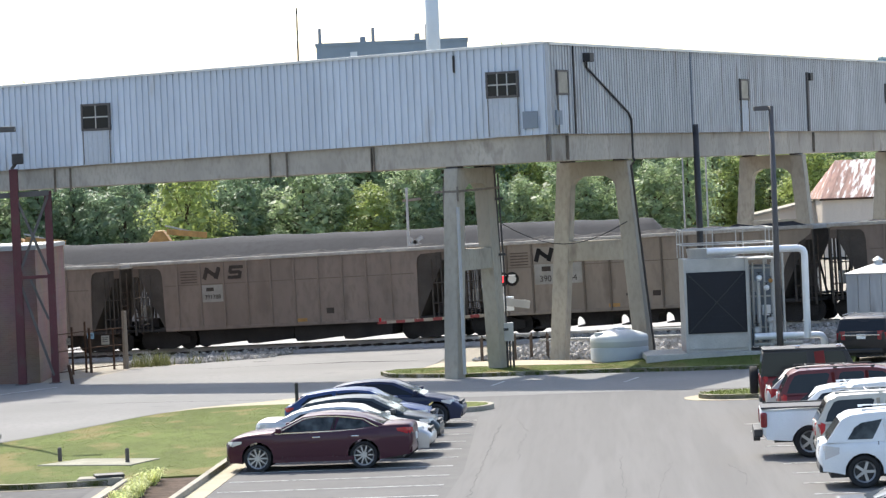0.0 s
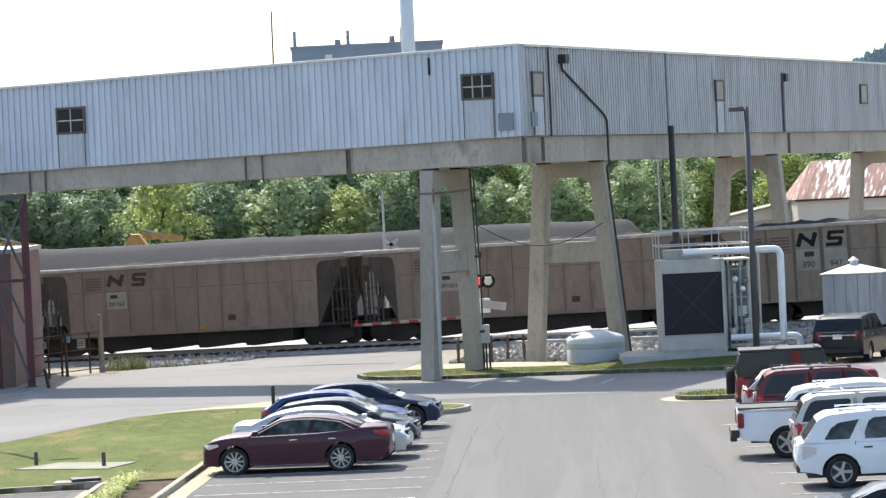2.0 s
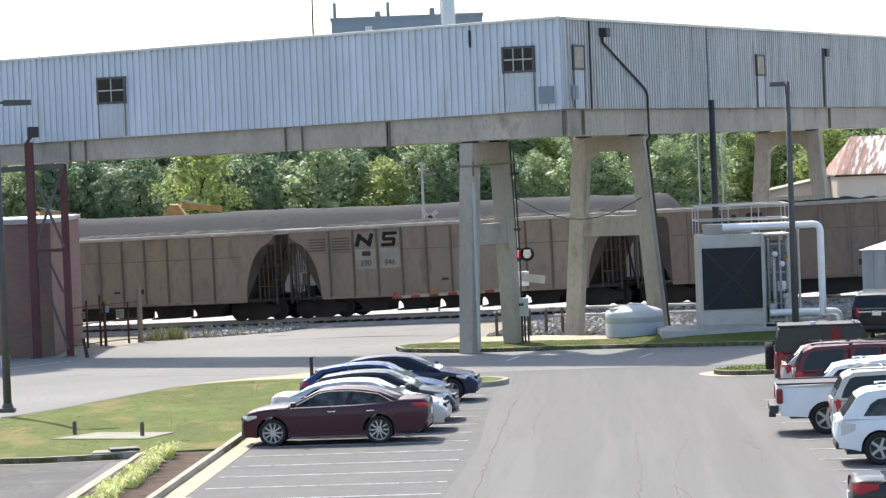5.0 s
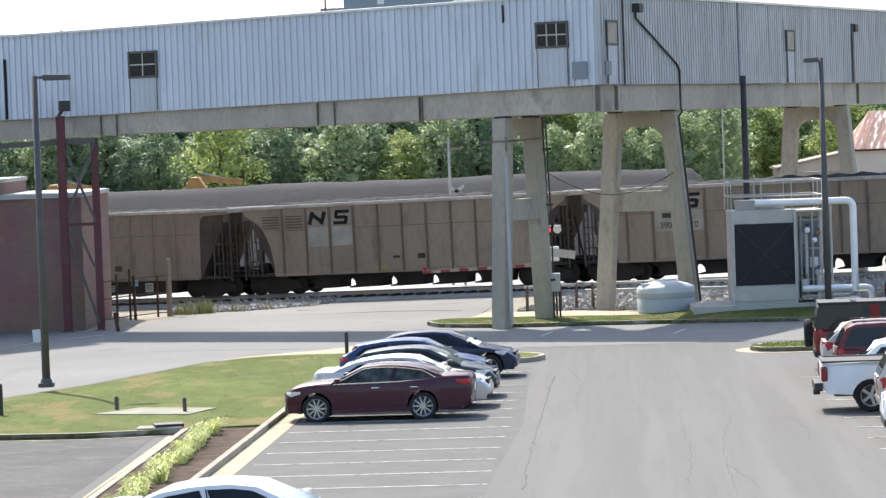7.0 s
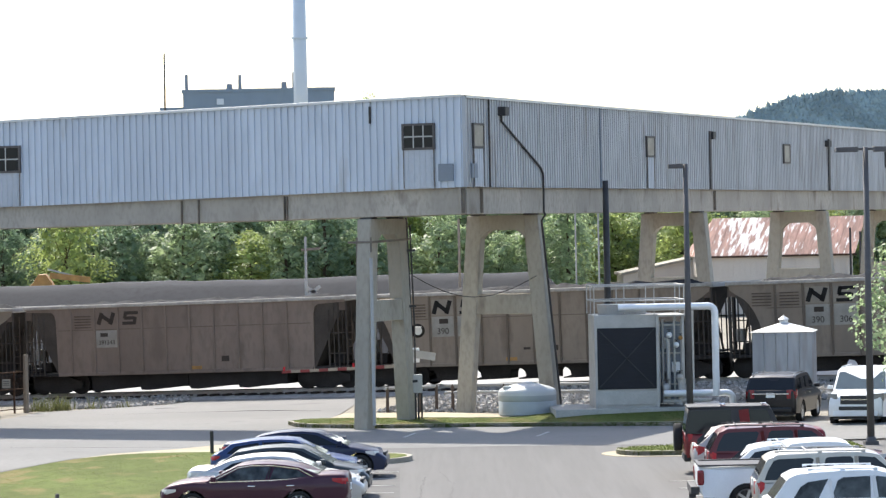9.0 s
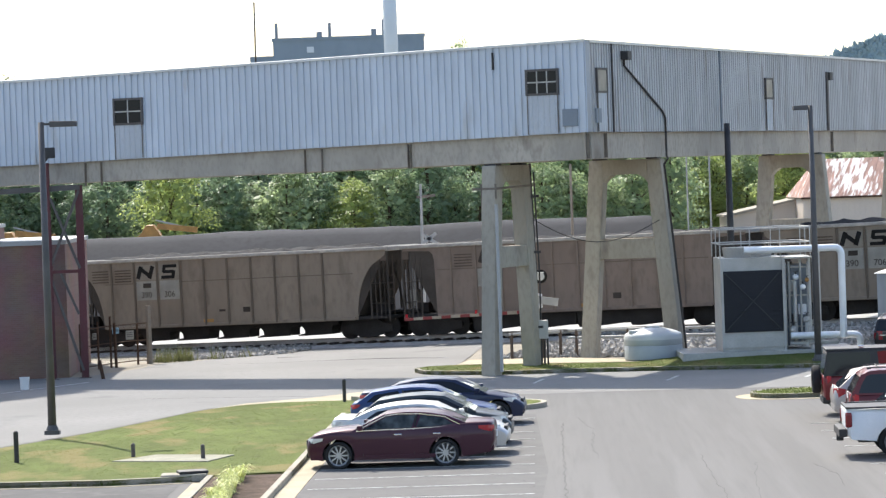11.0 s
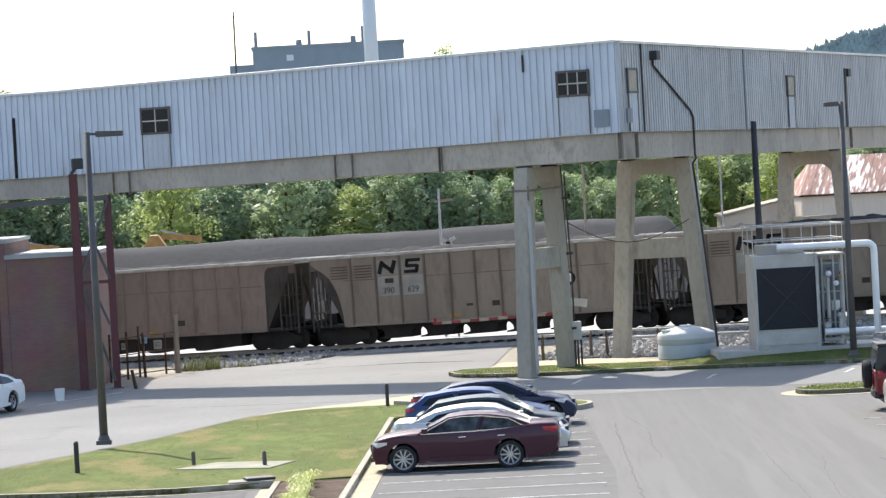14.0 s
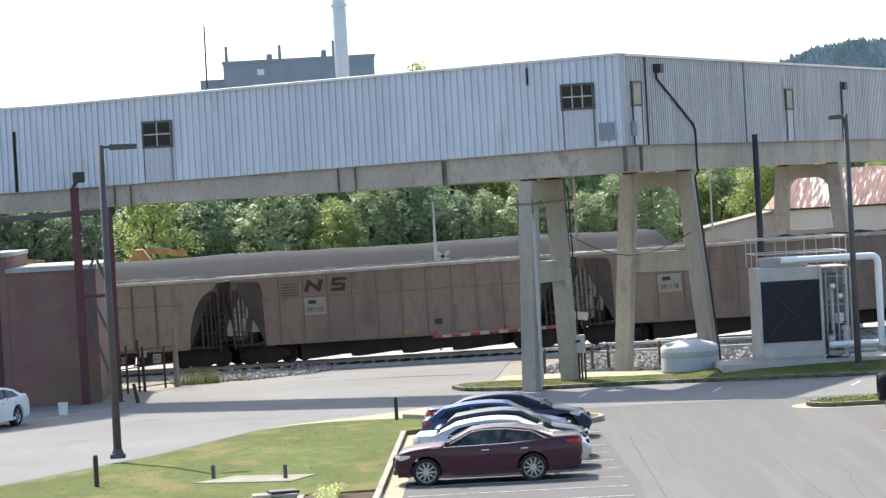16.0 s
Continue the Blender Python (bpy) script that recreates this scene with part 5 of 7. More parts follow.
def car_flank(spec, bm, s):
    """The pressed side sheet with a shoulder crease, from one bumper to the other."""
    L, W, z0, r = spec["L"], spec["W"], spec["sill"], spec["r"] + 0.06
    axles = [-spec["wb"] / 2 + spec["sh"], spec["wb"] / 2 + spec["sh"]]
    top = softline(spec["top"], 3)
    i0 = min(range(len(top)), key=lambda i: top[i][0])
    i1 = max(range(len(top)), key=lambda i: top[i][0])
    line = top[i0:i1 + 1]
    xs = {-L / 2 + 0.08, L / 2 - 0.08}
    xs.update(-L / 2 + 0.1 + (L - 0.2) * i / 40 for i in range(41))
    for a in axles:
        xs.update(a - r * math.cos(math.pi * i / 16) for i in range(17))
        xs.update((a - r - 0.004, a + r + 0.004))
    zt = max(z for _, z in top)
    cols = []
    for x in sorted(xs):
        hi = level(line, x / (1 - 0.03))
        hi -= 0.075 * min(1, 2 * max(0.0, (hi - 0.45) / (zt - 0.45)))
        lo = z0 + 0.02
        for a in axles:
            if abs(x - a) <= r + 1e-6:
                lo = max(lo, 0.34 + math.sqrt(max(0.0, r * r - (x - a) ** 2)))
        back = (axles[0] - r - x) / max(0.05, axles[0] - r + L / 2)
        if back > 0:
            lo += max(0.0, spec.get("rear_low", z0 + 0.04) - z0 - 0.04) * back
        lo = min(lo, hi - 0.02)
        taper = 1 - spec.get("taper", 0.13) * max(0.0, (abs(x) / (L / 2) - 0.55) / 0.45) ** 2
        col = []
        for k in (0.0, 0.12, 0.3, 0.5, 0.66, 0.72, 0.86, 1.0):
            z = lo + (hi - lo) * k
            u = (z - z0) / (zt - z0)
            g = 0.985 + 0.02 * math.sin(math.pi * min(1.0, max(0.0, u / 0.72)) * 0.8) - 0.055 * max(0.0, u - 0.72) / 0.28
            col.append(bm.verts.new((x, s * (W / 2 * taper * g + 0.006), z)))
        cols.append(col)
    for a, b in zip(cols, cols[1:]):
        for k in range(7):
            f = (a[k], b[k], b[k + 1], a[k + 1])
            bm.faces.new(f if s < 0 else f[::-1])


def house_y(spec, z):
    zb, zr = spec["house"][0][1], max(p[1] for p in spec["house"])
    k = (z - zb) / max(0.01, zr - zb)
    return spec["W"] / 2 * (0.93 - (0.93 - spec.get("tumble", 0.74)) * k)


def car_house(spec, bm):
    hp = spec["house"]
    pts = [hp[0], *softline(hp[1:-1], 4), hp[-1]]
    rings = []
    for f, dz in ((-1, 0.0), (-0.92, 0.015), (0, 0.03), (0.92, 0.015), (1, 0.0)):
        zr = max(p[1] for p in pts)
        rings.append([bm.verts.new((x, f * house_y(spec, z), z + (dz if z > zr - 0.12 else 0.0))) for x, z in pts])
    n = len(pts)
    for a, b in zip(rings, rings[1:]):
        for i in range(n - 1):
            bm.faces.new((a[i], a[i + 1], b[i + 1], b[i]))
    bm.faces.new(rings[0][::-1])
    bm.faces.new(rings[-1])
    bmesh.ops.recalc_face_normals(bm, faces=bm.faces[:])


def end_x(spec, z, front):
    """How far the body's outline reaches at a height, at the front or the rear."""
    pts = [p for p in softline(spec["top"], 6) if (p[0] > 0) == front and abs(p[0]) > spec["L"] * 0.3]
    return min(pts, key=lambda p: abs(p[1] - z) - 0.05 * abs(p[0]))[0]


def wrap_lamp(spec, bm, front, s, z, h, length):
    """A lamp lens that wraps from the end face round the corner onto the flank."""
    e = 1 if front else -1
    W, L = spec["W"], spec["L"]
    xe = end_x(spec, z, front)
    path = []
    for x, k in ((xe, 0.6), (xe, 0.7), (xe - e * 0.02, 0.78), (xe - e * 0.07, 0.86)):
        path.append((x + e * 0.012, s * W / 2 * k, 1.0))
    n = 4
    for i in range(n + 1):
        x = xe - e * (0.12 + (length - 0.12) * i / n)
        taper = 1 - spec.get("taper", 0.13) * max(0.0, (abs(x) / (L / 2) - 0.55) / 0.45) ** 2
        path.append((x, s * (W / 2 * taper + 0.016), 1.0 - 0.55 * i / n))
    rows = []
    for i, (x, y, k) in enumerate(path):
        lift = 0.035 * max(0, i - 3) / n
        rows.append([bm.verts.new((x - e * 0.012 * (j == 2), y, z + lift + h * k * (j / 2 - 0.5))) for j in range(3)])
    for a, b in zip(rows, rows[1:]):
        for j in range(2):
            bm.faces.new((a[j], b[j], b[j + 1], a[j + 1]))
    for f in bm.faces:
        f.smooth = True
    bmesh.ops.recalc_face_normals(bm, faces=bm.faces[:])
    if (sum((f.normal.x for f in bm.faces)) * e) < 0:
        bmesh.ops.reverse_faces(bm, faces=bm.faces[:])


def reshape(spec, kx=1.0, kz=1.0, **more):
    """The same car drawn longer or lower."""
    d = dict(spec)
    for key in ("top", "house", "bright"):
        if d.get(key):
            d[key] = [(x * kx, z * kz if z > 0.6 else z) for x, z in d[key]]
    d["win"] = [[(x * kx, z * kz) for x, z in poly] for poly in d["win"]]
    d["L"], d["wb"], d["sh"], d["belt"] = d["L"] * kx, d["wb"] * kx, d["sh"] * kx, d["belt"] * kz
    d["lampz"] = tuple(z * kz for z in d["lampz"])
    d["handles"], d["seams"] = [x * kx for x in d["handles"]], [x * kx for x in d["seams"]]
    if d.get("rack"):
        d["rack"] = tuple(x * kx for x in d["rack"])
    d.update(more)
    return d


def soft(ob, angle=38):
    for p in ob.data.polygons:
        p.use_smooth = True
    ob.data.set_sharp_from_angle(angle=radians(angle))
    return ob


WHEEL = {}


def wheel_meshes(r, style):
    key = (r, style)
    if key not in WHEEL:
        bm = bmn()
        f = 0.74 if style > 6 else 0.66
        prof = [(r * f * 0.97, 0.0), (r * f * 1.03, -0.09), (r * 0.93, -0.115), (r, -0.08), (r, 0.08), (r * 0.93, 0.115), (r * f * 1.03, 0.09), (r * f * 0.97, 0.0)]
        n = 28
        rings = [[bm.verts.new((a * math.cos(2 * math.pi * i / n), y, a * math.sin(2 * math.pi * i / n))) for a, y in prof] for i in range(n)]
        for i in range(n):
            a, b = rings[i], rings[(i + 1) % n]
            for k in range(len(prof) - 1):
                bm.faces.new((a[k], a[k + 1], b[k + 1], b[k]))
        bmesh.ops.recalc_face_normals(bm, faces=bm.faces[:])
        tyre = mesh_of(bm, M["rubber"], "tyre", True)
        bm = bmn()
        tube(bm, (0, 0.03, 0), (0, -0.02, 0), r * f * 0.97, r * f * 0.97, 24)
        disc = mesh_of(bm, M["trim"], "disc")
        bm = bmn()
        n = 28
        for i in range(n):
            c = [(math.cos(2 * math.pi * k / n), math.sin(2 * math.pi * k / n)) for k in (i, i + 1)]
            q = [bm.verts.new((c[j][0] * rr, y, c[j][1] * rr)) for j, rr, y in ((0, r * f * 0.88, -0.055), (1, r * f * 0.88, -0.055), (1, r * f * 1.02, -0.092), (0, r * f * 1.02, -0.092))]
            bm.faces.new(q)
        tube(bm, (0, -0.03, 0), (0, -0.085, 0), r * 0.17, r * 0.13, 12)
        k = style
        for i in range(k):
            a = 2 * math.pi * i / k
            beam(bm, (math.cos(a) * r * 0.1, -0.06, math.sin(a) * r * 0.1), (math.cos(a) * r * f * 0.94, -0.066, math.sin(a) * r * f * 0.94), 0.03, r * (0.1 if k > 6 else 0.17))
        rim = mesh_of(bm, M["alloy"], "rim")
        WHEEL[key] = (tyre, disc, rim)
    return WHEEL[key]


def put(name, me, parent, m=None, lab=""):
    ob = new(name, me)
    ob.parent = parent
    if m is not None:
        ob.matrix_basis = m
    return tagged(ob, lab)


def car(spec, body, label, at, rz, category="car", name="parked_car"):
    t = thing(name, label, category, group="parked vehicles")
    W, L = spec["W"], spec["L"]

    def prt(nm, bm, m, parent=t, lab="", **k):
        return put(nm, mesh_of(bm, m, nm, **k), parent, None, lab)

    bm = bmn()
    car_body(spec, bm)
    soft(prt("body", bm, body))
    for s in (-1, 1):
        bm = bmn()
        car_flank(spec, bm, s)
        soft(prt("side_panel", bm, body), 50)
    bm = bmn()
    car_house(spec, bm)
    soft(prt("roof", bm, spec.get("roof_mat", body)))
    # underbody and arch liners
    bm = bmn()
    box(bm, (0, 0, 0.36), (L - 0.5, W * 0.78, 0.26))
    prt("underbody", bm, M["trim"], t, "black underbody")
    # glass
    hs = spec["house"]
    nb = spec.get("rear_seg", 1)
    fb = len(hs) - 2

    def slanted(i, j, inset, up=0.012):
        bm = bmn()
        (xa, za), (xb, zb) = hs[i], hs[j]
        v = []
        for (k, s) in ((inset, -1), (inset, 1), (1 - inset, 1), (1 - inset, -1)):
            x, z = xa + (xb - xa) * k, za + (zb - za) * k
            d = Vector((-(zb - za), (xb - xa))).normalized()
            if d.y < 0:
                d = -d
            v.append(bm.verts.new((x + d.x * up, s * (house_y(spec, z) - 0.07), z + d.y * up)))
        bm.faces.new(v)
        bmesh.ops.recalc_face_normals(bm, faces=bm.faces[:])
        return bm

    prt("rear_window", slanted(0, nb, 0.09), M["glass"], t, "dark tinted rear glass")
    prt("windscreen", slanted(fb, fb + 1, 0.06), M["windscreen"], t, "sky-reflecting windscreen")
    for s in (-1, 1):
        for poly in spec["win"]:
            bm = bmn()
            v = [bm.verts.new((x, s * (house_y(spec, z) + 0.008), z)) for x, z in poly]
            bm.faces.new(v if s > 0 else v[::-1])
            prt("side_window", bm, spec.get("side_glass", M["glass"]), t, "tinted side glass")
        for a, b in zip(spec["win"], spec["win"][1:]):
            bm = bmn()
            xa, xb = max(p[0] for p in a), min(p[0] for p in b)
            zl, zh = max(a[0][1], b[0][1]), max(p[1] for p in a)
            beam(bm, ((xa + xb) / 2 + 0.03, s * (house_y(spec, zl) + 0.006), zl), ((xa + xb) / 2 - 0.03, s * (house_y(spec, zh) + 0.006), zh), 0.006, abs(xb - xa) + 0.1)
            prt("pillar", bm, spec.get("pillar_mat", M["trim"]), t, "door pillar between the side windows")
        if spec.get("bright"):
            bm = bmn()
            for poly in (spec["bright"],):
                for a, b in zip(poly, poly[1:]):
                    beam(bm, (a[0], s * (house_y(spec, a[1]) + 0.012), a[1]), (b[0], s * (house_y(spec, b[1]) + 0.012), b[1]), 0.012, 0.028)
            prt("window_trim", bm, M["chrome"], t, "bright chrome window trim")
        for hx in spec["handles"]:
            bm = bmn()
            box(bm, (hx, s * (W / 2 * 0.985), spec["belt"] - 0.13), (0.19, 0.04, 0.035))
            prt("door_handle", bm, spec.get("handle_mat", M["chrome"]), t, "bright door handle", bevel=0.01)
        for dx in spec["seams"]:
            bm = bmn()
            beam(bm, (dx, s * W / 2 * 0.999, spec["sill"] + 0.1), (dx - 0.02, s * W / 2 * 0.965, spec["belt"] + 0.0), 0.014, 0.014)
            prt("door_seam", bm, M["trim"], t, "dark door gap")
        bm = bmn()
        mx, mz = hs[-1][0] - 0.28, spec["belt"] + 0.06
        box(bm, (mx, s * (W / 2 + 0.07), mz), (0.14, 0.2, 0.13))
        prt("wing_mirror", bm, spec.get("mirror_mat", body), t, "", bevel=0.035)
        # lamps
        zf, zr2 = spec["lampz"]
        bm = bmn()
        wrap_lamp(spec, bm, True, s, zf, spec.get("hl_h", 0.13), spec.get("hl_l", 0.5))
        prt("headlight", bm, spec.get("hl_mat", M["lampglass"]), t, "clear headlight")
        bm = bmn()
        wrap_lamp(spec, bm, False, s, zr2, spec.get("tl_h", 0.15), spec.get("tl_l", 0.36))
        prt("tail_light", bm, spec.get("tl_mat", M["tail"]), t, spec.get("tl_lab", "red tail light"))
        bm = bmn()
        box(bm, (0, s * (W / 2 - 0.01), spec["sill"] + 0.07), (spec["wb"] - 2 * spec["r"] - 0.2, 0.04, 0.09))
        prt("side_skirt", bm, spec.get("skirt", body), t)
    # grille, bumpers, plate
    bm = bmn()
    gx = end_x(spec, spec["lampz"][0] - 0.08, True)
    gh = spec.get("grille_h", 0.19)
    box(bm, (gx + 0.0, 0, spec["lampz"][0] - 0.08), (0.09, W * 0.5, gh))
    prt("grille", bm, M["trim"], t, "black grille", bevel=0.02)
    bm = bmn()
    box(bm, (gx + 0.0, 0, spec["lampz"][0] - 0.36), (0.1, W * 0.56, 0.13))
    prt("air_intake", bm, M["trim"], t, "black lower air intake", bevel=0.03)
    bm = bmn()
    box(bm, (gx + 0.035, 0, spec["lampz"][0] - 0.07), (0.04, W * 0.47, 0.035))
    prt("grille_bar", bm, M["chrome"], t, "chrome grille bar")
    for e, m in ((-1, spec.get("bump", body)), (1, spec.get("bump", body))):
        bm = bmn()
        box(bm, (e * (L / 2 - 0.11), 0, 0.44), (0.2, W * 0.78, 0.2))
        prt("bumper", bm, m, t, "", bevel=0.06)
    bm = bmn()
    box(bm, (end_x(spec, spec.get("plate", 0.72), False) - 0.012, 0, spec.get("plate", 0.72)), (0.03, 0.31, 0.16))
    prt("number_plate", bm, M["white"], t, "white number plate")
    for x in (-spec["wb"] / 2 + spec["sh"], spec["wb"] / 2 + spec["sh"]):
        for s in (-1, 1):
            ty, di, ri = wheel_meshes(spec["r"], spec.get("spokes", 5))
            m = pose(x, s * (W / 2 - 0.13), spec["r"], 0, 0, 0 if s < 0 else 180)
            w = put("wheel", ty, t, m, "black tyre")
            put("brake_disc", di, w)
            put("rim", ri, w, None, "silver alloy rim")
    if spec.get("rack"):
        for s in (-1, 1):
            bm = bmn()
            zr = max(p[1] for p in hs)
            x0, x1 = spec["rack"]
            y = s * (house_y(spec, zr) - 0.06)
            tube(bm, (x0, y, zr + 0.04), (x1, y, zr + 0.04), 0.015, n=8)
            for x in (x0, (x0 + x1) / 2, x1):
                box(bm, (x, y, zr + 0.028), (0.1, 0.035, 0.05))
            prt("roof_rail", bm, spec.get("rack_mat", M["trim"]), t, "raised roof rail")
        for x in spec.get("bars", ()):
            bm = bmn()
            tube(bm, (x, -house_y(spec, zr) + 0.06, zr + 0.05), (x, house_y(spec, zr) - 0.06, zr + 0.05), 0.016, n=8)
            prt("roof_bar", bm, spec.get("rack_mat", M["trim"]), t, "cross bar of the roof rack")
    t.matrix_basis = Matrix.Translation(at) @ Matrix.Rotation(radians(rz), 4, "Z")
    return t


M["tail_dark"] = mat("dark_red_lens", (0.20, 0.012, 0.018), 0.2, 0.0, var=0.1, bump=0)
# opaque glass; its mottle stands for light patches and dark seats seen through
M["cabin"] = mat("cabin_mottle_glass", (0.07, 0.08, 0.083), 0.06, 0.0, var=0.9, scale=1.9, fine=2.5, bump=0, spec=0.3)
M["windscreen"] = mat("windscreen_glass", (0.10, 0.13, 0.14), 0.05, 0.0, var=0.1, bump=0, spec=0.8)
SEDAN = dict(L=4.81, W=1.85, wb=2.74, sh=0.215, r=0.34, sill=0.22, belt=0.95, spokes=10,
             top=[(-2.3, 0.36), (-2.42, 0.62), (-2.38, 1.0), (-2.24, 1.06), (-1.7, 1.07), (-0.6, 1.0), (0.9, 0.97), (1.35, 0.97), (1.9, 0.92), (2.24, 0.83), (2.38, 0.68), (2.41, 0.5), (2.38, 0.34)],
             house=[(-1.95, 0.98), (-1.2, 1.31), (-0.7, 1.40), (-0.1, 1.43), (0.4, 1.38), (1.3, 0.90)],
             win=[[(-1.42, 1.03), (-1.12, 1.24), (-0.55, 1.34), (-0.42, 1.0)], [(-0.30, 1.0), (-0.42, 1.345), (0.0, 1.355), (0.34, 1.31), (0.98, 0.97)]],
             bright=[(-1.58, 1.02), (-1.15, 1.28), (-0.5, 1.375), (0.05, 1.385), (0.38, 1.34), (1.12, 0.95), (-0.4, 0.975), (-1.58, 1.02)],
             handles=(-0.95, 0.05), seams=(-1.25, -0.36, 0.95), hl_l=0.36, lampz=(0.70, 0.90), tl_h=0.15, side_glass=M["cabin"])
SEDAN2 = dict(SEDAN, L=4.7, wb=2.72, spokes=5, bright=None,
              top=[(-2.34, 0.42), (-2.35, 0.72), (-2.28, 1.0), (-2.1, 1.05), (-1.7, 1.04), (-0.6, 0.98), (0.9, 0.95), (1.4, 0.9), (2.0, 0.76), (2.28, 0.6), (2.34, 0.48), (2.28, 0.34)])
HATCH = dict(SEDAN, L=4.55, W=1.8, wb=2.65, spokes=5, bright=None, belt=0.95,
             top=[(-2.2, 0.42), (-2.26, 0.7), (-2.2, 0.98), (-1.9, 1.03), (-1.2, 1.02), (-0.5, 0.99), (0.9, 0.96), (1.4, 0.9), (1.95, 0.78), (2.2, 0.62), (2.27, 0.46), (2.2, 0.34)],
             house=[(-2.1, 1.0), (-1.6, 1.36), (-0.9, 1.46), (-0.2, 1.49), (0.35, 1.44), (1.25, 0.94)],
             win=[[(-1.75, 1.06), (-1.5, 1.28), (-0.8, 1.39), (-0.6, 1.03)], [(-0.5, 1.02), (-0.68, 1.39), (-0.1, 1.42), (0.28, 1.37), (0.98, 1.0)]])
SUV = dict(L=4.75, W=1.87, wb=2.8, sh=0.05, r=0.36, sill=0.3, belt=1.12, spokes=5, tumble=0.82, taper=0.09,
           top=[(-2.34, 0.5), (-2.37, 0.8), (-2.36, 1.12), (-2.2, 1.16), (-1.0, 1.16), (0.85, 1.13), (1.35, 1.1), (2.05, 1.0), (2.28, 0.88), (2.36, 0.65), (2.32, 0.42)],
           house=[(-2.34, 1.12), (-2.06, 1.58), (-1.8, 1.66), (-0.4, 1.70), (0.2, 1.68), (0.42, 1.64), (1.12, 1.1)], rear_seg=1,
           win=[[(-2.12, 1.18), (-1.94, 1.54), (-1.2, 1.57), (-1.2, 1.18)], [(-1.1, 1.18), (-1.1, 1.57), (-0.35, 1.59), (-0.35, 1.18)], [(-0.25, 1.18), (-0.25, 1.59), (0.32, 1.57), (0.9, 1.16)]],
           bright=None, handles=(-0.95, -0.05), seams=(-1.15, -0.3, 0.85), lampz=(0.88, 1.02), tl_in=0.1, tl_h=0.3, tl_l=0.22, hl_h=0.2, rack=(-1.9, 0.1), plate=0.95)
CROSS = dict(SUV, L=4.6, W=1.84, wb=2.72, belt=1.02, r=0.35,
             top=[(-2.26, 0.45), (-2.3, 0.75), (-2.26, 1.02), (-2.1, 1.06), (-1.0, 1.05), (0.85, 1.01), (1.35, 0.97), (1.98, 0.84), (2.22, 0.68), (2.29, 0.5), (2.24, 0.36)],
             house=[(-2.2, 1.03), (-1.7, 1.5), (-1.3, 1.58), (-0.4, 1.62), (0.1, 1.6), (0.35, 1.55), (1.2, 0.99)], rack=(-1.15, 0.1), tl_in=0.14, tl_h=0.26, tl_l=0.3, hl_h=0.16, lampz=(0.75, 0.93),
             win=[[(-1.9, 1.09), (-1.62, 1.42), (-1.05, 1.5), (-1.0, 1.08)], [(-0.92, 1.08), (-0.96, 1.5), (-0.3, 1.53), (-0.26, 1.07)], [(-0.17, 1.07), (-0.2, 1.53), (0.25, 1.5), (0.95, 1.05)]])
BIG = dict(SUV, L=5.15, W=2.0, wb=2.95, r=0.39, belt=1.2, tumble=0.84,
           top=[(-2.54, 0.5), (-2.57, 0.85), (-2.55, 1.2), (-2.4, 1.24), (-1.0, 1.22), (1.0, 1.2), (1.5, 1.17), (2.25, 1.1), (2.5, 1.0), (2.57, 0.7), (2.52, 0.45)],
           house=[(-2.52, 1.2), (-2.3, 1.74), (-2.05, 1.84), (-0.4, 1.88), (0.3, 1.86), (0.6, 1.8), (1.28, 1.17)],
           win=[[(-2.32, 1.28), (-2.16, 1.7), (-1.3, 1.74), (-1.3, 1.27)], [(-1.2, 1.27), (-1.2, 1.74), (-0.35, 1.76), (-0.35, 1.27)], [(-0.25, 1.27), (-0.25, 1.76), (0.5, 1.73), (1.05, 1.25)]],
           lampz=(0.98, 1.12), seams=(-1.25, -0.3, 0.95), handles=(-1.05, -0.05))
JEEP = dict(SUV, L=4.0, W=1.8, wb=2.6, r=0.4, sill=0.45, belt=1.12, tumble=0.88, taper=0.04, rack=None,
            top=[(-1.96, 0.55), (-1.98, 1.1), (-1.9, 1.14), (-1.0, 1.14), (0.6, 1.16), (0.75, 1.22), (1.7, 1.2), (1.9, 1.16), (1.96, 1.0), (1.98, 0.5)],
            house=[(-1.95, 1.12), (-1.86, 1.76), (-1.78, 1.8), (-0.4, 1.82), (0.35, 1.81), (0.45, 1.79), (0.78, 1.12)],
            win=[[(-1.92, 1.15), (-1.83, 1.76), (-0.66, 1.77), (-0.66, 1.15)], [(-0.16, 1.16), (-0.16, 1.77), (0.34, 1.76), (0.58, 1.18)]],
            handles=(-0.85, 0.0), seams=(-0.97, -0.26, 0.6), tl_h=0.22)

low = lambda z: 0.93 + (z - 0.95) * 0.87 if z > 0.9 else z
for key in ("house", "bright"):
    SEDAN[key] = [(x, low(z)) for x, z in SEDAN[key]]
SEDAN["win"] = [[(x, low(z)) for x, z in q] for q in SEDAN["win"]]
for d in (SEDAN2, HATCH):
    d["house"] = [(x, low(z)) for x, z in (SEDAN if d is SEDAN2 else HATCH)["house"]] if d is HATCH else SEDAN["house"]
    d["win"] = [[(x, low(z)) for x, z in q] for q in d["win"]] if d is HATCH else SEDAN["win"]
    d["tl_h"], d["tl_l"], d["side_glass"] = 0.12, 0.26, M["glass"]
SEDAN["rear_low"], SEDAN2["rear_low"] = 0.36, 0.34
SEDAN = reshape(SEDAN, 0.955)
SHORT = reshape(HATCH, 0.9, 0.97)
COMPACT = reshape(CROSS, 1.0, 0.92)
ESTATE = reshape(SUV, 1.0, 0.91)
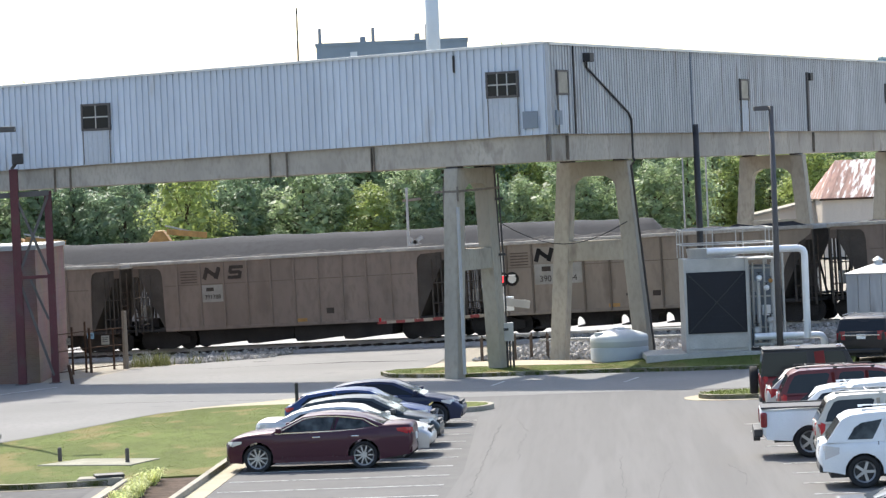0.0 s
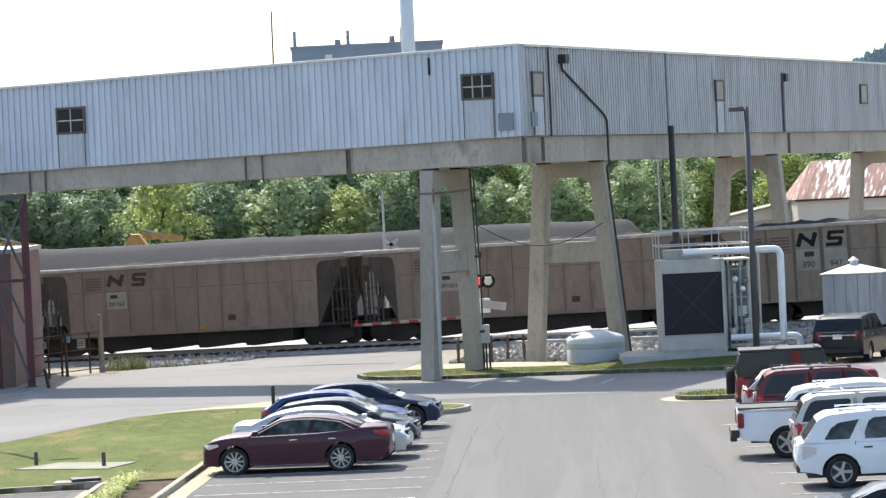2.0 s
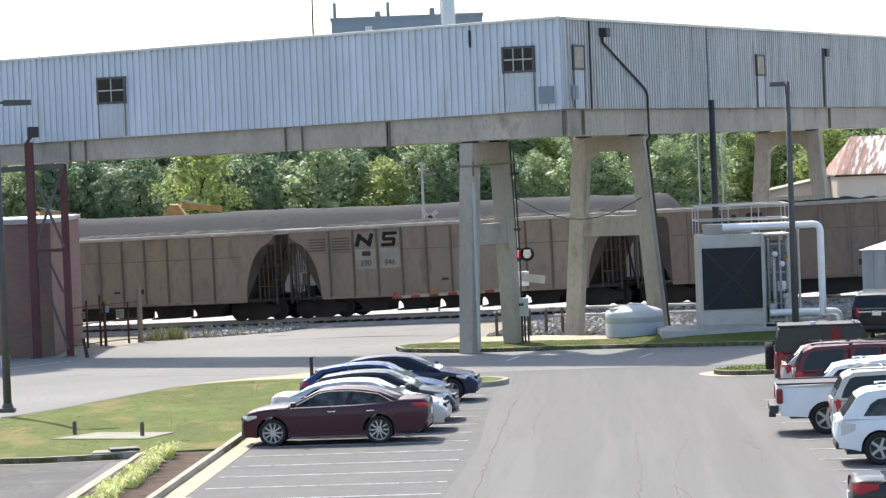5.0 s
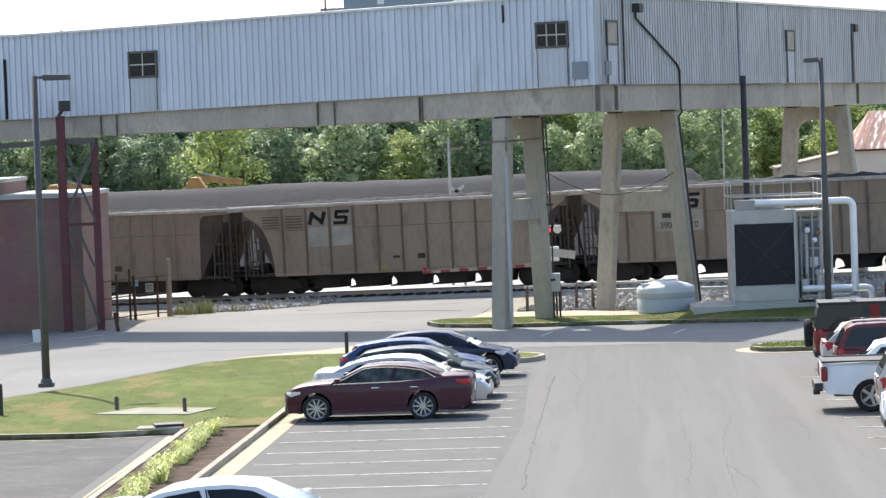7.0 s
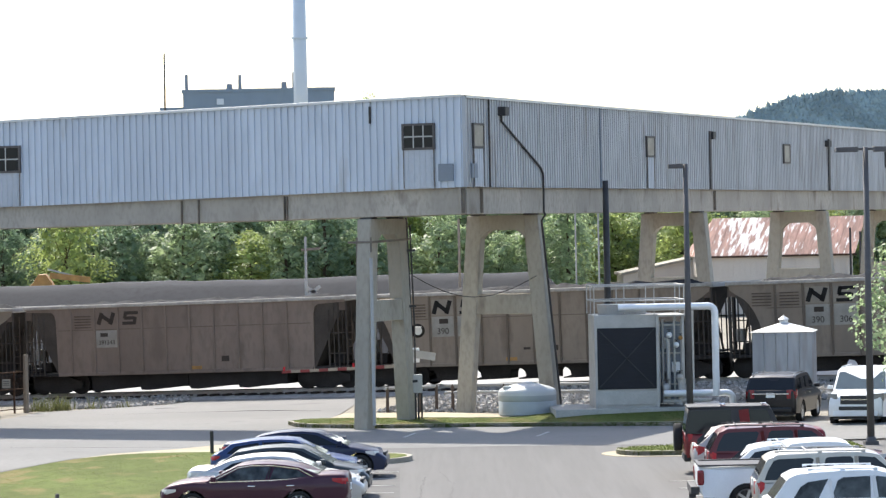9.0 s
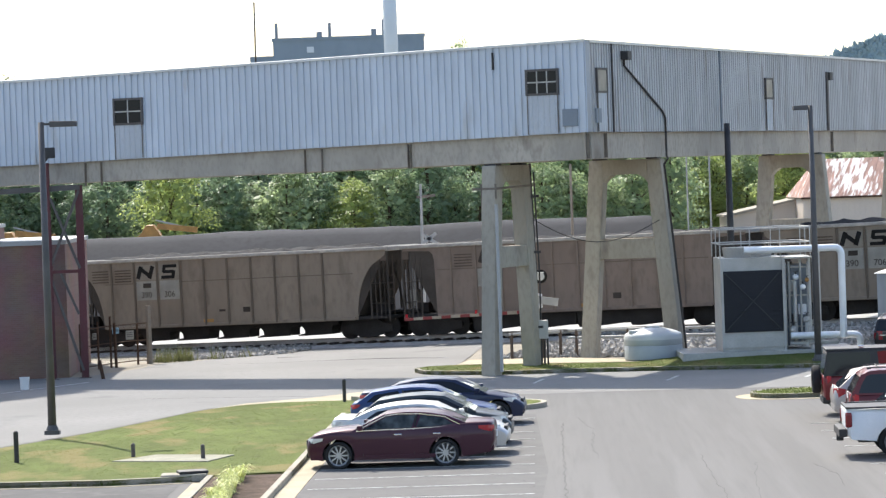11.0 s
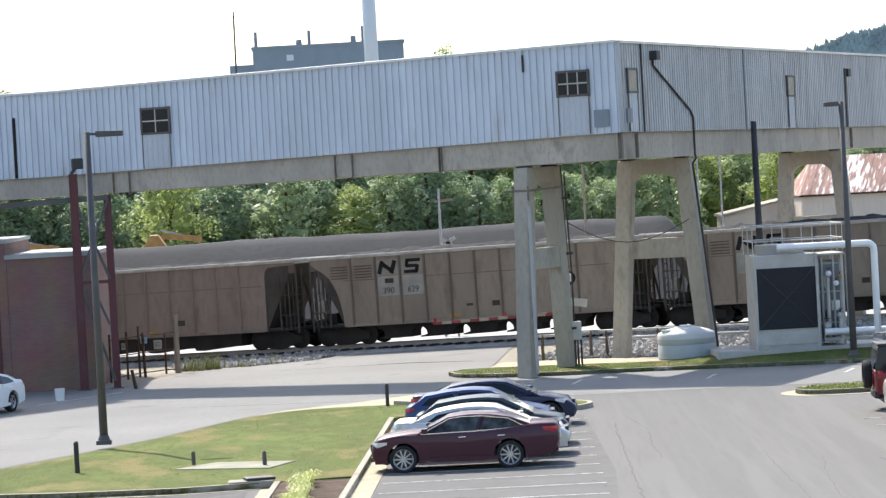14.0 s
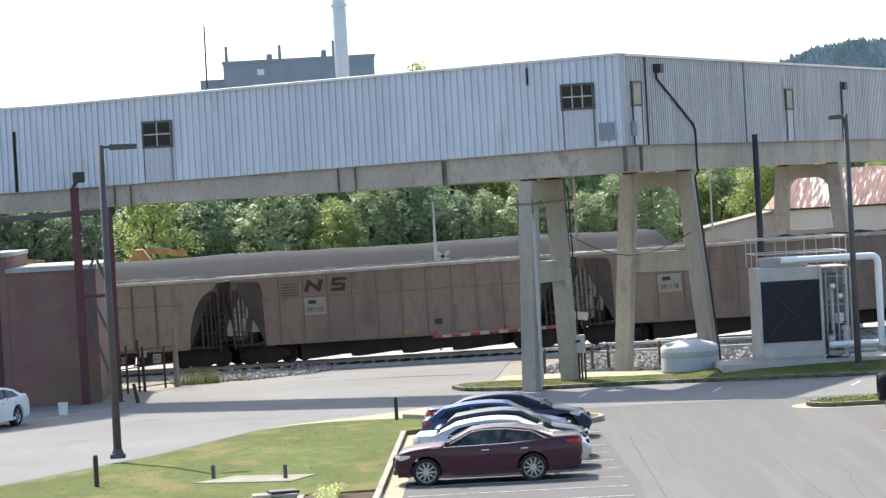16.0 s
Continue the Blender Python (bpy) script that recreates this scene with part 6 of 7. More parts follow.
SMALL_SUV = dict(SUV, L=4.6, W=1.84, wb=2.78, r=0.355, belt=1.0, sill=0.3, rear_low=0.42,
                 top=[(-2.22, 0.45), (-2.3, 0.62), (-2.24, 0.98), (-2.05, 1.02), (-1.0, 1.02), (0.85, 1.0), (1.35, 0.97), (1.98, 0.88), (2.2, 0.74), (2.29, 0.52), (2.24, 0.38)],
                 house=[(-2.14, 0.99), (-1.78, 1.48), (-1.55, 1.57), (-0.5, 1.63), (0.1, 1.62), (0.42, 1.56), (1.25, 0.98)],
                 win=[[(-1.68, 1.05), (-1.52, 1.30), (-1.36, 1.40), (-0.92, 1.46), (-1.14, 1.05)], [(-0.86, 1.05), (-0.72, 1.42), (-0.6, 1.49), (-0.02, 1.51), (-0.02, 1.05)], [(0.1, 1.05), (0.1, 1.51), (0.36, 1.48), (1.0, 1.04)]],
                 lampz=(0.75, 0.78), tl_h=0.3, tl_l=0.42, hl_h=0.16, rack=(-1.3, 0.1), handles=(-0.75, 0.2), seams=(-1.0, 0.04, 0.95))
LARGE = dict(SUV, L=4.84, belt=1.0, top=[(-2.38, 0.5), (-2.42, 0.75), (-2.41, 0.98), (-2.25, 1.02), (-1.0, 1.02), (0.85, 1.0), (1.35, 0.98), (2.1, 0.9), (2.33, 0.8), (2.4, 0.6), (2.36, 0.42)],
             house=[(-2.4, 0.98), (-2.12, 1.5), (-1.85, 1.6), (-0.4, 1.64), (0.2, 1.62), (0.45, 1.57), (1.15, 0.97)],
             win=[[(-2.2, 1.03), (-2.12, 1.25), (-1.98, 1.47), (-1.86, 1.51), (-1.12, 1.53), (-1.05, 1.49), (-1.22, 1.03)], [(-0.9, 1.03), (-0.78, 1.5), (-0.7, 1.54), (-0.2, 1.55), (-0.14, 1.5), (-0.14, 1.03)], [(-0.02, 1.03), (-0.02, 1.55), (0.36, 1.52), (0.95, 1.02)]], lampz=(0.78, 0.86), rear_low=0.44)

P = {"maroon": paint("maroon_car_paint", (0.048, 0.009, 0.022)), "silver": paint("silver_car_paint", (0.55, 0.54, 0.52), 0.7), "charcoal": paint("charcoal_car_paint", (0.05, 0.06, 0.065), 0.6),
     "blue": paint("blue_car_paint", (0.03, 0.06, 0.16)), "navy": paint("navy_car_paint", (0.015, 0.022, 0.055)), "white": paint("white_car_paint", (0.74, 0.76, 0.77), 0.0),
     "black": paint("black_car_paint", (0.014, 0.014, 0.016), 0.2), "red": paint("dark_red_car_paint", (0.095, 0.011, 0.014)), "beige": paint("pale_pewter_car_paint", (0.42, 0.40, 0.36), 0.6),
     "jeep": paint("red_jeep_paint", (0.17, 0.014, 0.016), 0.0), "gold": paint("pale_champagne_paint", (0.45, 0.42, 0.40), 0.6)}
car(SEDAN, P["maroon"], "dark maroon saloon car with bright alloy wheels", (-3.62, 82.85, 0.008), 175)
car(reshape(SEDAN2, 0.96, tl_mat=M["lampglass"], tl_lab="clear tail light"), P["silver"], "silver saloon car parked in a bay", (-3.1, 85.6, 0.008), -5)
car(dict(SHORT, tl_mat=M["tail_dark"]), P["charcoal"], "charcoal grey hatchback parked in a bay", (-2.68, 88.7, 0.008), -5)
car(SHORT, P["blue"], "mid-blue hatchback parked in a bay", (-2.85, 92.1, 0.008), -5)
car(SEDAN2, P["navy"], "navy blue coupe parked beside the grass island", (-2.3, 95.6, 0.008), -5)
car(SEDAN2, P["white"], "white saloon car parked near the planting bed", (-5.45, 56.0, 0.008), -5)
jeep = car(dict(JEEP, bump=M["trim"], roof_mat=M["trim"], pillar_mat=P["jeep"]), P["jeep"], "red off-road car with a black top and spare wheel", (10.25, 93.9, 0.008), -4, "off-road car")
car(dict(COMPACT, rack=None), P["gold"], "pale champagne crossover with pinkish tail lights", (10.44, 90.9, 0.008), -4)
car(dict(reshape(LARGE, 0.98, 1.0), bars=(-1.6, -0.6), pillar_mat=P["red"]), P["red"], "dark red estate SUV with a black roof rack", (10.55, 88.0, 0.008), -4)
car(reshape(COMPACT, 1.0, 0.96, rack_mat=P["white"], bars=(-1.0, 0.1)), P["white"], "white crossover with pale roof bars", (10.5, 84.2, 0.008), -4)
car(dict(LARGE, bars=(-1.2,), pillar_mat=P["beige"], rack_mat=M["steel"]), P["beige"], "pale pewter SUV with silver roof rails", (10.4, 77.9, 0.008), -4)
car(dict(SMALL_SUV, bump=M["trim"], tl_mat=M["lampglass"], tl_lab="clear tail light", pillar_mat=P["white"], handle_mat=M["trim"], rack_mat=P["white"], side_glass=M["cabin"]), P["white"], "white compact SUV with grey lower bumper", (9.7, 72.4, 0.008), -4)
car(dict(SEDAN2, tl_h=0.2, tl_l=0.45), P["black"], "black saloon car with red tail lights", (8.45, 58.8, 0.008), -4)
bsuv = car(reshape(SUV, 1.0, 0.97, W=1.9, rack_mat=M["chrome"], tl_mat=M["tail_dark"]), P["black"], "black full-size SUV with a chrome tailgate strip", (14.77, 118.1, 0.012), 70)
car(dict(BIG, rack_mat=M["white"], hl_mat=M["pane"], hl_h=0.26, grille_h=0.3), P["white"], "white full-size SUV with a chrome grille", (17.15, 115.1, 0.012), -108)
car(reshape(SEDAN2, 0.93), P["white"], "white saloon car by the brick wall", (-19.05, 114.2, 0.02), 248)

bm = bmn()
box(bm, (-2.39, 0, 1.0), (0.05, 1.3, 0.04))
put("tailgate_strip", mesh_of(bm, M["chrome"], "tailgate_strip"), bsuv, None, "chrome tailgate strip")

# spare wheel and roof bars of the off-road car
ty, di, ri = wheel_meshes(0.39, 5)
w = put("spare_wheel", ty, jeep, pose(-2.12, 0, 1.0, 0, 0, 90), "black spare tyre")
bm = bmn()
box(bm, (-0.72, 0, 1.845), (2.3, 1.56, 0.07))
put("hard_top", mesh_of(bm, M["trim"], "hard_top", bevel=0.03), jeep, None, "black hard top")
for x in (-0.9, 0.25):
    bm = bmn()
    box(bm, (x, -0.62, 1.9), (0.16, 0.22, 0.12))
    put("lamp_bar", mesh_of(bm, M["chrome"], "lamp_bar", bevel=0.02), jeep, None, "bright roof bar end")


def pickup(at, rz):
    t = thing("pickup_truck", "white pickup truck with an open bed", "pickup truck", group="parked vehicles")
    body, W = P["white"], 2.0

    def prt(nm, bm, m, parent=t, lab="", **k):
        return put(nm, mesh_of(bm, m, nm, **k), parent, None, lab)

    wb, r, sh = 3.5, 0.39, 0.1
    spec = dict(L=5.6, W=W, wb=wb, sh=sh, r=r, sill=0.42, taper=0.04,
                top=[(-2.78, 0.6), (-2.8, 1.17), (-2.76, 1.19), (-0.75, 1.19), (-0.7, 1.1), (1.25, 1.08), (1.7, 1.06), (2.5, 0.98), (2.74, 0.9), (2.8, 0.6)],
                house=[(-0.72, 1.08), (-0.66, 1.62), (-0.55, 1.69), (0.1, 1.73), (0.6, 1.71), (0.8, 1.67), (1.45, 1.06)], tumble=0.84, belt=1.15)
    bm = bmn()
    car_body(spec, bm)
    soft(prt("body", bm, body))
    bm = bmn()
    car_house(spec, bm)
    soft(prt("cab_roof", bm, body))
    bm = bmn()
    box(bm, (-1.77, 0, 1.19), (1.95, W * 0.84, 0.03))
    prt("bed", bm, M["trim"], t, "black open load bed")
    bm = bmn()
    for s in (-1, 1):
        box(bm, (-1.77, s * W * 0.455, 1.215), (2.05, 0.1, 0.04))
    box(bm, (-2.76, 0, 1.215), (0.08, W * 0.9, 0.04))
    prt("bed_rail", bm, M["trim"], t, "black bed rail cap")
    for s in (-1, 1):
        for poly in ([(-0.55, 1.15), (-0.5, 1.57), (-0.05, 1.6), (-0.05, 1.15)], [(0.05, 1.15), (0.05, 1.61), (0.7, 1.59), (1.2, 1.13)]):
            bm = bmn()
            v = [bm.verts.new((x, s * (house_y(spec, z) + 0.008), z)) for x, z in poly]
            bm.faces.new(v if s > 0 else v[::-1])
            prt("side_window", bm, M["glass"], t, "tinted side glass")
        bm = bmn()
        box(bm, (-2.74, s * 0.9, 0.93), (0.16, 0.17, 0.36))
        prt("tail_light", bm, M["tail_dark"], t, "tall dark red tail light", bevel=0.06, seg=3)
        bm = bmn()
        box(bm, (2.62, s * 0.78, 0.92), (0.3, 0.34, 0.18))
        prt("headlight", bm, M["lampglass"], t, "clear headlight", bevel=0.04)
    bm = bmn()
    box(bm, (-2.88, 0, 0.62), (0.2, 1.8, 0.2))
    prt("bumper", bm, M["trim"], t, "dark step bumper with a tow hitch", bevel=0.03)
    bm = bmn()
    box(bm, (-2.9, 0, 0.46), (0.16, 0.2, 0.16))
    prt("tow_hitch", bm, M["trim"], t, "black tow hitch")
    bm = bmn()
    box(bm, (0, 0, 0.5), (5.0, 1.5, 0.25))
    prt("underbody", bm, M["trim"], t, "black underbody")
    bm = bmn()
    v = [bm.verts.new(p) for p in ((-0.735, -0.7, 1.22), (-0.735, 0.7, 1.22), (-0.69, 0.66, 1.58), (-0.69, -0.66, 1.58))]
    bm.faces.new(v)
    prt("rear_window", bm, M["glass"], t, "dark rear glass")
    for x in (-wb / 2 + sh, wb / 2 + sh):
        for s in (-1, 1):
            ty, di, ri = wheel_meshes(r, 5)
            w = put("wheel", ty, t, pose(x, s * (W / 2 - 0.14), r, 0, 0, 0 if s < 0 else 180), "black tyre")
            put("brake_disc", di, w)
            put("rim", ri, w, None, "silver alloy rim")
    t.matrix_basis = Matrix.Translation(at) @ Matrix.Rotation(radians(rz), 4, "Z")


pickup((9.78, 80.5, 0.008), -4)


# ---- things beside the railway and the road ----
def lamp_pole(x, y, h, heads, label, base=0.0):
    t = thing("street_lamp", label, "street lamp", (x, y, base), "street lamps")
    bm = bmn()
    tube(bm, (x, y, base), (x, y, h), 0.12, 0.085, 12)
    part("pole", bm, M["pole"], t, smooth=True)
    bm = bmn()
    box(bm, (x, y, base + 0.06), (0.42, 0.42, 0.12))
    tube(bm, (x, y, base + 0.1), (x, y, base + 0.26), 0.19, 0.13, 12)
    part("base", bm, M["pole"], t, "dark bolted pole base")
    for a, b in heads:
        bm = bmn()
        beam(bm, (x, y, h - 0.06), (x + a, y, h - 0.06), 0.07, 0.07)
        part("arm", bm, M["pole"], t)
        bm = bmn()
        s = 1 if b > 0 else -1
        prism(bm, [(x + a, h - 0.15), (x + b, h - 0.15), (x + b, h + 0.0), (x + a, h + 0.02)], 0.34, Matrix.Translation((0, y - 0.17, 0)))
        part("lamp_head", bm, M["pole"], t, "flat dark lamp head", bevel=0.02)
    return t


lamp_pole(-13.42, 95.5, 9.0, ((0.25, 1.02),), "dark bronze street lamp on the lawn", 0.15)
lamp_pole(11.2, 116.3, 9.05, ((-0.1, -0.6),), "dark bronze street lamp by the cooling tower", 0.15)
lamp_pole(15.3, 103.7, 9.25, ((-0.25, -0.95), (0.25, 0.95)), "dark bronze twin-headed street lamp")

t = thing("utility_pole", "black tarred utility pole behind the cooling tower", "pole", (9.35, 126, 0.1))
bm = bmn()
tube(bm, (9.35, 126, 0), (9.35, 126, 8.65), 0.15, 0.11, 12)
part("shaft", bm, M["dark"], t, smooth=True)

# short posts
for x, y, h, r, m, lab, b in ((-13.47, 86.1, 0.78, 0.065, "dark", "short dark steel post in the lawn", 0.15), (-5.2, 106.5, 0.72, 0.06, "dark", "short dark steel post at the lawn's corner", 0.0),
                              (-10.5, 86.2, 0.33, 0.055, "frame", "stubby dark pipe on the concrete slab", 0.17), (-8.66, 85.0, 0.33, 0.055, "frame", "stubby dark pipe on the concrete slab", 0.17)):
    bm = bmn()
    tube(bm, (x, y, b), (x, y, b + h), r, r, 10)
    tube(bm, (x, y, b + h), (x, y, b + h + 0.03), r, r * 0.5, 10)
    single("bollard", bm, M[m], lab, "bollard")
bm = bmn()
flat(bm, [(-10.97, 85.2), (-8.52, 84.1), (-7.9, 85.8), (-9.95, 86.75)], 0.175, 0.08)
single("concrete_slab", bm, M["slab"], "small pale concrete slab in the lawn", "slab", bevel=0.01)

# storm drain at the kerb's end
t = thing("storm_drain", "storm drain with a stone cover at the kerb", "drain", (-8.9, 80.4, 0.15))
bm = bmn()
box(bm, (-8.9, 80.5, 0.1), (1.1, 0.7, 0.2))
part("curb_box", bm, M["kerb"], t, bevel=0.04)
bm = bmn()
box(bm, (-8.7, 80.5, 0.235), (0.7, 0.55, 0.07), 0.2)
part("cover", bm, M["dark"], t, "dark cast cover", bevel=0.02)

# pale day lilies in the bed
rnd = random.Random(9)
for i in range(22):
    y = 79.6 - i * 0.95
    x = -7.55 - (80 - y) * 0.038 + rnd.uniform(-0.12, 0.12)
    verts, faces = [], []
    for k in range(80):
        a, l = rnd.uniform(0, 6.283), rnd.uniform(0.2, 0.42)
        ox, oy = rnd.uniform(-0.14, 0.14), rnd.uniform(-0.3, 0.3)
        dx, dy, w = math.cos(a), math.sin(a), 0.028
        n = len(verts)
        b = (x + ox, y + oy, 0.12)
        for s, up in ((0.0, 0.0), (0.45, 0.8), (1.0, 0.62)):
            for q in (-1, 1):
                verts.append((b[0] + dx * l * s * 0.8 - dy * w * q * (1.1 - s), b[1] + dy * l * s * 0.8 + dx * w * q * (1.1 - s), b[2] + l * up))
        faces += [(n, n + 1, n + 3, n + 2), (n + 2, n + 3, n + 5, n + 4)]
    me = bpy.data.meshes.new("plant")
    me.from_pydata(verts, [], faces)
    me.materials.append(M["lily"])
    tagged(new("plant", me), "pale green strap-leaved plant in the mulch", "plant", "plants in the bed")

# ---- cooling tower ----
ct = thing("cooling_tower", "galvanised cooling tower with a black air inlet", "cooling tower", (9.2, 119, 0.62))
X0, X1, Y0, Y1, ZB, ZT = 8.1, 10.34, 118.2, 120.6, 0.5, 3.8
bm = bmn()
box(bm, ((X0 + X1) / 2, (Y0 + Y1) / 2, (ZB + ZT) / 2), (X1 - X0, Y1 - Y0, ZT - ZB))
part("casing", bm, M["steel"], ct, "galvanised steel casing", bevel=0.02)
bm = bmn()
box(bm, ((X0 + X1) / 2, Y0 - 0.02, 2.26), (X1 - X0 - 0.14, 0.06, 2.16))
inl = part("air_inlet", bm, M["louvre"], ct, "black air inlet screen")
for i in range(13):
    bm = bmn()
    box(bm, ((X0 + X1) / 2, Y0 - 0.058, 1.26 + i * 0.167), (X1 - X0 - 0.2, 0.03, 0.02))
    part("slat", bm, M["louvre"], inl)
for a, b in (((X0 + 0.12, 1.22), (X1 - 0.12, 3.3)), ((X0 + 0.12, 3.3), (X1 - 0.12, 1.22))):
    bm = bmn()
    beam(bm, (a[0], Y0 - 0.08, a[1]), (b[0], Y0 - 0.08, b[1]), 0.02, 0.035)
    part("brace", bm, M["trim"], inl)
for x in (X0 + 0.03, X1 - 0.03):
    bm = bmn()
    box(bm, (x, Y0 - 0.05, (ZB + ZT) / 2), (0.09, 0.1, ZT - ZB))
    part("corner_post", bm, M["steel"], ct)
bm = bmn()
box(bm, ((X0 + X1) / 2, Y0 - 0.03, 0.86), (X1 - X0 - 0.1, 0.1, 0.44))
part("basin", bm, M["steel"], ct, "pale basin panel")
for i in range(6):
    bm = bmn()
    box(bm, (X1 + 0.03, Y0 + 0.25 + i * 0.4, 2.2), (0.07, 0.08, 3.0))
    part("side_rib", bm, M["steel"], ct)
bm = bmn()
tube(bm, (9.2, 119.4, ZT), (9.2, 119.4, ZT + 0.35), 0.85, 0.9, 24)
part("fan_cowl", bm, M["steel"], ct)
rail = [(X0, Y0), (11.3, Y0 + 0.1), (11.3, Y1 + 0.4), (X0, Y1 + 0.4)]
for i in range(4):
    (xa, ya), (xb, yb) = rail[i], rail[(i + 1) % 4]
    for z in (4.3, 4.82):
        bm = bmn()
        tube(bm, (xa, ya, z), (xb, yb, z), 0.025, n=8)
        part("handrail", bm, M["steel"], ct, "galvanised handrail")
    n = 3 if i % 2 == 0 else 2
    for k in range(n):
        f = k / n
        bm = bmn()
        tube(bm, (xa + (xb - xa) * f, ya + (yb - ya) * f, ZT if xa + (xb - xa) * f < X1 + 0.1 else 3.72), (xa + (xb - xa) * f, ya + (yb - ya) * f, 4.84), 0.02, n=8)
        part("rail_post", bm, M["steel"], ct)
bm = bmn()
box(bm, (10.8, 119.5, 3.74), (1.1, 2.6, 0.06))
part("platform", bm, M["steel"], ct, "grating platform")
for x, y in ((11.25, 118.4), (11.25, 120.8)):
    bm = bmn()
    box(bm, (x, y, 2.1), (0.09, 0.09, 3.25))
    part("platform_leg", bm, M["steel"], ct)
bm = bmn()
box(bm, (9.75, 119.7, 0.33), (6.2, 3.6, 0.36))
single("equipment_pad", bm, M["pad"], "pale concrete equipment plinth", "plinth", bevel=0.02)


def pipe(pts, r, name, label, material):
    c = bpy.data.curves.new(name, "CURVE")
    c.dimensions, c.bevel_depth, c.bevel_resolution, c.use_fill_caps = "3D", r, 4, True
    s = c.splines.new("POLY")
    out = [Vector(pts[0])]
    for a, b, d in zip(pts, pts[1:], pts[2:]):
        a, b, d = Vector(a), Vector(b), Vector(d)
        u, w = (a - b).normalized(), (d - b).normalized()
        k = min(2.2 * r, (a - b).length / 2, (d - b).length / 2)
        for i in range(6):
            t = i / 5
            out.append((b + u * k) * (1 - t) ** 2 + b * 2 * t * (1 - t) + (b + w * k) * t ** 2)
    out.append(Vector(pts[-1]))
    s.points.add(len(out) - 1)
    for p, v in zip(s.points, out):
        p.co = (*v, 1)
    c.materials.append(material)
    return tagged(new(name, c), label, "pipe")


pipe([(8.92, 117.9, 4.06), (12.34, 117.9, 4.06), (12.34, 117.9, 0.9)], 0.125, "lagged_pipe", "bright aluminium-lagged pipe over the tower", M["lag"])
pipe([(10.5, 118.1, 1.0), (12.95, 118.1, 0.98), (12.95, 118.1, 0.25)], 0.12, "lagged_pipe", "bright aluminium-lagged pipe low beside the tower", M["lag"])
pipe([(10.5, 118.3, 0.72), (12.2, 118.3, 0.72)], 0.07, "water_pipe", "thin grey pipe beside the tower", M["steel"])
for x, y, z, r in ((10.55, 118.6, 3.6, 0.05), (10.72, 118.4, 2.9, 0.07), (10.95, 118.5, 3.7, 0.04), (11.12, 118.3, 1.6, 0.09), (11.45, 118.7, 3.7, 0.06), (11.62, 118.6, 3.9, 0.045)):
    pipe([(x, y, 0.6), (x, y, z * 0.6), (x, y, z)], r, "water_pipe", "upright galvanised pipe beside the tower", M["steel"])
for x, z, s, m in ((10.75, 3.05, 0.22, "lag"), (11.1, 1.55, 0.26, "steel"), (11.0, 2.7, 0.2, "lag"), (10.62, 1.2, 0.3, "steel"), (11.15, 2.95, 0.16, "yellow")):
    t = thing("valve", "small pipe valve with a round body", "valve", (x, 118.25, z))
    bm = bmn()
    bmesh.ops.create_uvsphere(bm, u_segments=12, v_segments=8, radius=s / 2, matrix=Matrix.Translation((x, 118.28, z)))
    part("valve_body", bm, M[m], t, smooth=True)
    bm = bmn()
    tube(bm, (x, 118.28, z + s * 0.4), (x, 118.28, z + s * 0.9), 0.02, n=6)
    tube(bm, (x, 118.28, z + s * 0.85), (x, 118.28, z + s * 0.92), s * 0.4, s * 0.4, 10)
    part("hand_wheel", bm, M["dark"], t)

# pipe rack and control boxes beside the tower
rk = thing("pipe_rack", "galvanised pipe rack with control boxes beside the tower", "pipe rack", (10.9, 119.2, 0.62))
bm = bmn()
box(bm, (10.82, 119.5, 2.05), (0.86, 1.4, 2.86))
part("housing", bm, M["vent"], rk, "grey sheet housing", bevel=0.02)
for x in (10.42, 11.22):
    bm = bmn()
    box(bm, (x, 118.62, 2.1), (0.07, 0.07, 2.96))
    part("upright", bm, M["steel"], rk)
for z in (1.3, 2.4, 3.4):
    bm = bmn()
    box(bm, (10.82, 118.62, z), (0.8, 0.05, 0.06))
    part("cross_bar", bm, M["steel"], rk)
for x, z, w, h, m in ((10.62, 2.75, 0.26, 0.4, "steel"), (11.0, 1.9, 0.3, 0.36, "lag"), (10.66, 1.6, 0.2, 0.3, "dark")):
    bm = bmn()
    box(bm, (x, 118.7, z), (w, 0.2, h))
    part("control_box", bm, M[m], rk, "small control box", bevel=0.015)

# ---- water tank ----
tk = thing("water_tank", "white moulded plastic water tank on the apron", "tank", (5.9, 121.2, 0.17))


def lathe(bm, c, prof, n=40):
    rings = [[bm.verts.new((c[0] + r * math.cos(2 * math.pi * i / n), c[1] + r * math.sin(2 * math.pi * i / n), c[2] + z)) for r, z in prof] for i in range(n)]
    for i in range(n):
        a, b = rings[i], rings[(i + 1) % n]
        for k in range(len(prof) - 1):
            bm.faces.new((a[k], b[k], b[k + 1], a[k + 1]))
    bmesh.ops.remove_doubles(bm, verts=bm.verts[:], dist=0.0005)
    bmesh.ops.recalc_face_normals(bm, faces=bm.faces[:])


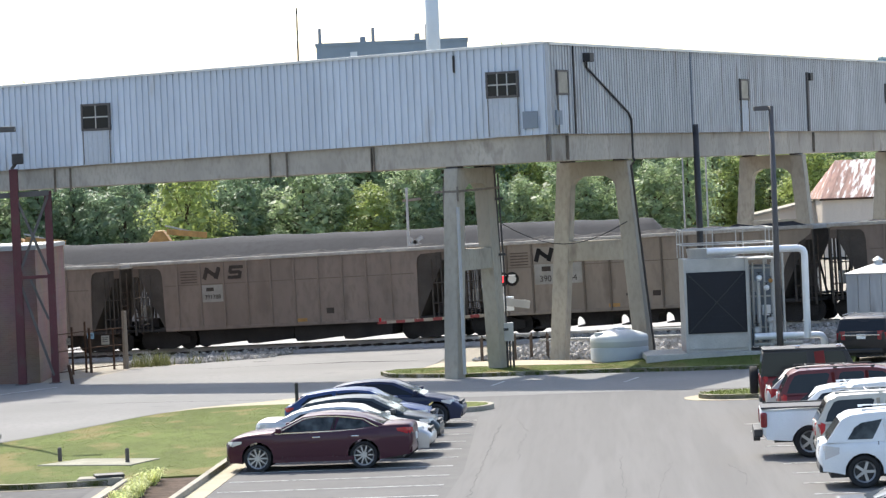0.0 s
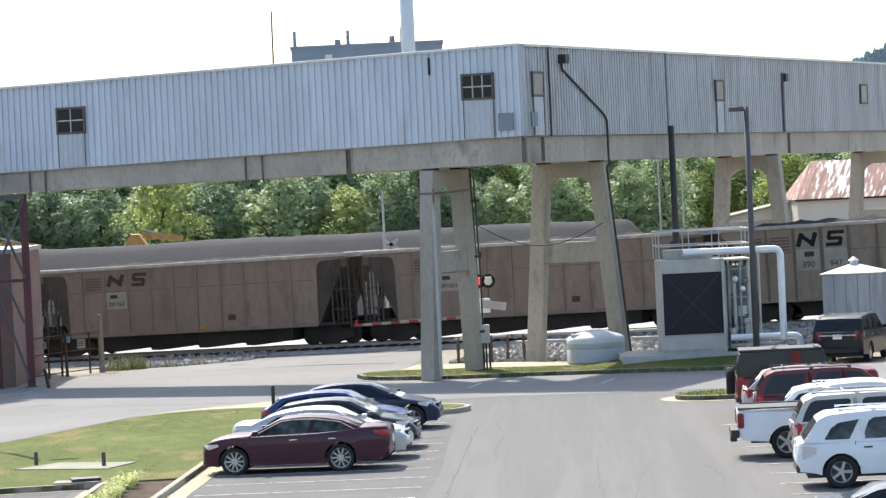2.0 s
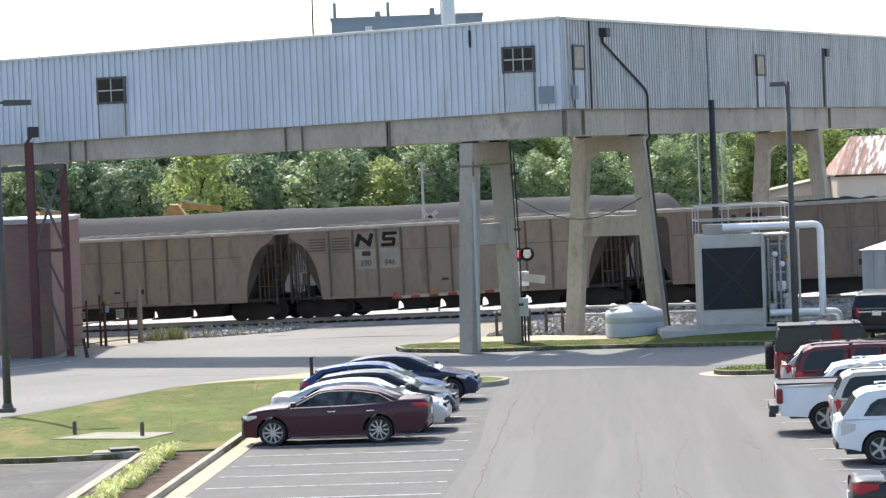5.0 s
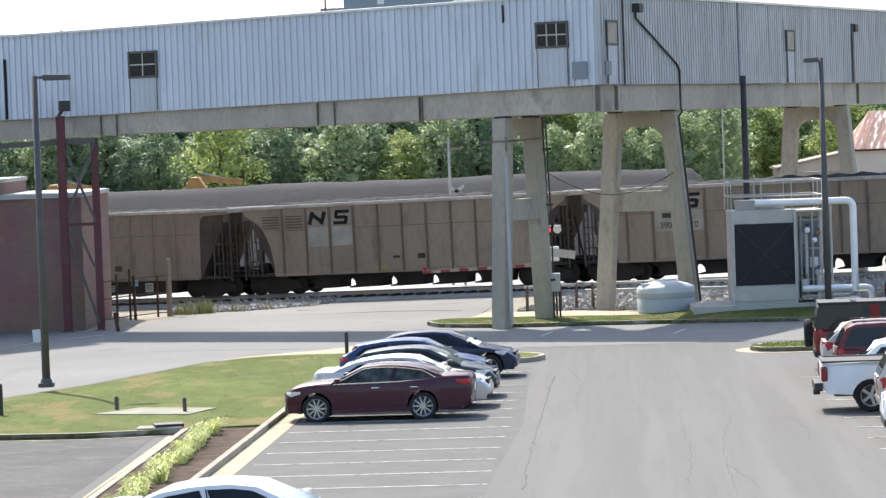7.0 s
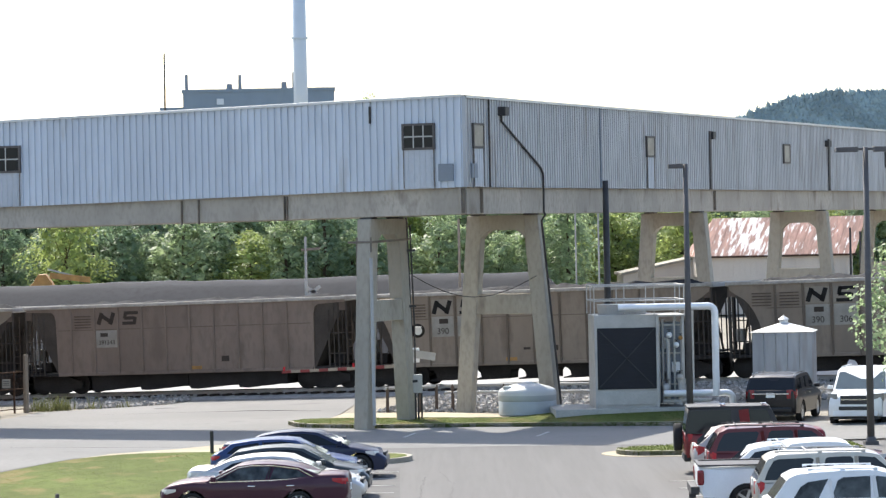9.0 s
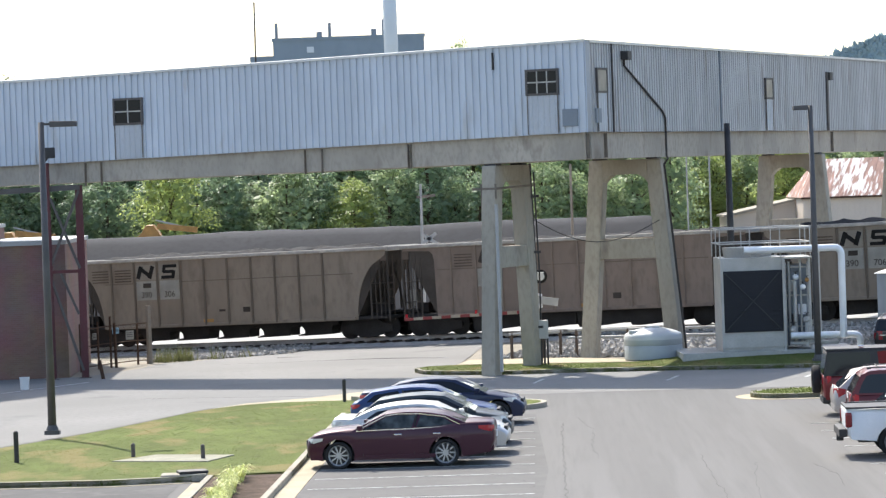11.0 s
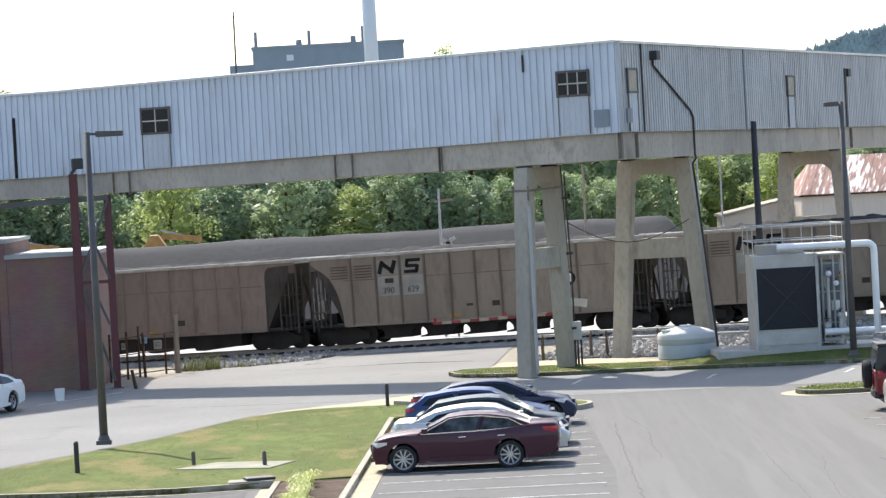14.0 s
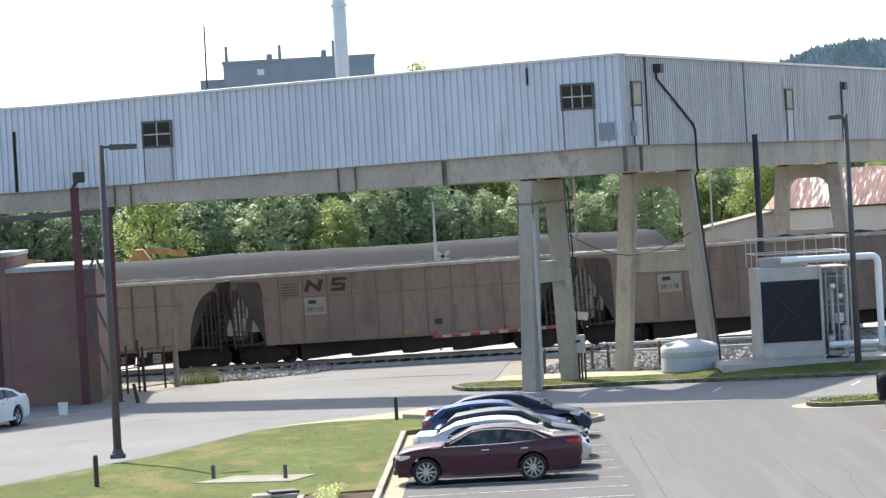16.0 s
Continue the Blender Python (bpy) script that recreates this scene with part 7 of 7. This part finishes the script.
bm = bmn()
lathe(bm, (5.9, 121.2, 0.17), [(0, 0.0), (1.0, 0.0), (1.05, 0.05), (1.05, 0.5), (1.03, 0.53), (1.05, 0.56), (1.05, 0.74)])
soft(part("wall", bm, M["tank_wet"], tk, "bluish translucent tank wall"))
bm = bmn()
lathe(bm, (5.9, 121.2, 0.17), [(1.05, 0.74), (1.05, 0.86), (1.0, 0.95), (0.8, 1.04), (0.4, 1.14), (0, 1.17)])
soft(part("dome", bm, M["tank"], tk, "white domed tank top"))
bm = bmn()
lathe(bm, (5.9, 121.2, 0.17), [(0.24, 1.12), (0.24, 1.19), (0.2, 1.21), (0, 1.21)], 20)
part("lid", bm, M["tank"], tk, "white screw lid")
for k in range(6):
    a = k * math.pi / 3 + 0.2
    bm = bmn()
    beam(bm, (5.9 + 0.3 * math.cos(a), 121.2 + 0.3 * math.sin(a), 1.31), (5.9 + 0.95 * math.cos(a), 121.2 + 0.95 * math.sin(a), 1.11), 0.12, 0.06)
    part("rib", bm, M["tank"], tk, "moulded rib")
bm = bmn()
tube(bm, (5.18, 120.85, 0.98), (5.18, 120.85, 1.25), 0.2, 0.19, 16)
part("filler_cap", bm, M["tank"], tk, "white filler neck")

# ---- shed ----
sh = thing("shed", "small galvanised shed with a hipped metal roof", "shed", (15.9, 125.4, 0.15))
R = Matrix.Translation((15.9, 125.4, 0)) @ Matrix.Rotation(radians(-14), 4, "Z")
for i in range(5):
    for face, (c, s) in enumerate((((-0.88 + i * 0.44, -0.95, 1.5), (0.42, 0.05, 2.8)), ((1.1, -0.76 + i * 0.38, 1.5), (0.05, 0.36, 2.8)))):
        bm = bmn()
        box(bm, c, s, 0, R)
        part("wall_panel", bm, M["siding2"], sh)
bm = bmn()
box(bm, (0, 0, 1.5), (2.12, 1.82, 2.78), 0, R)
part("wall", bm, M["steel"], sh)
bm = bmn()
v = [bm.verts.new(R @ Vector(p)) for p in ((-1.2, -1.07, 2.86), (1.2, -1.07, 2.86), (1.2, 1.07, 2.86), (-1.2, 1.07, 2.86), (0, 0, 3.22))]
bm.faces.new(v[:4][::-1])
for k in range(4):
    bm.faces.new((v[k], v[(k + 1) % 4], v[4]))
part("roof", bm, M["roof"], sh, "pale hipped roof")
bm = bmn()
tube(bm, R @ Vector((0, 0, 3.1)), R @ Vector((0, 0, 3.3)), 0.16, 0.16, 12)
tube(bm, R @ Vector((0, 0, 3.3)), R @ Vector((0, 0, 3.45)), 0.22, 0.02, 12)
part("vent_cap", bm, M["roof"], sh, "round vent cap")

# ---- crossing gear ----
cg = thing("crossing_signal", "level crossing signal with a lit red lamp", "signal", (1.95, 129.5, 0.0))
bm = bmn()
tube(bm, (1.95, 129.5, -0.1), (1.95, 129.5, 4.1), 0.06, 0.055, 10)
part("mast", bm, M["steel"], cg)
for x in (1.95, 2.32):
    bm = bmn()
    tube(bm, (x, 129.36, 3.05), (x, 129.4, 3.05), 0.27, 0.27, 20)
    d = part("backing_disc", bm, M["black"], cg, "round black backing disc")
    bm = bmn()
    tube(bm, (x, 129.28, 3.05), (x, 129.355, 3.05), 0.12 if x < 2 else 0.16, 0.12 if x < 2 else 0.16, 14)
    part("lamp_lens", bm, M["signal_red"] if x < 2 else M["tank"], d, "lit red lens" if x < 2 else "pale sunlit lamp rim")
    bm = bmn()
    box(bm, (x, 129.28, 3.2), (0.26, 0.3, 0.04))
    part("hood", bm, M["white"], d, "pale lamp hood")
bm = bmn()
box(bm, (2.1, 129.2, 2.12), (0.5, 0.4, 0.55))
part("gate_mechanism", bm, M["white"], cg, "white gate mechanism box", bevel=0.03)
bm = bmn()
beam(bm, (2.0, 129.0, 2.2), (2.95, 128.9, 2.05), 0.08, 0.3)
part("counterweight", bm, M["pad"], cg, "pale counterweight arm")
ga = thing("crossing_gate", "lowered red-and-white crossing gate arm", "gate", (2.1, 129.4, 1.6))
for i in range(14):
    a, b = i / 14, (i + 1) / 14
    p, q = Vector((2.1, 129.4, 1.72)), Vector((-2.95, 131.2, 1.50))
    bm = bmn()
    beam(bm, p + (q - p) * a, p + (q - p) * (b - 0.002), 0.05, 0.13 - 0.03 * a)
    part("band", bm, M["red"] if i % 2 else M["stencil"], ga, "red band" if i % 2 else "white band")
for k in (0.45, 0.98):
    p, q = Vector((2.1, 129.4, 1.72)), Vector((-2.95, 131.2, 1.50))
    c = p + (q - p) * k
    bm = bmn()
    tube(bm, c + Vector((0, 0, 0.05)), c + Vector((0, 0, 0.2)), 0.05, 0.05, 8)
    part("gate_lamp", bm, M["tail"], ga, "small red gate lamp")
far = thing("crossing_signal", "level crossing signal beyond the track", "signal", (-1.2, 152.2, 0.0))
bm = bmn()
tube(bm, (-1.2, 152.2, ground_z(-1.2, 152.2)), (-1.2, 152.2, 4.0), 0.06, 0.055, 10)
part("mast", bm, M["steel"], far)
for x in (-1.55, -0.85):
    bm = bmn()
    tube(bm, (x, 152.0, 3.0), (x, 152.06, 3.0), 0.25, 0.25, 16)
    d = part("backing_disc", bm, M["black"], far, "round black backing disc")
    bm = bmn()
    tube(bm, (x, 151.9, 3.0), (x, 152.0, 3.0), 0.1, 0.1, 12)
    part("lamp_lens", bm, M["signal_red"], d, "lit red lens")
# pipe barriers by the track
for x0, y0, x1, y1, zs in ((3.2, 127.6, 9.6, 125.9, (1.02, 0.74)), (0.9, 126.4, 3.0, 127.4, (1.0,))):
    t = thing("pipe_barrier", "low grey pipe barrier beside the track", "barrier", (x0, y0, 0.0), "pipe barriers")
    for z in zs:
        bm = bmn()
        tube(bm, (x0, y0, z), (x1, y1, z), 0.055, n=8)
        part("rail", bm, M["pole_pale"], t)
    for k in (0.05, 0.35, 0.65, 0.95):
        bm = bmn()
        p = Vector((x0 + (x1 - x0) * k, y0 + (y1 - y0) * k, 0))
        tube(bm, p + Vector((0, 0, -0.1)), p + Vector((0, 0, 1.05)), 0.06, n=8)
        part("post", bm, M["hop_rib"], t, "dark rusty post")

# conduits and cabinet on the corner trestle
for dx, h, r in ((0.0, 7.4, 0.05), (0.16, 7.4, 0.045), (0.30, 7.1, 0.03)):
    p = LP(3.62 - dx * 1.0, WID + 0.45, 0) - Vector((0.36, 0, 0))
    pipe([(p.x, p.y, 0.15), (p.x, p.y, 3.5), (p.x - 0.1, p.y - 0.15, h)], r, "conduit", "dark conduit strapped to the trestle leg", M["dark"])
p = LP(3.62, WID + 0.3, 0) - Vector((0.30, 0.0, 0))
t = thing("cable_tray", "dark cable tray up the trestle leg", "cable tray", (p.x, p.y, 0.15))
for z0, z1 in ((0.15, 1.5), (1.52, 4.2), (4.22, 7.3)):
    bm = bmn()
    beam(bm, (p.x + 0.12 - 0.03 * z0, p.y - 0.05 * z0, z0), (p.x + 0.12 - 0.03 * z1, p.y - 0.05 * z1, z1), 0.16, 0.09)
    part("tray_length", bm, M["pole"], t, bevel=0.01)
for z in (1.5, 4.2, 6.2):
    bm = bmn()
    beam(bm, (p.x - 0.3, p.y - 0.08 - 0.05 * z, z), (p.x + 0.34, p.y - 0.08 - 0.05 * z, z + 0.02), 0.05, 0.09)
    part("strap", bm, M["dark"], t, "dark steel strap")
q = LP(3.75, -0.52, 0) + Vector((0.30, -0.02, 0))
pipe([(q.x, q.y, 0.15), (q.x, q.y, 3.2), (q.x, q.y + 0.05, 6.0)], 0.06, "conduit", "pale grey conduit up the trestle leg", M["pole_pale"])
p = LP(3.2, WID + 0.5, 0) - Vector((0.42, 0, 0))
t = thing("cabinet", "grey electrical cabinet on the trestle leg", "cabinet", (p.x, p.y, 1.0))
bm = bmn()
box(bm, (p.x, p.y, 1.42), (0.34, 0.28, 0.66))
part("box", bm, M["steel"], t, bevel=0.02)
for dx in (-0.1, 0.02, 0.14):
    bm = bmn()
    tube(bm, (p.x + dx, p.y, 0.1), (p.x + dx, p.y, 1.1), 0.035, n=8)
    part("conduit", bm, M["dark"], t)
br = thing("bracket", "rusty pipe bracket on the trestle leg", "bracket", LP(3.4, -0.1, 6.55))
bm = bmn()
a, b = LP(4.55, -0.04, 6.55), LP(3.6, -0.04, 6.55)
beam(bm, a, b, 0.06, 0.08)
part("arm", bm, M["stain"], br)
bm = bmn()
beam(bm, LP(3.62, -0.04, 6.55), LP(3.62, 3.1, 6.62), 0.06, 0.08)
part("arm", bm, M["stain"], br)
for s, z in ((4.2, 5.0), (3.65, 6.2)):
    bm = bmn()
    a = LP(s, -0.05, 0)
    tube(bm, (a.x, a.y, z), (a.x, a.y, 6.72), 0.035, n=8)
    part("pipe_stub", bm, M["stain"], br)
# sagging cable between trestles
c0, c1 = Vector((1.45, 121.4, 5.55)), Vector((6.7, 124.0, 5.25))
n = 14
pts = []
for i in range(n + 1):
    k = i / n
    q = c0.lerp(c1, k)
    q.z -= 0.95 * math.sin(math.pi * k)
    pts.append(q)
cc = bpy.data.curves.new("cable", "CURVE")
cc.dimensions, cc.bevel_depth = "3D", 0.016
sp = cc.splines.new("POLY")
sp.points.add(n)
for pnt, q in zip(sp.points, pts):
    pnt.co = (*q, 1)
cc.materials.append(M["dark"])
tagged(new("cable", cc), "thin dark cable sagging between the trestles", "cable")

# ---- red steel frame and brick wall ----
fr = thing("steel_frame", "maroon painted steel frame under the conveyor", "steel frame", (-16, 125.3, 0))


def post(x, y, z0, z1, w, nm="column"):
    """A rolled steel H section."""
    bm = bmn()
    h, f = w / 2, 0.03
    sec = [(-h, -h), (h, -h), (h, f - h), (f / 2, f - h), (f / 2, h - f), (h, h - f), (h, h), (-h, h), (-h, h - f), (-f / 2, h - f), (-f / 2, f - h), (-h, f - h)]
    lo = [bm.verts.new((x + u, y + v, z0)) for u, v in sec]
    hi = [bm.verts.new((x + u, y + v, z1)) for u, v in sec]
    bm.faces.new(lo[::-1])
    bm.faces.new(hi)
    for i in range(12):
        bm.faces.new((lo[i], lo[(i + 1) % 12], hi[(i + 1) % 12], hi[i]))
    part(nm, bm, M["maroon"], fr)
    bm = bmn()
    box(bm, (x, y, z0 + 0.02), (w + 0.2, w + 0.2, 0.04))
    part("base_plate", bm, M["frame"], fr, "dark bolted base plate")


for x, y, z1, w in ((-16.15, 125.2, 8.05, 0.3), (-14.95, 125.5, 7.2, 0.26), (-19.25, 125.0, 7.95, 0.28), (-22.2, 125.0, 7.9, 0.28)):
    post(x, y, 0.0, z1, w)
for a, b, w, h in (((-24.5, 125.0, 7.8), (-19.1, 125.0, 7.8), 0.28, 0.36), ((-19.2, 125.1, 7.0), (-14.9, 125.4, 7.12), 0.2, 0.2), ((-16.2, 125.2, 4.0), (-14.95, 125.5, 4.0), 0.12, 0.12)):
    bm = bmn()
    beam(bm, a, b, w, h)
    part("beam", bm, M["frame"] if h > 0.15 else M["maroon"], fr, "dark rust-edged beam")
for a, b in (((-16.1, 125.1, 7.0), (-15.0, 125.4, 4.1)), ((-14.95, 125.4, 7.0), (-16.1, 125.1, 4.1)), ((-16.1, 125.1, 3.9), (-15.0, 125.4, 0.3)), ((-15.7, 125.3, 3.9), (-15.1, 125.4, 2.4))):
    bm = bmn()
    beam(bm, a, b, 0.09, 0.09)
    part("brace", bm, M["frame"], fr, "dark rusty diagonal brace")
t = thing("floodlight", "dark floodlight on top of the steel column", "floodlight", (-16.1, 125.1, 8.05))
bm = bmn()
box(bm, (-15.95, 125.0, 8.42), (0.42, 0.3, 0.4), 0.2)
part("housing", bm, M["dark"], t, bevel=0.04)
bm = bmn()
beam(bm, (-16.2, 125.1, 8.05), (-16.0, 125.05, 8.3), 0.1, 0.1)
part("bracket", bm, M["dark"], t)

M["brickwall"] = bpy.data.materials.new("brown_brickwork")
M["brickwall"].use_nodes = True
nt = M["brickwall"].node_tree
bt = nt.nodes.new("ShaderNodeTexBrick")
bt.inputs["Scale"].default_value = 1.0
bt.inputs["Brick Width"].default_value, bt.inputs["Row Height"].default_value, bt.inputs["Mortar Size"].default_value = 0.215, 0.075, 0.006
bt.inputs["Color1"].default_value, bt.inputs["Color2"].default_value, bt.inputs["Mortar"].default_value = (0.31, 0.185, 0.148, 1), (0.275, 0.16, 0.128, 1), (0.30, 0.215, 0.178, 1)
tcn, mpn = nt.nodes.new("ShaderNodeTexCoord"), nt.nodes.new("ShaderNodeMapping")
mpn.inputs["Rotation"].default_value = (radians(90), 0, 0)
nt.links.new(tcn.outputs["Object"], mpn.inputs["Vector"])
nt.links.new(mpn.outputs[0], bt.inputs["Vector"])
nz = nt.nodes.new("ShaderNodeTexNoise")
nz.inputs["Scale"].default_value = 0.7
nt.links.new(tcn.outputs["Object"], nz.inputs["Vector"])
mx = nt.nodes.new("ShaderNodeMix")
mx.data_type, mx.blend_type = "RGBA", "MULTIPLY"
mx.inputs["Factor"].default_value = 0.5
nt.links.new(bt.outputs["Color"], mx.inputs["A"])
nt.links.new(nz.outputs["Color"], mx.inputs["B"])
nt.links.new(mx.outputs["Result"], nt.nodes["Principled BSDF"].inputs["Base Color"])
nt.nodes["Principled BSDF"].inputs["Roughness"].default_value = 0.9

bh = thing("brick_building", "brown brick building with a pale metal coping", "building", (-25, 128, 0))
bm = bmn()
box(bm, (-29.0, 131.2, 2.8), (20.2, 10, 5.6))
part("wall", bm, M["brickwall"], bh, "brown brick wall")
bm = bmn()
box(bm, (-17.25, 131.2, 2.5), (3.28, 10, 5.0))
part("wall", bm, M["brickwall"], bh, "brown brick wall")
bm = bmn()
box(bm, (-29.0, 131.2, 5.68), (20.3, 10.2, 0.14))
part("coping", bm, M["pole_pale"], bh, "pale metal coping")
bm = bmn()
box(bm, (-17.25, 131.2, 5.08), (3.4, 10.2, 0.16))
part("coping", bm, M["pole_pale"], bh, "pale metal coping")
for x in (-22.9, -20.9):
    bm = bmn()
    box(bm, (x, 126.14, 2.3), (0.16, 0.1, 4.6))
    part("wall_strip", bm, M["maroon"], bh, "dark maroon strip on the wall")
pipe([(-21.75, 125.9, 3.35), (-21.4, 125.9, 3.35), (-21.4, 125.9, 0.05)], 0.11, "vent_pipe", "white vent pipe up the brick wall", M["white"])
t = thing("concrete_pier", "grey concrete pier carrying the conveyor gallery", "pier", (*LP(30.6, 1.5, 0).xy, 0))
bm = bmn()
o = LP(30.6, 1.5, 0)
box(bm, (o.x, o.y, 3.55), (1.7, 1.7, 7.1), math.atan2(DL.y, DL.x))
part("shaft", bm, M["concrete"], t, bevel=0.05)
t = thing("bucket", "white plastic bucket on the asphalt", "bucket", (-16.6, 119.4, 0.02))
bm = bmn()
lathe(bm, (-16.6, 119.4, 0.02), [(0, 0), (0.15, 0.0), (0.18, 0.42), (0.19, 0.44), (0.17, 0.44), (0.14, 0.03), (0, 0.03)], 20)
soft(part("pail", bm, M["white"], t))

# ---- fence ----
fe = thing("fence", "rusty chain-link fence and gate by the track", "fence", (-13.6, 129, 0))
FP = [(-15.45, 129.6, 1.85), (-14.9, 131.2, 1.85), (-14.5, 132.3, 2.0), (-13.55, 133.9, 1.6), (-13.1, 134.1, 2.3)]
for i, (x, y, h) in enumerate(FP):
    bm = bmn()
    tube(bm, (x, y, -0.25), (x, y, h), 0.045 if i < 4 else 0.12, 0.04 if i < 4 else 0.1, 8)
    part("post", bm, M["rust"] if i < 4 else M["wood"], fe, "thick grey timber post" if i == 4 else "rusty fence post")
for (xa, ya, ha), (xb, yb, hb) in zip(FP, FP[1:]):
    for z in (0.15, 0.95, 1.62):
        bm = bmn()
        tube(bm, (xa, ya, z), (xb, yb, z), 0.02, n=6)
        part("rail", bm, M["rust"], fe)
    verts, faces = [], []
    L = math.hypot(xb - xa, yb - ya)
    k = int(L / 0.16)
    for i in range(-11, k + 1):
        for s in (-1, 1):
            i0, i1 = (i, i + 10) if s > 0 else (i + 10, i)
            u0, u1 = max(0, min(k, i0)) / k, max(0, min(k, i1)) / k
            z0 = 0.12 + 1.5 * (u0 * k - i0) / (i1 - i0)
            z1 = 0.12 + 1.5 * (u1 * k - i0) / (i1 - i0)
            if abs(u0 - u1) < 1e-6:
                continue
            n = len(verts)
            for u, z in ((u0, z0), (u1, z1)):
                verts += [(xa + (xb - xa) * u, ya + (yb - ya) * u, z - 0.004), (xa + (xb - xa) * u, ya + (yb - ya) * u, z + 0.004)]
            faces.append((n, n + 1, n + 3, n + 2))
    me = bpy.data.meshes.new("chain_link")
    me.from_pydata(verts, [], faces)
    me.materials.append(M["rust"])
    ob = new("chain_link", me)
    ob.parent = fe
    ob.matrix_parent_inverse = fe.matrix_basis.inverted()
    tagged(ob, "rusty chain-link wire", kind="stuff")
for x, y, z, w, h, m, lab in ((-14.3, 132.6, 1.42, 0.26, 0.24, "blue_sign", "pale blue notice sign"), (-13.8, 133.3, 1.2, 0.32, 0.36, "stencil_b", "white notice sign"), (-15.0, 130.9, 1.3, 0.16, 0.26, "stencil_b", "small white notice")):
    bm = bmn()
    box(bm, (x, y - 0.08, z), (w, 0.02, h))
    s = part("sign", bm, M[m], fe, lab)
    for k in range(3):
        bm = bmn()
        box(bm, (x, y - 0.094, z + h * (0.25 - 0.2 * k)), (w * 0.7, 0.006, h * 0.07))
        part("text_bar", bm, M["dark"], s)

# gate post pair and the short leaning post by the road
bm = bmn()
tube(bm, (-14.28, 132.1, -0.2), (-14.32, 132.1, 1.75), 0.06, 0.055, 8)
part("gate_post", bm, M["rust"], fe, "rusty gate post")
bm = bmn()
tube(bm, (-14.2, 124.3, 0.0), (-14.32, 124.3, 0.72), 0.07, 0.06, 8)
single("bollard", bm, M["rust"], "short rusty post leaning beside the road", "bollard")
# tall weeds beside the track
rnd = random.Random(14)
for i in range(24):
    x = -12.7 + rnd.uniform(-0.2, 1.0) + (rnd.uniform(0, 3.0) if i % 4 == 0 else 0)
    y = 134.4 + (x + 12.9) * (0.75 if x > -12.9 else 4.0) + rnd.uniform(-0.4, 0.7)
    verts, faces = [], []
    for k in range(16):
        a, l, w = rnd.uniform(0, 6.283), rnd.uniform(0.15, 0.75), rnd.uniform(0.012, 0.025)
        b = Vector((x + rnd.uniform(-0.25, 0.25), y + rnd.uniform(-0.25, 0.25), ground_z(x, y)))
        tip = b + Vector((math.cos(a) * l * 0.5, math.sin(a) * l * 0.5, l))
        d = Vector((-math.sin(a), math.cos(a), 0)) * w
        n = len(verts)
        verts += [tuple(b - d), tuple(b + d), tuple(tip)]
        faces.append((n, n + 1, n + 2))
    me = bpy.data.meshes.new("weed")
    me.from_pydata(verts, [], faces)
    me.materials.append(M["weed"])
    tagged(new("weed", me), "tall straggling weed beside the track", "weed", kind="stuff")

# cracks in the asphalt
rnd = random.Random(17)
for path in ([(1.5, 96.5), (1.7, 92), (1.25, 86), (1.2, 82)], [(1.0, 94.6), (0.7, 89.6), (0.24, 81), (-0.2, 72.8), (-0.55, 65)], [(4.76, 80), (4.2, 75), (3.84, 71.2), (3.7, 67.7), (3.4, 62.4)],
             [(3.7, 82.8), (3.4, 76.8), (3.2, 71.5), (2.66, 64.9)], [(3.7, 68.9), (3.95, 66), (4.0, 63.4)], [(-12.3, 76.2), (-11.6, 77), (-9.9, 76.8)], [(6.0, 79), (6.2, 76), (5.9, 73)],
             [(-0.9, 77.5), (-0.75, 76), (-0.9, 75)], [(-4.2, 75.2), (-3.4, 74.6), (-3.0, 74.9)], [(-12, 112), (-6, 110), (0, 109.6), (6, 107)], [(-10, 131), (-4, 131.5), (-1, 130)], [(-8, 135), (-3, 136), (0, 135.4)],
             [(-12.5, 77), (-11.8, 75.4), (-12, 73)], [(-10.2, 78), (-10.6, 76), (-10, 73.5)]):
    line = []
    for (xa, ya), (xb, yb) in zip(path, path[1:]):
        m = max(2, int(math.hypot(xb - xa, yb - ya) / 0.45))
        for i in range(m):
            line.append((xa + (xb - xa) * i / m + rnd.uniform(-0.05, 0.05), ya + (yb - ya) * i / m))
    bm = bmn()
    strip_mesh(bm, line, -0.007, 0.007, 0.0, 0.014 if line[0][1] > 100 else 0.011 if line[0][0] < -9 else 0.0095 if line[0][0] < 1.2 else 0.0065)
    single("crack", bm, M["crack"], "irregular dark crack in the asphalt", "crack", "structure")


# ---- movement ----
def motions():
    for k, wagon in TRAIN.items():
        walk(wagon, [(i * 0.5, wagon_pose(k, i * 0.5)) for i in range(33)])


motions()
